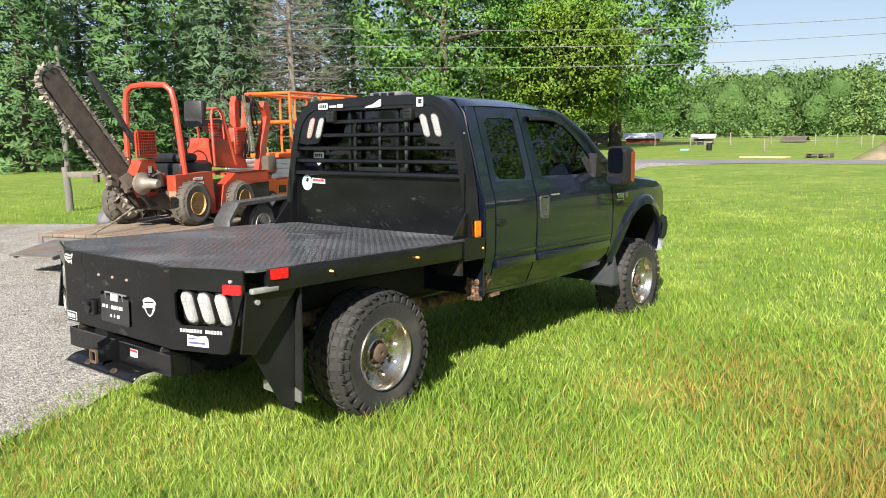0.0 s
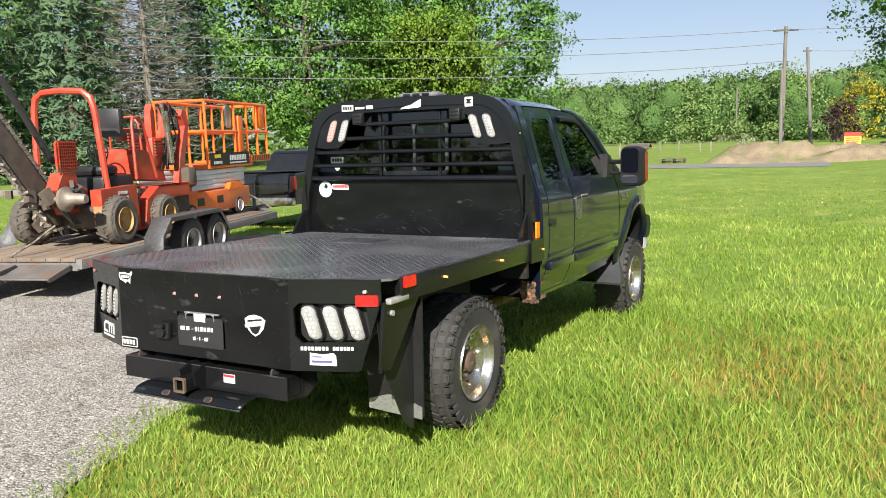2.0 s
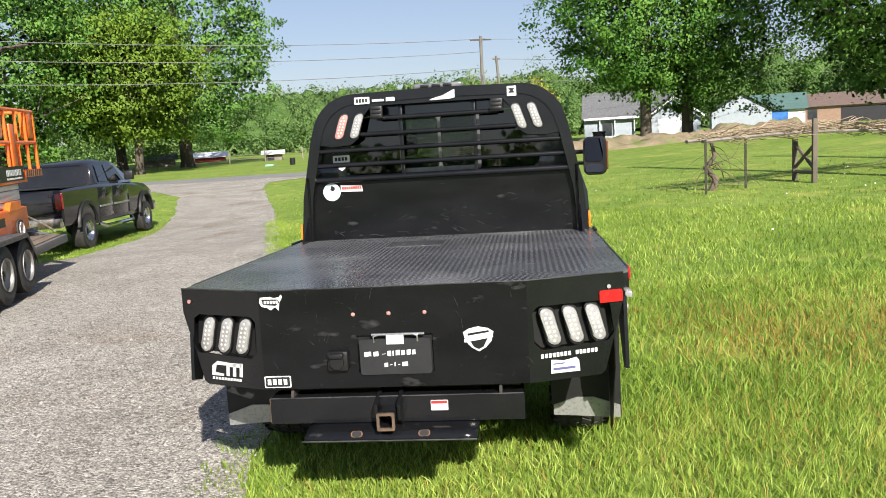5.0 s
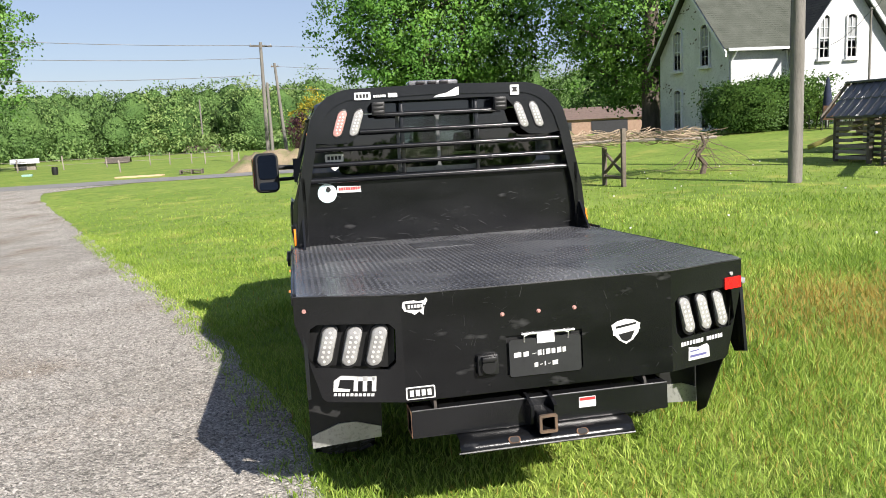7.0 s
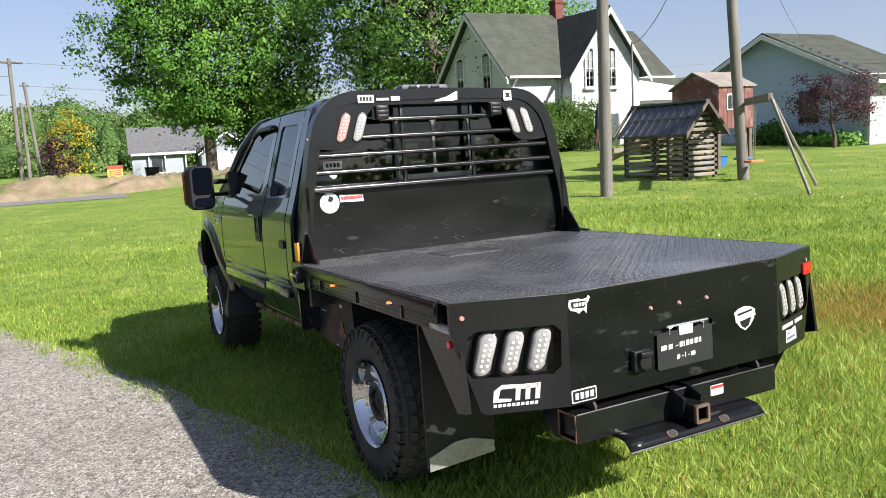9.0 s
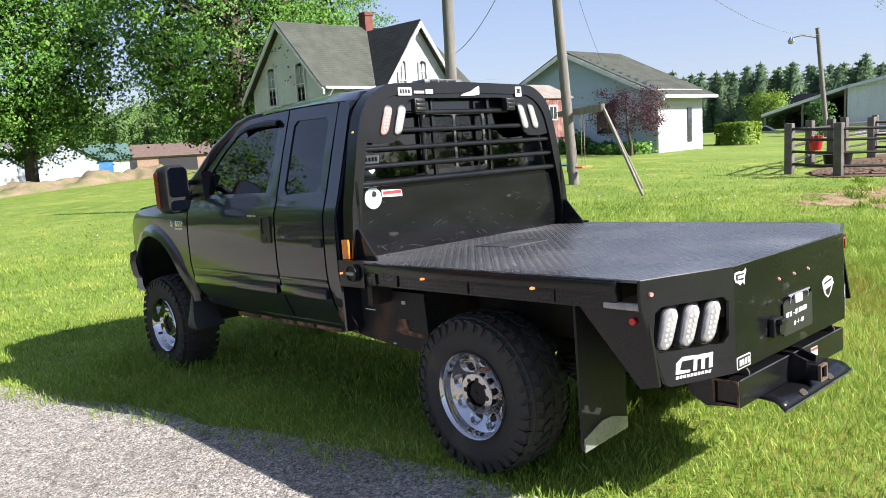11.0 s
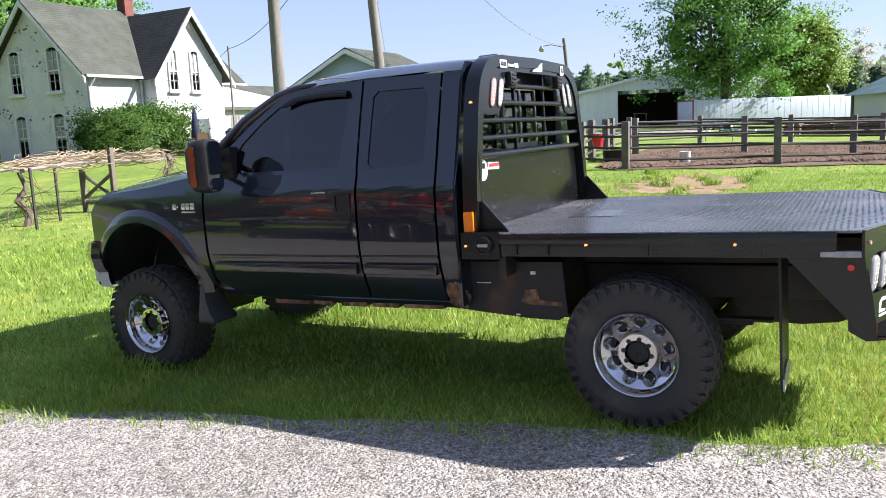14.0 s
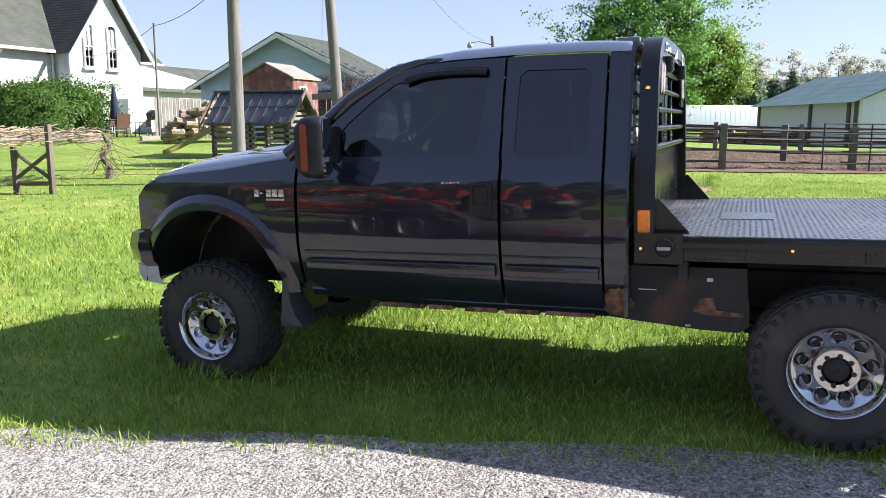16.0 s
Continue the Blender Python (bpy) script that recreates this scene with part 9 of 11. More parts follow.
q, grid_ = bmx(), {}
for i in range(85):
    for j in range(50):
        x, y = 9.8 + 0.09 * i, 0.4 + 0.09 * j
        if bare(x, y) > 0.35:
            vs = []
            for ii, jj in ((i, j), (i + 1, j), (i + 1, j + 1), (i, j + 1)):
                if (ii, jj) not in grid_:
                    xx, yy_ = 9.755 + 0.09 * ii, 0.355 + 0.09 * jj
                    grid_[ii, jj] = q.verts.new((xx, yy_, ground_z(xx, yy_) + 0.010 + 0.02 * max(0.0, noise.noise((xx * 3, yy_ * 3, 1)))))
                vs.append(grid_[ii, jj])
            q.faces.new(vs)
tagged(part("bare_patch", q, M_SAND, smooth=180), "ragged patch of dry straw-coloured soil beside the corral", "soil", kind="structure")
FPOST = thing("fence_post", "thick square dark wooden corral post", "fence post", pose(18.03, 6.5, ground_z(18, 6.5)), group="corral posts")
b = bmx()
box(b, -0.105, 0.105, -0.105, 0.105, -0.2, 1.38, 0.02)
part("post", b, mat("grey_brown_post", (0.15, 0.135, 0.12), (0.10, 0.088, 0.078), scale=3, rough=0.9, bump=0.4, bscale=25, obj_var=0.2), FPOST)
near_line = [(18.03, 6.5), (17.44, 5.0), (19.6, 1.2), (22.3, -2.5), (25.5, -6.0), (29, -9.5)]
left_line = [(18.03, 6.5), (20.9, 7.1), (22.4, 7.05), (25.0, 7.6), (29.8, 8.2), (35.5, 6.2)]
mid_line = [(24.3, 6.5), (25.5, 2.85), (25.6, -0.65), (26.5, -4.3), (28.0, -8.0)]
far_line = [(35.5, 6.2), (35.0, 2.05), (34.4, -1.65), (34.2, -5.5), (34.0, -9.0)]
for pts in (near_line[1:], left_line[1:], mid_line, far_line[1:]):
    for x, y in pts:
        copy_thing(FPOST, pose(x, y, ground_z(x, y), 0, 0, random.uniform(-8, 8)))
for nm, pts, zs in (("corral_rail", near_line, (0.28, 0.62, 0.95, 1.22)), ("corral_rail", left_line, (0.35, 0.75, 1.15)), ("corral_rail", mid_line, (0.4, 0.8, 1.2)), ("corral_rail", far_line, (0.4, 0.8, 1.2))):
    for (xa, ya), (xb, yb) in zip(pts, pts[1:]):
        for z in zs:
            b = bmx()
            tube(b, [(xa, ya, ground_z(xa, ya) + z), ((xa + xb) / 2, (ya + yb) / 2, (ground_z(xa, ya) + ground_z(xb, yb)) / 2 + z - 0.01), (xb, yb, ground_z(xb, yb) + z)], 0.04, 6)
            tagged(part(nm, b, M_FRAME), "rusty dark pipe rail of the corral fence", "fence rail", group="corral rails")
gate = thing("corral_gate", "round-topped metal tube corral gate", "gate", pose(0, 0, 0))
g0, g1 = Vector((21.6, -1.6, ground_z(21.6, -1.6))), Vector((22.9, -4.3, ground_z(22.9, -4.3)))
for z in (0.25, 0.55, 0.85, 1.15, 1.45):
    b = bmx()
    tube(b, [g0 + Vector((-0.15, 0, z)), g1 + Vector((-0.15, 0, z))], 0.022, 6)
    part("gate_tube", b, M_FRAME, gate)
for t in (0, 0.5, 1):
    c = g0.lerp(g1, t) + Vector((-0.15, 0, 0))
    b = bmx()
    tube(b, [c, c + Vector((0, 0, 1.45))], 0.024, 6)
    part("gate_upright", b, M_FRAME, gate)
buck = thing("bucket", "white plastic bucket on the corral soil", "bucket", pose(20.0, 3.85, ground_z(20, 3.85)))
b = bmx()
lathe(b, [(0.0, 0.0), (0.0, 0.13), (0.36, 0.16), (0.38, 0.17), (0.37, 0.15), (0.02, 0.12)], "z", 18)
part("pail", b, M_WHITE, buck)
M_REDPAIL = mat("bright_red_plastic", (0.55, 0.02, 0.03), (0.48, 0.018, 0.025), rough=0.4)
for x, y, z in ((20.35, 6.72, 0.52), (20.95, 6.95, 0.60)):
    rb = thing("feed_bucket", "red plastic feed bucket hung on the corral fence", "bucket", pose(x, y, ground_z(x, y) + z), group="feed buckets")
    b = bmx()
    lathe(b, [(0.0, 0.0), (0.0, 0.15), (0.30, 0.20), (0.32, 0.215), (0.31, 0.19), (0.02, 0.14)], "z", 18)
    part("pail", b, M_REDPAIL, rb)
    b = bmx()
    tube(b, [(0.2 * math.cos(radians(a)), 0, 0.31 + 0.24 * math.sin(radians(a))) for a in range(0, 181, 20)], 0.008, 5)
    part("handle", b, M_STEEL, rb)
stub = thing("water_tub", "low black rubber water tub by the corral posts", "tub", pose(20.9, 6.3, ground_z(20.9, 6.3)))
b = bmx()
lathe(b, [(0.0, 0.0), (0.0, 0.34), (0.36, 0.40), (0.38, 0.42), (0.36, 0.38), (0.05, 0.32), (0.05, 0.0)], "z", 22)
part("tub_shell", b, M_PLASTIC, stub)
hop = thing("livestock_hoop", "round metal hoop feeder by the white trailer", "feeder", pose(40.0, 6.0, 0.25))
b = bmx()
tube(b, [(0, 0.7 * math.cos(radians(a)), 0.5 + 0.6 * math.sin(radians(a))) for a in range(0, 181, 15)], 0.03, 6)
tube(b, [(0, 0.7, 0), (0, 0.7, 0.5)], 0.03, 6)
tube(b, [(0, -0.7, 0), (0, -0.7, 0.5)], 0.03, 6)
part("hoop", b, M_STEEL, hop)

# ---- roadside and far field ----
fp = thing("field_post", "thin grey field fence post", "fence post", pose(-30, 40, -0.05), group="field posts")
b = bmx()
box(b, -0.04, 0.04, -0.04, 0.04, -0.1, 0.95, 0.01)
part("post", b, M_OLDWOOD, fp)
rnd = random.Random(41)
far_posts = [(-44 + 3.2 * i, 60.5 + 0.12 * i + rnd.uniform(-0.5, 0.5)) for i in range(13)]
for x, y in far_posts + [(-10.5, 62), (-7.4, 58.5), (-11.5, 48.0), (-6.0, 66), (-4.4, 50.5)]:
    copy_thing(fp, pose(x, y, ground_z(x, y), rnd.uniform(-4, 4), rnd.uniform(-4, 4), 0) @ Matrix.Diagonal((1, 1, rnd.uniform(0.8, 1.2), 1)))
for (xa, ya), (xb, yb) in zip(far_posts, far_posts[1:]):
    b = bmx()
    for z in (0.4, 0.75):
        tube(b, [(xa, ya, z), (xb, yb, z)], 0.015, 5)
    tagged(part("field_rail", b, M_OLDWOOD), "grey rail of the far field fence", "fence rail", group="field rails")
gp = thing("gate_post", "weathered round post with a plank rail by the drive", "fence post", pose(-15.2, 5.7, ground_z(-15.2, 5.7)))
b = bmx()
tube(b, [(0, 0, -0.1), (0.02, 0.0, 0.5), (-0.06, 0, 1.08)], [0.1, 0.09, 0.085], 10)
part("post", b, M_POLE, gp)
b = bmx()
box(b, 0, 4.4, -0.02, 0.02, 0.83, 0.97, 0.01, pose(0, 0, 0, 0, 0, 14))
part("plank", b, M_OLDWOOD, gp)
for i in range(7):
    x, y = -30.0 + 1.6 * i - 10, 14.0 + 1.1 * i + 8
    copy_thing(fp, pose(x, y, ground_z(x, y)))
sign = thing("yard_sign", "yellow and red yard sign on two white legs", "sign", pose(2.3, 47.0, ground_z(2.3, 47.0), 0, 0, 4) @ Matrix.Diagonal((0.58, 0.7, 0.66, 1)))
b = bmx()
box(b, -0.75, 0.75, -0.02, 0.02, 0.75, 1.95)
part("board", b, mat("yellow_sign_face", (0.78, 0.55, 0.08), rough=0.5), sign)
b = bmx()
box(b, -0.75, 0.75, -0.03, -0.021, 1.62, 1.95)
box(b, -0.75, 0.75, -0.03, -0.021, 0.75, 0.82)
part("band", b, mat("red_sign_band", (0.62, 0.06, 0.03), rough=0.5), sign)
b = bmx()
for z in (1.08, 1.25, 1.42):
    box(b, -0.6, 0.6, -0.03, -0.021, z, z + 0.08)
part("lettering", b, M_REDVINYL, sign)
b = bmx()
for x in (-0.68, 0.6):
    box(b, x, x + 0.08, 0.02, 0.07, 0, 1.9)
part("leg", b, M_TRIM, sign)
bin_ = thing("wheelie_bin", "dark grey rolling rubbish bin", "bin", pose(7.5, 70.4, -0.9))
b = bmx()
prism(b, [(-0.42, 0), (0.42, 0), (0.55, 1.6), (-0.55, 1.6)], "y", -0.4, 0.4)
box(b, -0.6, 0.6, -0.48, 0.48, 1.6, 1.72, 0.03)
part("body", b, M_PLASTIC, bin_)
rnd = random.Random(51)
mound = bmx()
rows = []
for i in range(110):
    x = -4.6 + 21.5 * i / 109
    y0 = 37.6 + 0.16 * x
    rows.append([(x, y0 + 4.2 * j / 16, ground_z(x, y0 + 2) - 0.12 + (1.25 - 0.3 * smoothstep(2, 8, x)) * math.sin(math.pi * j / 16) ** 0.8 * min(1.0, 6 * math.sin(math.pi * i / 109))
                  * (0.62 + 0.55 * noise.noise((x * 0.55, j * 0.22, 2)) + 0.28 * noise.noise((x * 1.7, j * 0.6, 4)))) for j in range(17)])
sheet(mound, rows)
tagged(part("dirt_mound", mound, mat("weedy_dug_soil", (0.27, 0.215, 0.14), (0.19, 0.15, 0.10), scale=1.6, rough=1.0, bump=1.0, bscale=6, fine=0.5, spec=0.1, c3=(0.11, 0.15, 0.045), stain=0.35, sscale=0.9), smooth=60), "long heap of bare tan building-site soil", "soil", kind="structure")
lum = thing("timber_stack", "stack of pale lumber and pallets by the road", "lumber", pose(-8.4, 39.0, ground_z(-8.4, 39)) @ Matrix.Diagonal((0.9, 0.8, 0.6, 1)))
for k in range(7):
    b = bmx()
    box(b, -1.6 + rnd.uniform(-0.2, 0.2), 0.9, -0.5 + 0.16 * k, -0.38 + 0.16 * k, 0.0, 0.12, 0.004)
    part("board", b, mat("fresh_lumber", (0.5, 0.38, 0.22), (0.42, 0.31, 0.18), rough=0.8, obj_var=0.15) if k == 0 else bpy.data.materials["fresh_lumber"], lum)
pal = thing("pallet_stack", "dark low stack of pallets by the road", "pallets", pose(-6.2, 39.4, ground_z(-6.2, 39.4)) @ Matrix.Diagonal((0.75, 0.7, 0.5, 1)))
for k in range(3):
    b = bmx()
    for j in range(6):
        box(b, -0.8, 0.8, -0.6 + 0.22 * j, -0.48 + 0.22 * j, 0.12 + 0.16 * k, 0.15 + 0.16 * k)
    for x in (-0.75, 0, 0.7):
        box(b, x, x + 0.08, -0.6, 0.62, 0.0 + 0.16 * k, 0.12 + 0.16 * k)
    part("pallet", b, M_DARKWOOD, pal)
fb = thing("feed_barrel", "dark barrel in the far field", "barrel", pose(-16.0, 50.5, ground_z(-16.0, 50.5)) @ Matrix.Diagonal((0.6, 0.6, 0.55, 1)))
b = bmx()
lathe(b, [(0, 0), (0, 0.3), (0.45, 0.34), (0.9, 0.3), (0.9, 0)], "z", 16)
part("drum", b, M_PLASTIC, fb)
fb2 = thing("feed_trough", "pale green trough in the far field", "trough", pose(-17.6, 50.2, ground_z(-17.6, 50.2)) @ Matrix.Diagonal((0.5, 0.5, 0.4, 1)))
b = bmx()
box(b, -0.6, 0.6, -0.3, 0.3, 0.0, 0.35, 0.03)
part("trough_body", b, mat("pale_green_plastic", (0.3, 0.5, 0.42), rough=0.5), fb2)


# ---- trees ----
M_BARK = mat("rough_grey_bark", (0.11, 0.09, 0.07), (0.07, 0.055, 0.042), scale=2.5, rough=0.95, bump=0.9, bscale=9, stretch=(2, 2, 0.5))
M_PALEBARK = mat("pale_twig_bark", (0.22, 0.195, 0.165), (0.16, 0.14, 0.12), rough=0.95)
M_LEAF = leafy("maple_leaves", (0.042, 0.128, 0.015), (0.09, 0.225, 0.027), (0.173, 0.323, 0.045), 0.45, 0.4)
M_LEAF_D = leafy("dark_maple_leaves", (0.05, 0.135, 0.022), (0.105, 0.235, 0.033), (0.205, 0.36, 0.058), 0.6, 0.35)
M_LEAF_Y = leafy("young_yellow_green_leaves", (0.088, 0.163, 0.015), (0.156, 0.256, 0.025), (0.25, 0.338, 0.044), 0.45, 0.4)
M_WOODS = leafy("woodland_leaves", (0.070, 0.14, 0.040), (0.15, 0.25, 0.07), (0.27, 0.35, 0.115), 0.09, 0.3)
M_LEAF_R = leafy("roadside_maple_leaves", (0.07, 0.165, 0.03), (0.13, 0.275, 0.05), (0.215, 0.375, 0.072), 0.45, 0.3)
M_NEEDLE = leafy("spruce_needles", (0.052, 0.115, 0.042), (0.092, 0.19, 0.06), (0.175, 0.28, 0.08))
M_NEEDLE_B = leafy("blue_grey_needles", (0.055, 0.105, 0.055), (0.092, 0.165, 0.08), (0.16, 0.235, 0.11))
M_DEADN = leafy("dead_brown_needles", (0.112, 0.083, 0.06), (0.18, 0.143, 0.105), (0.15, 0.165, 0.075))
M_PLUM = leafy("purple_plum_leaves", (0.038, 0.018, 0.024), (0.068, 0.028, 0.036), (0.12, 0.05, 0.052))
M_YELLOW = leafy("yellow_blossom", (0.30, 0.25, 0.03), (0.42, 0.34, 0.03), (0.5, 0.41, 0.04))
M_BUD = leafy("pale_budding_leaves", (0.34, 0.33, 0.25), (0.42, 0.41, 0.31), (0.36, 0.40, 0.24))


def leaf_mesh(name, centres, size, rng, flat=0.0, squash=1.0, out=None, cores=(), sharp=0.4):
    """Small leaves at the given places, as one mesh; out: the way out of the crown at each, which rounds its shading."""
    n = len(centres)
    a = rng.normal(size=(n, 3))
    a[:, 2] *= 1 - flat
    a /= np.linalg.norm(a, axis=1)[:, None]
    r = rng.normal(size=(n, 3))
    c = np.cross(a, r)
    c /= np.linalg.norm(c, axis=1)[:, None]
    if out is not None:
        nn = np.cross(c, a)
        c *= np.where((nn * out).sum(1) < 0, -1.0, 1.0)[:, None]
    s = size * rng.uniform(0.6, 1.35, (n, 1))
    v = np.empty((n, 4, 3))
    v[:, 0] = centres - a * s * 0.5
    v[:, 1] = centres + c * s * 0.34 * squash
    v[:, 2] = centres + a * s * 0.5
    v[:, 3] = centres - c * s * 0.34 * squash
    if len(cores):
        v = np.concatenate([v] + [c_[0] for c_ in cores])
        out = np.concatenate([out] + [c_[1] for c_ in cores])
        n = len(v)
    me_ = quads(name, v)
    if out is not None:
        fn = np.empty(n * 3, np.float32)
        me_.polygons.foreach_get("normal", fn)
        fn = fn.reshape(-1, 3)
        fn *= np.where((fn * out).sum(1) < 0, -1.0, 1.0)[:, None]
        k = sharp * fn + out
        k /= np.linalg.norm(k, axis=1)[:, None]
        me_.normals_split_custom_set_from_vertices(np.repeat(k, 4, axis=0).tolist())
    return me_


def unit(d):
    return d / (np.linalg.norm(d, axis=1)[:, None] + 1e-6)


def outward(pts, centre, up=0.35):
    d = pts - np.array(centre)
    d /= np.linalg.norm(d, axis=1)[:, None] + 1e-6
    d[:, 2] += up
    return d / np.linalg.norm(d, axis=1)[:, None]


def quads(name, v):
    n = len(v)
    me_ = bpy.data.meshes.new(name)
    me_.vertices.add(n * 4)
    me_.vertices.foreach_set("co", v.reshape(-1).astype(np.float32))
    me_.loops.add(n * 4)
    me_.loops.foreach_set("vertex_index", np.arange(n * 4, dtype=np.int32))
    me_.polygons.add(n)
    me_.polygons.foreach_set("loop_start", np.arange(0, n * 4, 4, dtype=np.int32))
    me_.update(calc_edges=True)
    return me_


def core(profile, centre, rng, n=14, rough=0.16):
    """The dense inner foliage of a crown: an uneven turned shape of loose patches. profile: (radius, height) from below."""
    k = len(profile)
    g = np.empty((k, n, 3))
    for i, (r, z) in enumerate(profile):
        a = 2 * np.pi * (np.arange(n) + 0.5 * (i % 2)) / n
        rr = r * (1 + rough * rng.normal(size=n))
        g[i] = np.stack([centre[0] + rr * np.cos(a), centre[1] + rr * np.sin(a), centre[2] + z + rough * r * 0.5 * rng.normal(size=n)], 1)
    nx = np.roll(g, -1, axis=1)
    v = np.stack([g[:-1], nx[:-1], nx[1:], g[1:]], 2).reshape(-1, 4, 3)
    mid_z = centre[2] + profile[k // 3][1]
    return v, outward(v.mean(1), (centre[0], centre[1], mid_z))


def mass(me_verts, me_faces, profile, centre, rng, n=20, rough=0.12):
    """Adds one soft uneven turned body to lists of points and faces."""
    k0, k = len(me_verts), len(profile)
    for i, (r, z) in enumerate(profile):
        for j in range(n):
            a = 2 * math.pi * j / n
            f = 1 + rough * rng.normal() + 0.1 * math.sin(3 * a + centre[0]) * math.cos(0.9 * z)
            me_verts.append((centre[0] + r * f * math.cos(a), centre[1] + r * f * math.sin(a), centre[2] + z + rough * r * 0.5 * rng.normal()))
    for i in range(k - 1):
        for j in range(n):
            me_faces.append((k0 + i * n + j, k0 + i * n + (j + 1) % n, k0 + (i + 1) * n + (j + 1) % n, k0 + (i + 1) * n + j))


def inner_leaves(rng, centre, radii, n, size):
    """Leaves set close over the inside of a crown, as quads with their way out."""
    d = unit(rng.normal(size=(n, 3)))
    lump = 1 + 0.10 * np.sin(4 * d[:, :1] + centre[0]) * np.cos(5 * d[:, 2:]) + 0.09 * rng.normal(size=(n, 1))
    c = np.array(centre) + d * lump * np.array(radii)
    a = unit(rng.normal(size=(n, 3)))
    b = unit(np.cross(a, rng.normal(size=(n, 3))))
    s = size * rng.uniform(0.6, 1.3, (n, 1))
    v = np.stack([c - a * s * 0.5, c + b * s * 0.36, c + a * s * 0.5, c - b * s * 0.36], 1)
    return v, unit(d + 0.6 * rng.normal(size=(n, 3)) + np.array([0, 0, 0.25]))


def clumps(rng, n_clump, per, centre, radii, spread, shell=0.55, lumps=1.0, low=None):
    """Leaf places in clumps through an uneven crown."""
    d = rng.normal(size=(n_clump, 3))
    d /= np.linalg.norm(d, axis=1)[:, None]
    wob_ = 1 + 0.22 * lumps * np.sin(3.1 * d[:, :1] + 1.7 * centre[0]) * np.cos(2.7 * d[:, 1:2] + centre[1]) + 0.16 * lumps * rng.normal(size=(n_clump, 1))
    rad = rng.uniform(0, 1, (n_clump, 1)) ** (1 / 3) * (1 - shell) + shell * rng.uniform(0.75, 1.0, (n_clump, 1))
    c = np.array(centre) + d * rad * wob_ * np.array(radii)
    if low is not None:
        c[:, 2] = np.maximum(c[:, 2], low + rng.uniform(0, 0.8, n_clump))
    sp = spread * rng.uniform(0.6, 1.4, (n_clump, 1, 1))
    p = c[:, None, :] + rng.normal(size=(n_clump, per, 3)) * sp * np.array([1, 1, 0.55])
    return p.reshape(-1, 3), c


def broad_tree(name, label, x, y, hgt, radius, low, leaf, trunk_r, seed, leaves=11000, size=0.26, trunk_h=None, lumps=1.0, group="broadleaf trees", base=None, spread=0.55, limb_n=9, shell=0.55, fill=0.0):
    rng = np.random.default_rng(seed)
    rnd_ = random.Random(seed)
    z0 = ground_z(x, y) if base is None else base
    t = thing(name, label, "tree", pose(x, y, z0), group=group)
    q = bmx()
    th = trunk_h or (low + hgt) * 0.5
    tube(q, [(0, 0, -0.2), (0.02, 0, 0.5), (rnd_.uniform(-0.2, 0.2), rnd_.uniform(-0.2, 0.2), th * 0.55), (rnd_.uniform(-0.4, 0.4), rnd_.uniform(-0.4, 0.4), th), (rnd_.uniform(-0.6, 0.6), 0, hgt * 0.85)],
         [trunk_r * 1.35, trunk_r, trunk_r * 0.85, trunk_r * 0.6, trunk_r * 0.12], 10)
    for k in range(limb_n):
        a = 2 * math.pi * (k + rnd_.random() * 0.6) / limb_n
        z = low + (th - low) * rnd_.uniform(0.25, 1.1)
        L_ = radius * rnd_.uniform(0.6, 0.9)
        up_ = rnd_.uniform(0.25, 0.75)
        p0 = Vector((0, 0, z))
        p1 = p0 + Vector((math.cos(a) * L_ * 0.5, math.sin(a) * L_ * 0.5, L_ * up_ * 0.4))
        p2 = p0 + Vector((math.cos(a + 0.2) * L_, math.sin(a + 0.2) * L_, L_ * up_))
        r_ = trunk_r * rnd_.uniform(0.25, 0.45)
        tube(q, [p0, p1, p2], [r_, r_ * 0.6, r_ * 0.15], 6)
        for _ in range(2):
            p3 = p1.lerp(p2, rnd_.random()) + Vector((rnd_.uniform(-1, 1), rnd_.uniform(-1, 1), rnd_.uniform(0.2, 1))) * L_ * 0.35
            tube(q, [p1, p1.lerp(p3, 0.5) + Vector((0, 0, 0.15)), p3], [r_ * 0.4, r_ * 0.25, r_ * 0.08], 5)
    part("trunk", q, M_BARK, t)
    per = 90
    leaves = int(leaves * 1.65)
    spread *= 0.95
    pts, cc_ = clumps(rng, leaves // per, per, (0, 0, (hgt + low) / 2), (radius, radius, (hgt - low) / 2), spread, lumps=lumps, low=low, shell=shell)
    way = outward(pts, (0, 0, low + (hgt - low) * 0.4)) + 0.8 * outward(pts - np.repeat(cc_, per, axis=0), (0, 0, 0))
    inner = ()
    if fill:
        inner = [inner_leaves(rng, (0, 0, (hgt + low) / 2), (radius * fill, radius * fill, (hgt - low) / 2 * fill), 5000, size * 1.15)]
    tagged(link("crown", leaf_mesh("crown", pts, size * 0.67, rng, out=unit(way), cores=inner), leaf, t, smooth=0), kind="stuff")
    return t


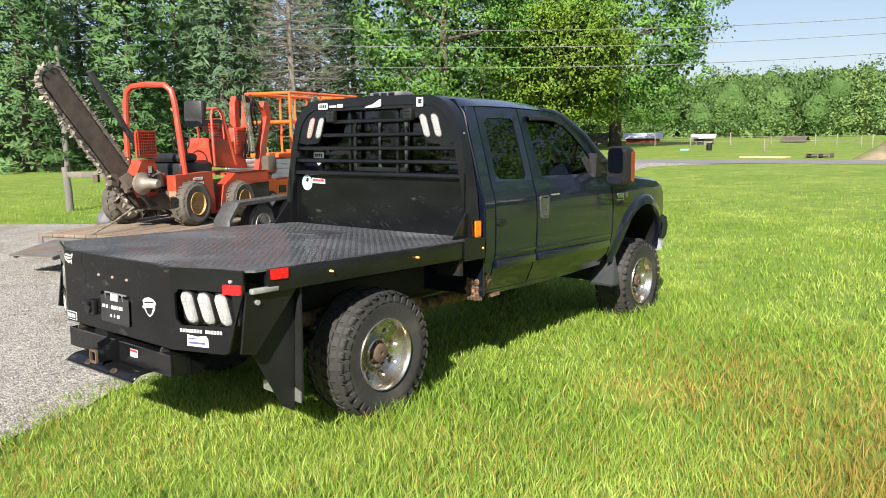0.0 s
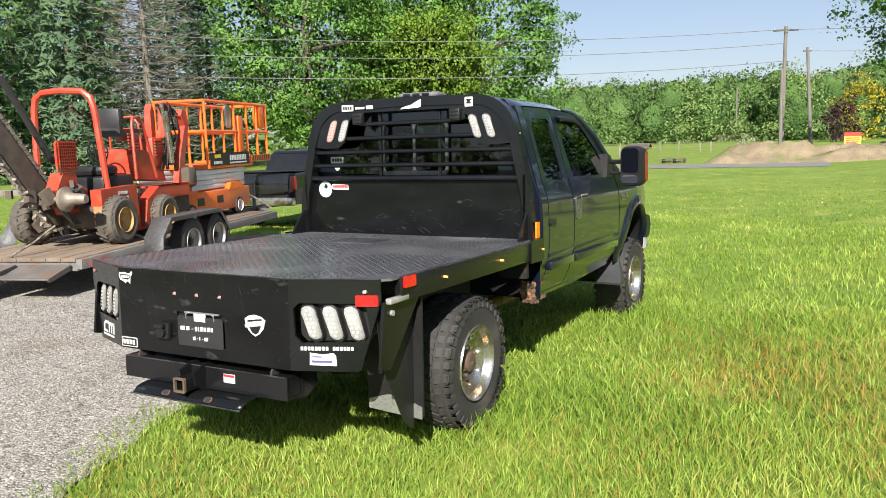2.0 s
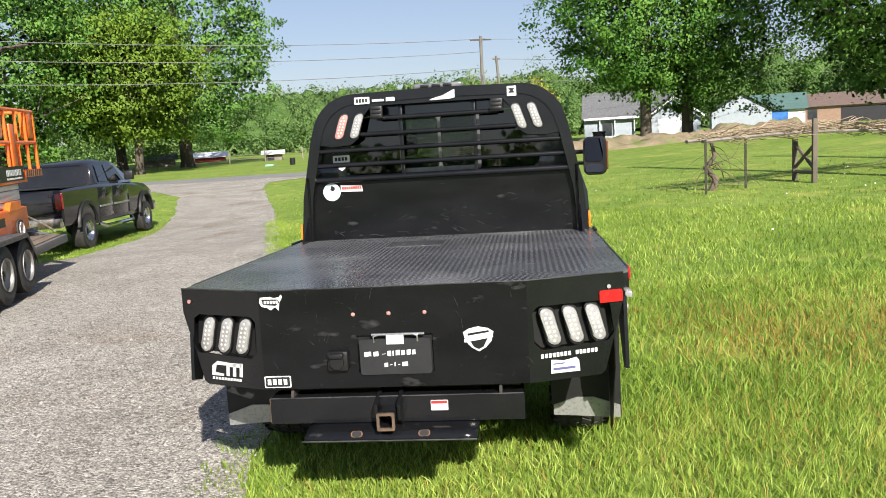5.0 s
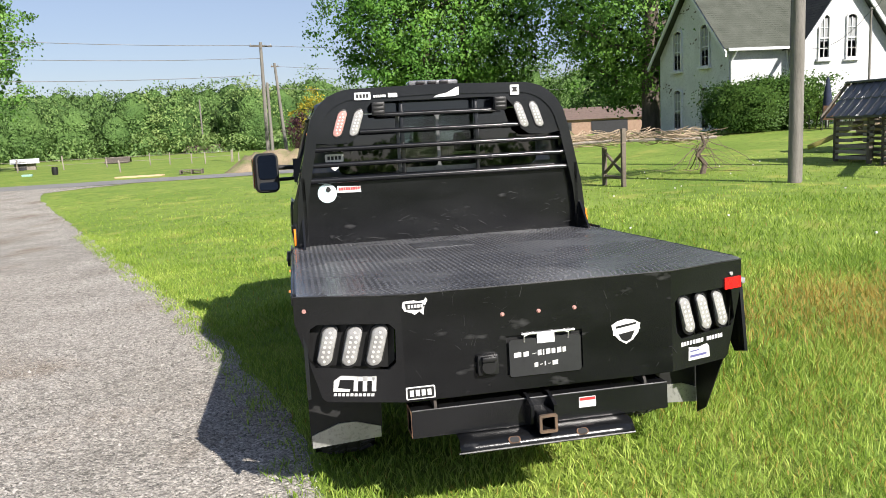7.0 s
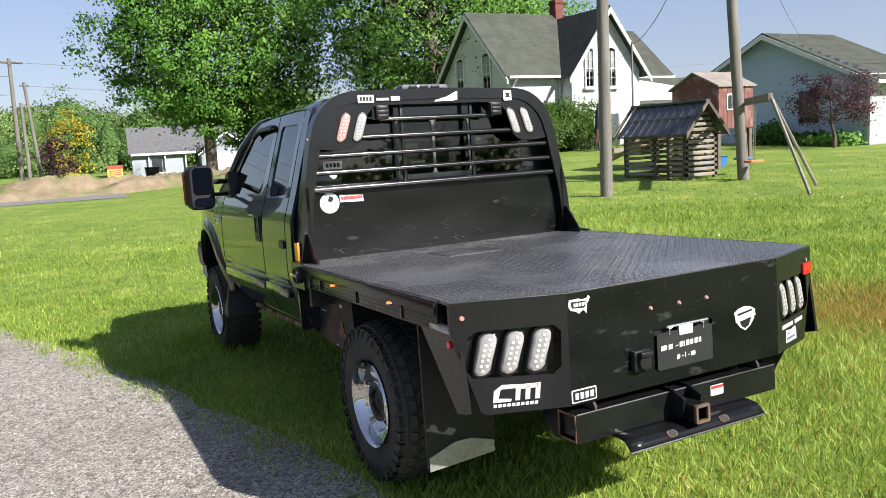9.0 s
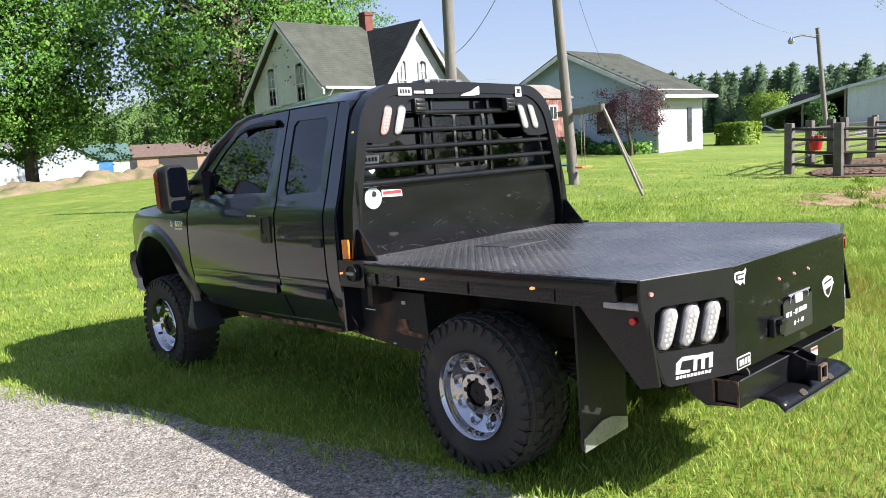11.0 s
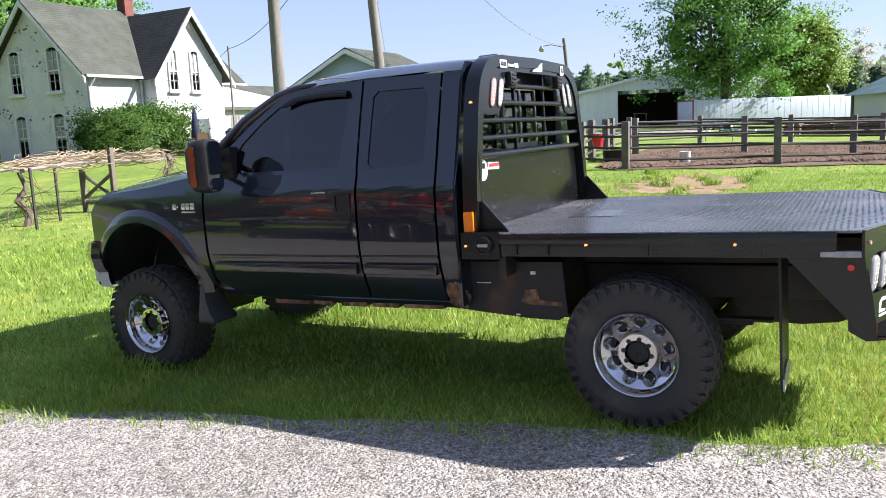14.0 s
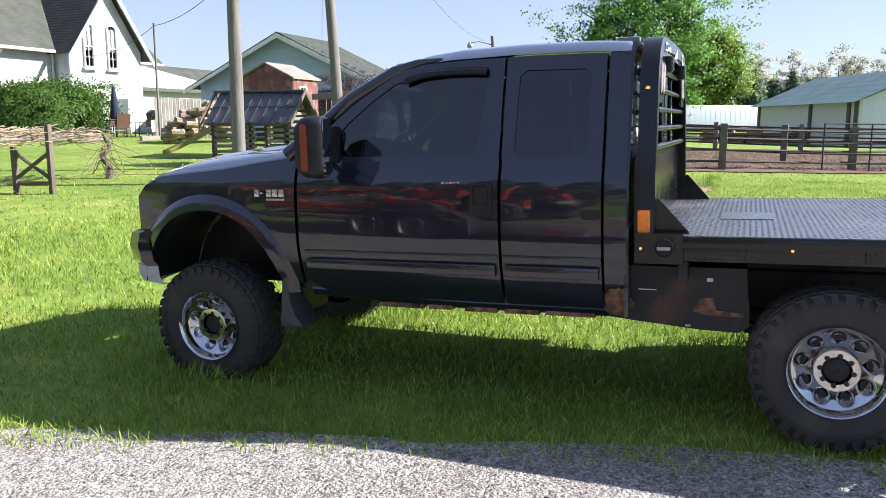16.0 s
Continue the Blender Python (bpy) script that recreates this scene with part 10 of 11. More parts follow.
def conifer(name, label, x, y, hgt, radius, leaf, seed, leaves=5200, size=0.34, low=0.6, base=None, bare=0.0, group="conifers", drop=0.35, dense=True):
    rng = np.random.default_rng(seed)
    rnd_ = random.Random(seed)
    z0 = ground_z(x, y) if base is None else base
    t = thing(name, label, "tree", pose(x, y, z0), group=group)
    q = bmx()
    tube(q, [(0, 0, -0.2), (0, 0, hgt * 0.5), (0, 0, hgt)], [0.22 + 0.008 * hgt, 0.15, 0.02], 8)
    pts = []
    layers = int(hgt / 0.55)
    per = max(4, int(leaves / layers / 9))
    for k in range(layers):
        z = low + (hgt - low) * k / layers
        rr = radius * (1 - (z / hgt)) ** 0.75 + 0.15
        nb = 9
        for j in range(nb):
            a = 2 * math.pi * (j + 0.5 * (k % 2) + rnd_.uniform(-0.25, 0.25)) / nb
            L_ = rr * (rnd_.uniform(0.35, 1.2) if bare else rnd_.uniform(0.65, 1.12))
            e = Vector((math.cos(a) * L_, math.sin(a) * L_, z - L_ * drop * rnd_.uniform(0.3, 1.0)))
            if k % 2 == 0 or bare:
                tube(q, [(0, 0, z), Vector((0, 0, z)).lerp(e, 0.55) - Vector((0, 0, 0.12 * L_)) * (1 if bare else 0), e], [0.03, 0.02, 0.006], 4)
            if bare:
                for _ in range(14):
                    m_ = Vector((0, 0, z)).lerp(e, rnd_.uniform(0.35, 1.0)) - Vector((0, 0, 0.06 * L_))
                    tube(q, [m_, m_ + Vector((rnd_.gauss(0, 0.45) + 0.25 * math.cos(a), rnd_.gauss(0, 0.45) + 0.25 * math.sin(a), rnd_.uniform(-0.15, 0.4)))], [0.017, 0.006], 3)
            if rnd_.random() < bare:
                continue
            s = rng.uniform(0.15, 1.0, (per, 1)) ** 0.7
            p = np.array((0, 0, z)) + (np.array(e) - np.array((0, 0, z))) * s
            p = p + rng.normal(size=(per, 3)) * np.array([0.16, 0.16, 0.10]) * (0.5 + L_ * 0.3)
            p[:, 2] -= 0.1
            pts.append(p)
    part("trunk", q, M_BARK if not bare else M_PALEBARK, t)
    pts = np.concatenate(pts)
    way = pts * np.array([1, 1, 0])
    way = way / (np.linalg.norm(way, axis=1)[:, None] + 0.3) + np.array([0, 0, 0.45])
    tagged(link("crown", leaf_mesh("crown", pts, size, rng, flat=0.3, squash=0.36, out=unit(way), cores=[core([(radius * 0.45 * (1 - u_) ** 0.8, low + (hgt - low) * u_) for u_ in (0, 0.12, 0.25, 0.4, 0.55, 0.7, 0.85, 0.97)], (0, 0, 0), rng, 12)] if dense and not bare else ()), leaf, t, smooth=0), kind="stuff")
    return t


# big maples across the road
broad_tree("maple_tree", "large dark green maple with a dense crown beside the road", -28.5, 61.0, 19.5, 8.6, 2.0, M_LEAF_R, 0.55, 1, 19000, 0.36, shell=0.76, lumps=0.8, fill=0.82)
broad_tree("maple_tree", "younger maple in bright yellow-green leaf by the road", -26.5, 48.5, 11.5, 5.2, 2.0, M_LEAF_Y, 0.3, 2, 12000, 0.30, shell=0.72, fill=0.74)
broad_tree("maple_tree", "broad mid-green maple reaching almost to the ground", -32.5, 42.0, 17.5, 6.8, 0.9, M_LEAF_R, 0.45, 3, 17000, 0.30, shell=0.75, lumps=0.6, fill=0.80)
broad_tree("maple_tree", "broad green maple behind the roadside trees", -39.0, 52.0, 18.5, 7.0, 1.0, M_LEAF_R, 0.45, 4, 12000, 0.34, shell=0.7, fill=0.78)
broad_tree("maple_tree", "round green maple behind the roadside trees", -35.5, 63.0, 17.5, 7.5, 1.0, M_LEAF_R, 0.45, 44, 11000, 0.36, shell=0.7, fill=0.78)
# maples by the farmhouse
broad_tree("maple_tree", "tall maple in bright leaf on the lawn beyond the truck", 9.1, 52.5, 15.5, 6.9, 2.4, M_LEAF, 0.4, 5, 17000, 0.30, lumps=1.3, shell=0.72, fill=0.72)
broad_tree("maple_tree", "tall dark maple close to a second one on the lawn", 12.4, 54.8, 17.0, 7.4, 1.6, M_LEAF_D, 0.42, 6, 17000, 0.30, lumps=1.2, shell=0.72, fill=0.76)
broad_tree("maple_tree", "great dark maple with low limbs behind the farmhouse", 22.6, 44.6, 18.0, 8.3, 2.1, M_LEAF_D, 0.6, 7, 21000, 0.30, lumps=1.2, shell=0.72, limb_n=14, fill=0.74)
broad_tree("maple_tree", "dark maple standing behind the lawn trees", 28.5, 55.5, 16.0, 7.4, 0.9, M_LEAF_D, 0.5, 8, 12000, 0.32, shell=0.75, fill=0.8)
broad_tree("maple_tree", "green maple rising behind the farmhouse roof", 33.5, 50.0, 14.5, 6.5, 2.0, M_LEAF, 0.45, 9, 9000, 0.3)
# yard tree by the barns
broad_tree("shade_tree", "wide light-green shade tree behind the white trailer", 70.0, 10.2, 15.0, 7.4, 3.0, M_LEAF, 0.5, 10, 19000, 0.32, lumps=1.3, shell=0.66, limb_n=14, base=0, fill=0.62)
broad_tree("shade_tree", "light green tree leaning beside the shade tree", 84.5, 5.0, 12.0, 4.3, 2.0, M_LEAF_Y, 0.3, 12, 8000, 0.34, base=0, shell=0.7, fill=0.7)
broad_tree("shrub_tree", "small light-green bushy tree by the barn", 86.0, 38.0, 5.6, 2.0, 0.4, M_LEAF_Y, 0.15, 11, 3200, 0.3, base=0)
broad_tree("plum_tree", "small purple-leaved plum tree before the blue house", 25.9, 16.7, 3.1, 1.75, 0.6, M_PLUM, 0.07, 13, 4200, 0.11, base=0.55, spread=0.22, limb_n=10, shell=0.4)
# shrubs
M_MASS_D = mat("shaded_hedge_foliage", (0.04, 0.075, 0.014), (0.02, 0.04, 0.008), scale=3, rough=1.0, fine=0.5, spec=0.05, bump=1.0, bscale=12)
bush = thing("hedge_bush", "large rounded green flowering hedge bush by the house", "bush", pose(20.4, 28.3, ground_z(20.4, 28.3)))
rng = np.random.default_rng(77)
pts, _ = clumps(rng, 560, 44, (0, 0, 1.15), (3.2, 1.4, 1.5), 0.22, shell=0.75, lumps=0.5)
rel = (pts - np.array((0, 0, 1.15))) / np.array((3.2, 1.4, 1.5))
sq = np.clip(np.linalg.norm(rel, axis=1) / (np.abs(rel).max(1) + 1e-6), 1, 1.7) ** 0.7
pts = np.array((0, 0, 1.15)) + rel * sq[:, None] * np.array((2.9, 1.3, 1.2))
pts[:, 2] = np.abs(pts[:, 2])
tagged(link("leaves", leaf_mesh("leaves", pts, 0.10, rng, out=outward(pts, (0, 0, 0.3))), leafy("hedge_leaves", (0.03, 0.075, 0.012), (0.065, 0.135, 0.02), (0.13, 0.21, 0.045)), bush, smooth=0), kind="stuff")
# added body inside the leaves, coloured dark for the shade between them
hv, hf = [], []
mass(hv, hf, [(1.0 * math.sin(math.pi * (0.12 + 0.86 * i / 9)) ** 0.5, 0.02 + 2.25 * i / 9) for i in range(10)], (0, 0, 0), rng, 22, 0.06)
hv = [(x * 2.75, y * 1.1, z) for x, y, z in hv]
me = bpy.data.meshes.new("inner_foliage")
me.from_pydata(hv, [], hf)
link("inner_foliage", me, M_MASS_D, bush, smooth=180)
q = bmx()
for k in range(14):
    a = k * 2.4
    tube(q, [(0.5 * math.cos(a), 0.3 * math.sin(a), 0), (1.6 * math.cos(a), 0.9 * math.sin(a), 1.5)], [0.03, 0.01], 5)
part("stems", q, M_BARK, bush)
for nm, lb, x, y, r, hh_ in (("foundation_shrub", "small dark shrub at the blue house's wall", 27.4, 21.0, 0.7, 0.9), ("foundation_shrub", "low green plants at the blue house's wall", 27.5, 19.0, 0.9, 0.45), ("foundation_shrub", "low green plants under the plum tree", 27.3, 17.6, 0.8, 0.4),
                            ("clipped_hedge", "short clipped light-green hedge by the white wall", 36.6, 17.1, 0.85, 1.1), ("juniper_bush", "dark upright juniper bush in the barn yard", 51.2, 18.6, 0.8, 2.3), ("purple_shrub", "dark purple shrub at the wood's edge", 0.6, 92.0, 2.0, 4.4), ("yellow_shrub", "bright yellow flowering shrub among the woods", 2.2, 98.0, 2.3, 7.2)):
    s = thing(nm, lb, "shrub", pose(x, y, ground_z(x, y)), group="shrubs")
    pts, _ = clumps(rng, 60, 30, (0, 0, hh_ * 0.5), (r, r, hh_ * 0.5), 0.15 * r + 0.05, shell=0.7)
    pts[:, 2] = np.abs(pts[:, 2])
    if nm == "clipped_hedge":
        pts = rng.uniform((-0.9, -0.8, 0.0), (0.9, 0.8, hh_), (2400, 3))
        far_ = rng.integers(0, 3, 2400)
        pts[far_ == 0, 0] = np.sign(pts[far_ == 0, 0]) * 0.9
        pts[far_ == 1, 1] = np.sign(pts[far_ == 1, 1]) * 0.8
        pts[far_ == 2, 2] = hh_
        pts += rng.normal(size=pts.shape) * 0.035
    tagged(link("leaves", leaf_mesh("leaves", pts, 0.12 + 0.06 * r, rng, out=outward(pts, (0, 0, 0))), M_PLUM if "purple" in nm else M_YELLOW if "yellow" in nm else M_LEAF_Y if "hedge" in nm else M_NEEDLE if "juniper" in nm else M_LEAF, s, smooth=0), kind="stuff")

# conifers by the road
for i, (azd, D, hgt, r, nm) in enumerate(((-70, 52, 17, 3.6, 0), (-67, 47, 17.5, 3.7, 0), (-63.5, 60, 18.5, 4.0, 1), (-60.5, 49, 15.5, 3.6, 0), (-57.5, 57, 18.5, 4.0, 0), (-54.5, 50, 17, 3.7, 1), (-52.2, 60, 19, 4.0, 0), (-48.0, 62, 19.5, 4.3, 1), (-45.5, 66, 19.0, 4.2, 0), (-74, 48, 16, 3.8, 0), (-65.5, 68, 19, 4.2, 1), (-56, 70, 20, 4.3, 0))):
    x, y = 4.2 + D * math.sin(radians(azd)), -3.4 + D * math.cos(radians(azd))
    conifer("spruce_tree", "tall dark green spruce in a roadside row", x, y, hgt, r, M_NEEDLE_B if nm else M_NEEDLE, 100 + i, leaves=10500, size=0.50, drop=0.25, dense=False)
conifer("dead_pine", "half-dead grey pine with sparse brown needles", -34.2, 29.0, 16.0, 5.6, M_DEADN, 140, leaves=6000, size=0.17, low=1.6, bare=0.42, drop=-0.22)
# spruce row behind the barns
for i in range(58):
    azd = 58.0 + 22.5 * i / 57 + random.uniform(-0.25, 0.25)
    D = 128 + random.uniform(-6, 10)
    x, y = -4.3 + D * math.sin(radians(azd)), -2.0 + D * math.cos(radians(azd))
    conifer("spruce_tree", "dark spruce in the row behind the barns", x, y, random.uniform(8.9, 10.8), random.uniform(3.4, 4.4), M_NEEDLE_B, 200 + i, leaves=1700, size=0.56, base=0, group="far spruces", drop=0.3)
for i in range(18):
    azd = 85.5 + 19 * i / 17 + random.uniform(-0.5, 0.5)
    D = 112 + random.uniform(-6, 10)
    x, y = -4.9 + D * math.sin(radians(azd)), 0.4 + D * math.cos(radians(azd))
    conifer("spruce_tree", "dark spruce beyond the green-roofed barn", x, y, random.uniform(6.5, 9.4), 3.0, M_NEEDLE_B, 260 + i, leaves=2000, size=0.62, base=0, group="far spruces")
for i in range(24):
    azd = 85.0 + 20 * i / 23 + random.uniform(-0.4, 0.4)
    D = 124 + random.uniform(-6, 10)
    x, y = -4.9 + D * math.sin(radians(azd)), 0.4 + D * math.cos(radians(azd))
    broad_tree("budding_tree", "pale barely budding tree beyond the barns", x, y, random.uniform(9.5, 11.8), 2.6, 2.0, M_BUD, 0.16, 300 + i, leaves=1500, size=0.40, base=0, spread=0.42, limb_n=18, shell=0.4, group="budding trees")

# far woods: a belt of joined crowns
rng = np.random.default_rng(5)
wp, wo_, wc, wt = [], [], [], bmx()
rnd = random.Random(6)
mv, mf = [], []
for i in range(156):
    azd = -31 + 68 * (i + rnd.random()) / 156
    D = 118 + 30 * rnd.random()
    x, y = 1.0 + D * math.sin(radians(azd)), -4 + D * math.cos(radians(azd))
    hgt = (7.9 + 2.6 * rnd.random()) * D / 128 * (1.10 if -5 < azd < 3 else 1.0)
    if rnd.random() < 0.06:
        hgt *= 1.18
    r = rnd.uniform(2.6, 4.6)
    p, cc_ = clumps(rng, 38, 36, (x, y, hgt * 0.54), (r * 1.15, r * 1.15, hgt * 0.48), 0.66, shell=0.8, lumps=0.5)
    wo_.append(outward(p, (x, y, hgt * 0.35)) + 0.6 * outward(p - np.repeat(cc_, 36, axis=0), (0, 0, 0)))
    p[:, 2] = np.maximum(p[:, 2], rng.uniform(0.1, 1.5, len(p)))
    wp.append(p)
    for lx, ly, lr, lh in ((0.0, 0.0, 0.86, 0.88), (rnd.uniform(-0.8, 0.8), rnd.uniform(-0.9, -0.2), rnd.uniform(0.45, 0.65), rnd.uniform(0.5, 0.8))):
        k0 = len(mv)
        for k in range(12):
            rr, zz = r * lr * math.sin(math.pi * (0.08 + 0.90 * k / 11)) ** 0.6, hgt * (0.03 + lh * k / 11)
            for j in range(18):
                a = 2 * math.pi * j / 18
                ca, sa = math.cos(a), math.sin(a)
                f = 0.92 + 0.40 * noise.noise((x + lx + 0.55 * rr * ca, y + 0.55 * rr * sa, zz * 0.55)) + 0.34 * noise.noise((x + 1.5 * rr * ca, y + lx + 1.5 * rr * sa, zz * 1.5))
                mv.append((x + lx * r + rr * f * ca, y + ly * r + rr * f * sa, zz + 0.5 * (f - 0.92) * hgt * 0.2))
        mf += [(k0 + k * 18 + j, k0 + k * 18 + (j + 1) % 18, k0 + (k + 1) * 18 + (j + 1) % 18, k0 + (k + 1) * 18 + j) for k in range(11) for j in range(18)]
    tube(wt, [(x, y, -0.3), (x + rnd.uniform(-0.5, 0.5), y, hgt * 0.75)], [0.22, 0.08], 5)
ob = tagged(link("far_woods", leaf_mesh("far_woods", np.concatenate(wp), 0.34, rng, out=unit(np.concatenate(wo_)), sharp=0.12), M_WOODS, None, smooth=0), "belt of mixed green woodland beyond the fields", "woods", kind="stuff")
me = bpy.data.meshes.new("wood_bodies")
me.from_pydata(mv, [], mf)
M_WOODMASS = mat("woodland_inner_foliage", (0.120, 0.205, 0.06), (0.060, 0.115, 0.034), scale=0.3, rough=1.0, fine=0.0, spec=0.03, bump=1.0, bscale=2.6)
for nd_ in M_WOODMASS.node_tree.nodes:
    if nd_.type == "BUMP":
        nd_.inputs["Distance"].default_value = 0.9
tagged(link("wood_bodies", me, M_WOODMASS, None, smooth=180), "dense foliage of the far woodland crowns", "woods", kind="stuff")
tagged(part("wood_trunks", wt, M_PALEBARK), "grey trunks at the edge of the woodland", "tree trunks", kind="stuff")
# lower scrub at the foot of the woods, and on the horizon behind and beside
sp, so = [], []
for i in range(240):
    azd = -34 + 74 * rnd.random()
    D = 108 + 14 * rnd.random()
    x, y = 1.0 + D * math.sin(radians(azd)), -4 + D * math.cos(radians(azd))
    so.append((x, y))
    p, _ = clumps(rng, 6, 20, (x, y, 1.2), (2.2, 2.2, 1.4), 0.5)
    p[:, 2] = np.abs(p[:, 2])
    sp.append(p)
tagged(link("field_scrub", leaf_mesh("field_scrub", np.concatenate(sp), 0.35, rng, sharp=0.15, out=np.concatenate([outward(p, (x, y, 0.3)) for p, (x, y) in zip(sp, so)])), M_WOODS, None, smooth=0), "green scrub along the wood's foot", "scrub", kind="stuff")
wp, wo_ = [], []
for i in range(190):
    azd = 38 + 292 * (i + rnd.random()) / 190
    if 57 < azd < 104:
        D = 190 + 30 * rnd.random()
    else:
        D = 135 + 40 * rnd.random()
    if 286 < azd < 318:
        D = 95 + 20 * rnd.random()
    x, y = D * math.sin(radians(azd)), D * math.cos(radians(azd))
    hgt = rnd.uniform(8, 11.5) * D / 150
    r = rnd.uniform(4, 7)
    p, _ = clumps(rng, 12, 12, (x, y, hgt * 0.5), (r, r, hgt * 0.5), 1.0, shell=0.6)
    p[:, 2] = np.maximum(p[:, 2], 0.3)
    wp.append(p)
    wo_.append(outward(p, (x, y, hgt * 0.3)))
tagged(link("horizon_trees", leaf_mesh("horizon_trees", np.concatenate(wp), 1.9, rng, out=np.concatenate(wo_)), M_WOODS, None, smooth=0), "distant tree line round the horizon", "woods", kind="stuff")


# ---- grass blades and loose stones ----
PATH = [(4.2, -3.4), (3.0, -4.0), (1.4, -4.4), (-1.0, -4.2), (-2.4, -3.6), (-4.0, -2.3), (-4.8, -1.0), (-4.9, 0.4)]


def path_dist(p):
    d = np.full(len(p), 1e9)
    for a, c in zip(PATH, PATH[1:]):
        a, c = np.array(a), np.array(c)
        t = np.clip(((p - a) @ (c - a)) / ((c - a) @ (c - a)), 0, 1)
        d = np.minimum(d, np.linalg.norm(p - (a + t[:, None] * (c - a)), axis=1))
    return d


ER_Y, ER_X = np.array([p[0] for p in EDGE_R]), np.array([p[1] for p in EDGE_R])
EL_Y, EL_X = np.array([p[0] for p in EDGE_L]), np.array([p[1] for p in EDGE_L])


def on_drive(p, margin=0.0):
    r = np.interp(p[:, 1], ER_Y, ER_X)
    l = np.interp(p[:, 1], EL_Y, EL_X)
    return (p[:, 0] < r - margin) & (p[:, 0] > l + margin) & (p[:, 1] < 32.6)


def gz_all(p):
    return np.array([ground_z(x, y) for x, y in p])


def patchy(p, s, k):
    return np.array([noise.noise((x * s, y * s, k)) for x, y in p])


def blades(name, p, hgt, width, rng, material, label, bend_=0.8):
    n = len(p)
    z = gz_all(p)
    a = rng.uniform(0, 2 * np.pi, n)
    side_ = np.stack([np.cos(a), np.sin(a), np.zeros(n)], 1) * (width * rng.uniform(0.6, 1.3, n))[:, None]
    la = rng.uniform(0, 2 * np.pi, n)
    lean = np.stack([np.cos(la), np.sin(la), np.zeros(n)], 1) * (hgt * bend_ * rng.uniform(0.1, 1.2, n))[:, None]
    base = np.stack([p[:, 0], p[:, 1], z - 0.005], 1)
    up_ = np.zeros((n, 3))
    up_[:, 2] = hgt
    v = np.empty((n, 4, 3))
    mid = base + up_ * 0.5 + lean * 0.3
    v[:, 0] = base
    v[:, 1], v[:, 3] = mid + side_, mid - side_
    v[:, 2] = base + up_ * 0.95 + lean
    me_ = quads(name, v)
    return tagged(link(name, me_, material, None, smooth=0), label, "grass", kind="stuff")


M_BLADE = leafy("grass_blades", (0.075, 0.155, 0.014), (0.22, 0.335, 0.040), (0.52, 0.60, 0.14))
M_BLADE_DRY = leafy("dry_grass_blades", (0.22, 0.145, 0.035), (0.36, 0.26, 0.055), (0.44, 0.37, 0.10))
rng = np.random.default_rng(12)
allp, allh, allw = [], [], []
for d0, d1, dens, w in ((0, 4.4, 3300, 0.0031), (4.4, 7.5, 1400, 0.0045), (7.5, 13, 430, 0.0062), (13, 26, 110, 0.009)):
    lo = np.array([min(p[0] for p in PATH) - d1, min(p[1] for p in PATH) - d1 * 0.35])
    hi = np.array([max(p[0] for p in PATH) + d1, max(p[1] for p in PATH) + d1])
    n = int(np.prod(hi - lo) * dens)
    p = rng.uniform(lo, hi, (n, 2))
    d = path_dist(p)
    fade = np.clip((27 - d) / 14, 0, 1) ** 1.5 if d1 > 20 else 1.0
    fade = fade * np.clip((p[:, 1] - lo[1]) / (0.3 * d1), 0, 1) ** 0.5
    p = p[(d >= d0) & (d < d1) & (rng.uniform(0, 1, n) < fade)]
    p = p[~on_drive(p + rng.normal(size=p.shape) * 0.06, 0.02)]
    road = np.abs(p[:, 1] - (34.6 + 0.09 * (p[:, 0] + 7))) < 2.0
    soil = (p[:, 0] > 17.6) & (p[:, 1] < 6.6) & (p[:, 1] > -8) & (p[:, 0] > 17.0 + (5 - p[:, 1]) * 0.5)
    worn = np.array([bare(x, y) > 0.3 if 9 < x < 18 and 0 < y < 5 else False for x, y in p])
    house = (p[:, 0] > 20.2) & (p[:, 1] > 23.8)
    p = p[~(road | soil | worn | house)]
    n = len(p)
    tall = np.clip((p[:, 0] + 0.3) / 2.5, 0, 1) * np.clip((12 - p[:, 1]) / 5, 0, 1) * np.clip((12 - p[:, 0]) / 4, 0, 1)
    tall = tall + 1.5 * sum(np.exp(-((p[:, 0] - wx) / 0.5) ** 2 - ((p[:, 1] - wy) / 0.6) ** 2) for wx, wy in ((-1.1, 3.55), (1.1, 3.55), (1.1, 0.0)))
    hgt = (0.05 + 0.038 * tall) * rng.uniform(0.6, 1.45, n) * (1 + 0.35 * patchy(p, 0.9, 2.0))
    allp.append(p)
    allh.append(hgt)
    allw.append(np.full(n, w))
p, hgt, wd = np.concatenate(allp), np.concatenate(allh), np.concatenate(allw)
dry = patchy(p, 0.6, 8.0)
cx_, cy_ = 3.3, 1.15
near_dry = np.exp(-(((p[:, 0] - cx_) / 1.5) ** 2 + ((p[:, 1] - cy_) / 1.5) ** 2)) + 0.4 * np.exp(-(((p[:, 0] - 0.4) / 1.0) ** 2 + ((p[:, 1] + 1.7) / 0.6) ** 2))
is_dry = rng.uniform(0, 1, len(p)) < np.clip(0.015 + 1.1 * near_dry * (0.75 + 1.7 * dry), 0, 0.9)
blades("grass", p[~is_dry], hgt[~is_dry], wd[~is_dry], rng, M_BLADE, "bright green unmown lawn grass")
blades("dry_grass", p[is_dry], hgt[is_dry] * 1.1, wd[is_dry] * 0.85, rng, M_BLADE_DRY, "tan dry stems among the lawn grass")

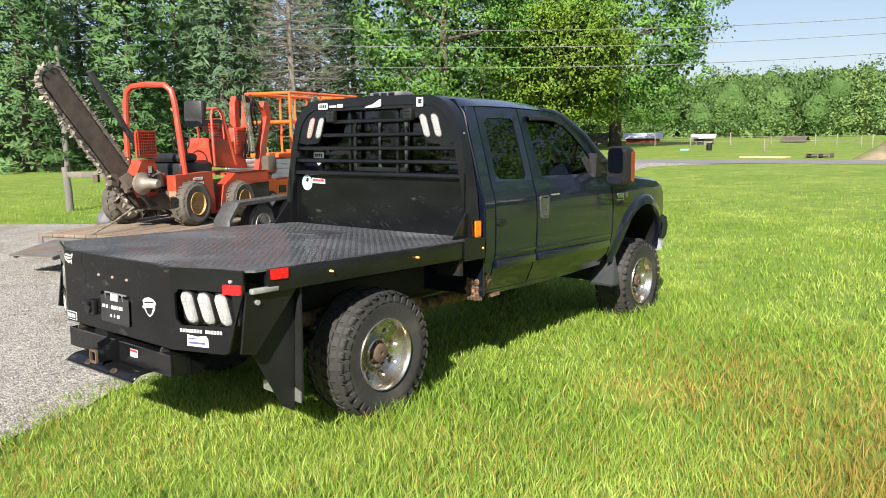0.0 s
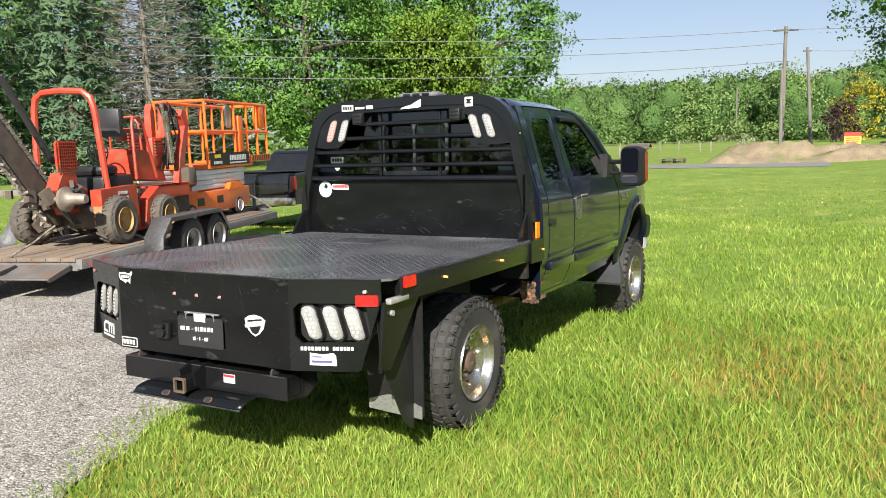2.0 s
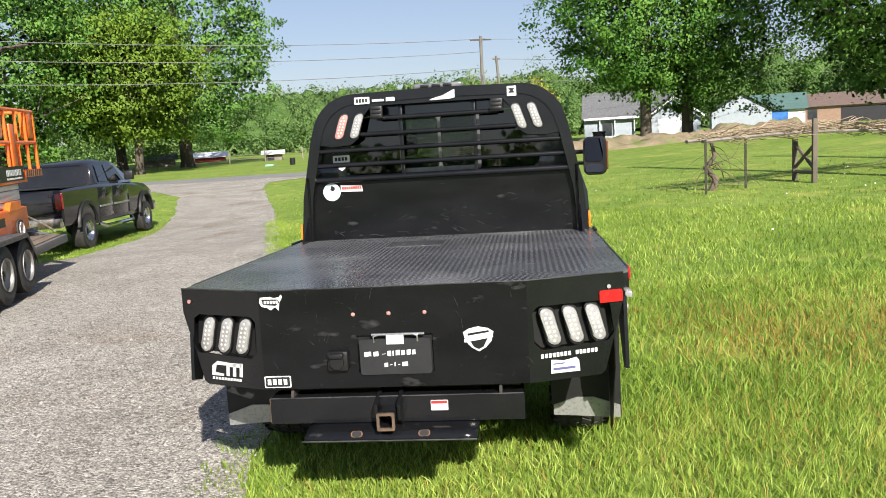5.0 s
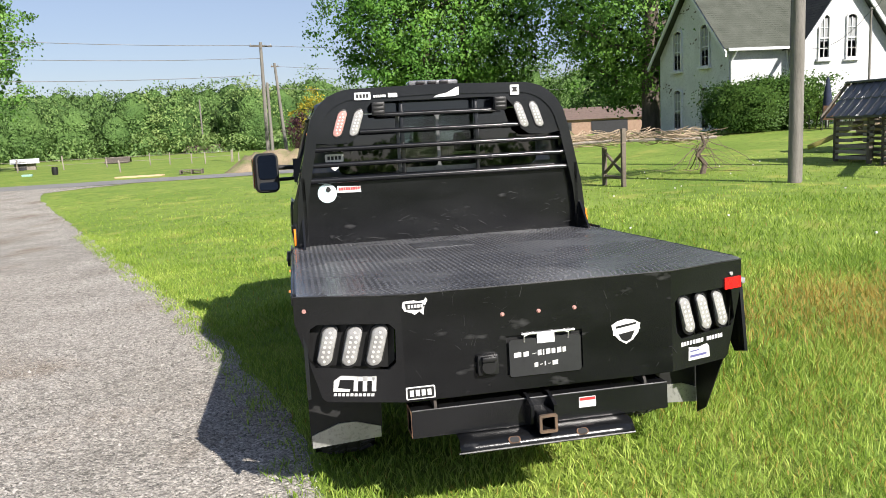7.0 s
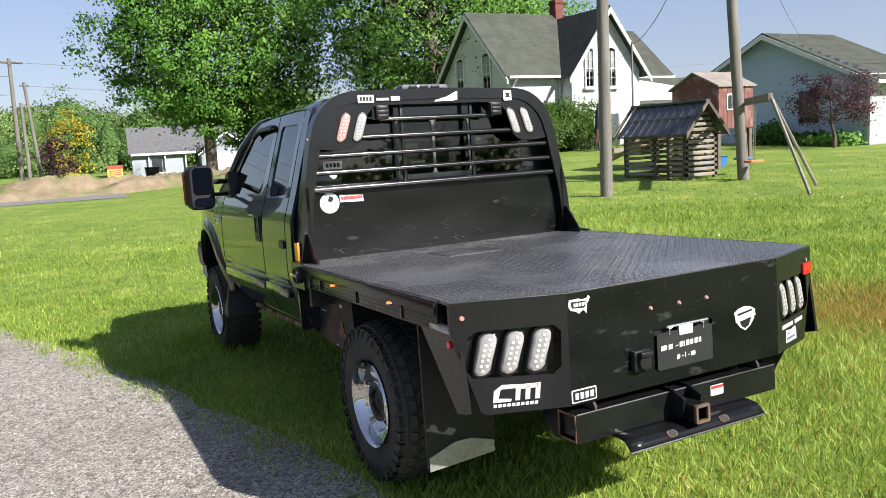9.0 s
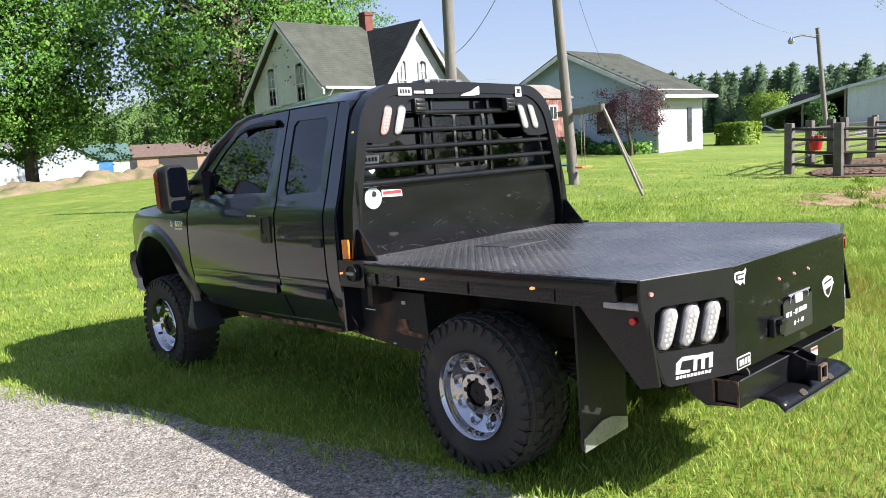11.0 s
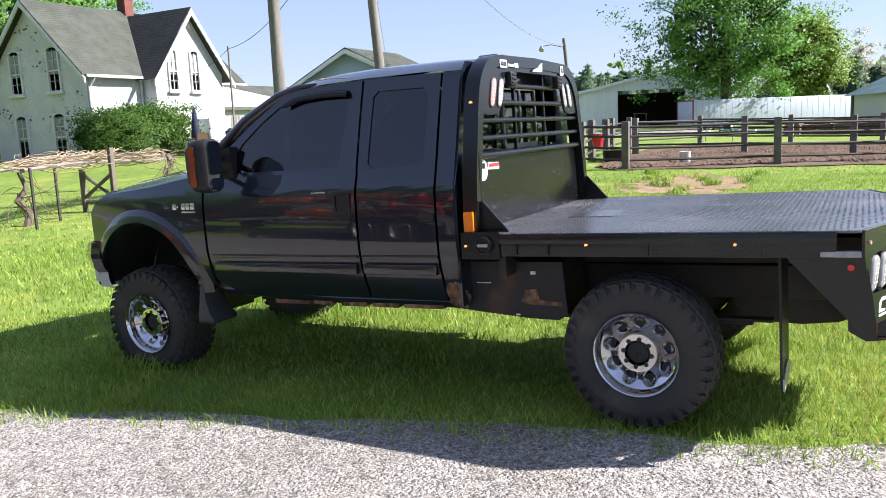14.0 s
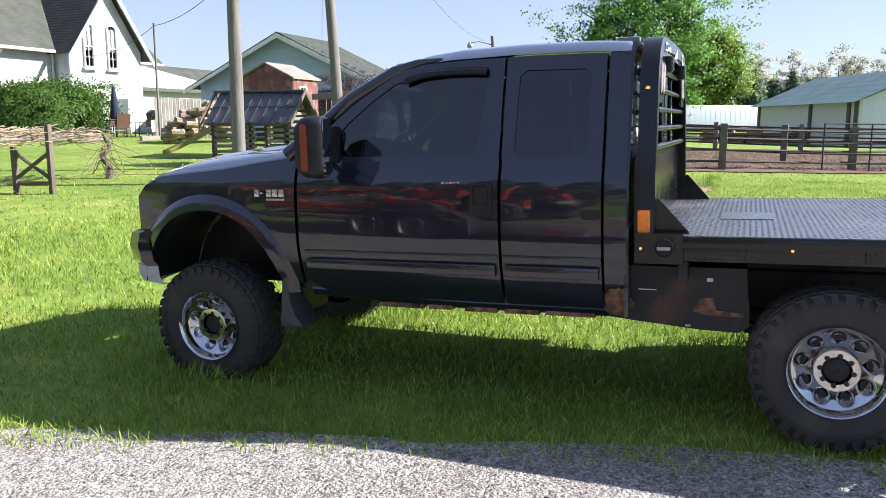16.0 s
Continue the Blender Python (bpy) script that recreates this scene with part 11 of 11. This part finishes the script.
# straw and weeds on the bare patch
p = rng.uniform((10.0, 0.5), (17.2, 4.6), (26000, 2))
p = p[np.array([bare(x, y) > 0.1 for x, y in p])]
blades("straw", p, rng.uniform(0.01, 0.035, len(p)), np.full(len(p), 0.007), rng, leafy("pale_straw", (0.26, 0.19, 0.10), (0.36, 0.27, 0.14), (0.42, 0.34, 0.19)), "dry straw litter on bare soil", 2.2)
c = rng.uniform((11.0, 1.2), (16.6, 4.2), (16, 2))
p = np.repeat(c, 60, axis=0) + rng.normal(size=(960, 2)) * 0.09
blades("weeds", p, rng.uniform(0.06, 0.2, 960), np.full(960, 0.012), rng, M_BLADE, "weed tufts on the bare soil", 0.9)

# taller tufts at the driveway's edge and in the open field
ty = rng.uniform(-2.5, 14, 900)
tx = np.interp(ty, ER_Y, ER_X) + rng.uniform(-0.25, 0.15, 900)
tp = np.stack([tx, ty], 1)
tp = np.repeat(tp, 7, axis=0) + rng.normal(size=(6300, 2)) * 0.035
blades("edge_tufts", tp, rng.uniform(0.03, 0.09, 6300), np.full(6300, 0.0035), rng, M_BLADE, "short grass tufts at the gravel's edge", 0.8)

# seed heads of clover and dandelion
q = bmx()
rnd = random.Random(3)
for k in range(26):
    x, y = rnd.uniform(2, 16), rnd.uniform(4, 16)
    z = ground_z(x, y) + 0.12
    box(q, x - 0.012, x + 0.012, y - 0.012, y + 0.012, z, z + 0.024)
tagged(part("clover_heads", q, M_WHITE), "tiny white clover heads in the grass", "flowers", kind="stuff")

# gravel stones
M_STONE = mat("limestone_chips", (0.52, 0.49, 0.44), (0.36, 0.33, 0.29), scale=35, rough=0.95, fine=0.2, spec=0.2)
nd, ln = M_STONE.node_tree.nodes, M_STONE.node_tree.links
geo = nd.new("ShaderNodeNewGeometry")
rp = nd.new("ShaderNodeValToRGB")
e = rp.color_ramp.elements
e[0].color, e[1].color = (0.10, 0.094, 0.083, 1), (0.46, 0.435, 0.395, 1)
ln.new(geo.outputs["Random Per Island"], rp.inputs["Fac"])
ln.new(rp.outputs["Color"], nd["Principled BSDF"].inputs["Base Color"])
n = 110000
p = np.stack([rng.uniform(-9.5, 0.6, n), rng.uniform(-4.5, 9.0, n)], 1)
d = path_dist(p)
keep = (rng.uniform(0, 1, n) < np.clip(1.25 - d / 5.5, 0.08, 1.0))
p = p[keep]
p = p[on_drive(p, 0.0) | (on_drive(p, -0.18) & (rng.uniform(0, 1, len(p)) < 0.25))]
n = len(p)
size = rng.uniform(0.004, 0.010, n) * (1 + (rng.uniform(0, 1, n) < 0.05) * 0.9)
M_CLOD = mat("dry_soil_clods", (0.16, 0.115, 0.08), (0.10, 0.07, 0.05), scale=5, rough=1.0, fine=0.3, spec=0.1)


def pebbles(name, p, size, lift, material, label, cat_):
    """Angular lumps half sunk in the ground, as one mesh."""
    n = len(p)
    shape = np.array([[1, 0, 0], [-1, 0, 0], [0, 1, 0], [0, -1, 0], [0, 0, 0.95]])
    tri_ = np.array([[0, 2, 4], [2, 1, 4], [1, 3, 4], [3, 0, 4]])
    v = shape[None] * size[:, None, None] * rng.uniform(0.65, 1.3, (n, 5, 1))
    an = rng.uniform(0, 2 * np.pi, n)
    ca, sa = np.cos(an), np.sin(an)
    vx = v[:, :, 0] * ca[:, None] - v[:, :, 1] * sa[:, None]
    vy = v[:, :, 0] * sa[:, None] + v[:, :, 1] * ca[:, None]
    v = np.stack([vx, vy, v[:, :, 2] + vx * rng.uniform(-0.6, 0.6, n)[:, None]], 2)
    v += np.stack([p[:, 0], p[:, 1], gz_all(p) + lift - size * 0.05], 1)[:, None, :]
    me_ = bpy.data.meshes.new(name)
    me_.vertices.add(n * 5)
    me_.vertices.foreach_set("co", v.reshape(-1).astype(np.float32))
    me_.loops.add(n * 12)
    me_.loops.foreach_set("vertex_index", (np.arange(n)[:, None, None] * 5 + tri_[None]).reshape(-1).astype(np.int32))
    me_.polygons.add(n * 4)
    me_.polygons.foreach_set("loop_start", np.arange(0, n * 12, 3, dtype=np.int32))
    me_.update(calc_edges=True)
    return tagged(link(name, me_, material, None, smooth=0), label, cat_, kind="stuff")


pebbles("gravel_stones", p, size, 0.012, M_STONE, "loose angular limestone chips on the driveway", "gravel")
p = rng.uniform((17.0, -7.0), (34.0, 6.6), (9000, 2))
p = p[(p[:, 0] > 17.4 + np.clip(5.2 - p[:, 1], 0, 20) * 0.56) & (p[:, 1] < 6.0)]
pebbles("soil_clods", p, rng.uniform(0.02, 0.085, len(p)), 0.05, M_CLOD, "trampled lumps of brown corral soil", "soil")
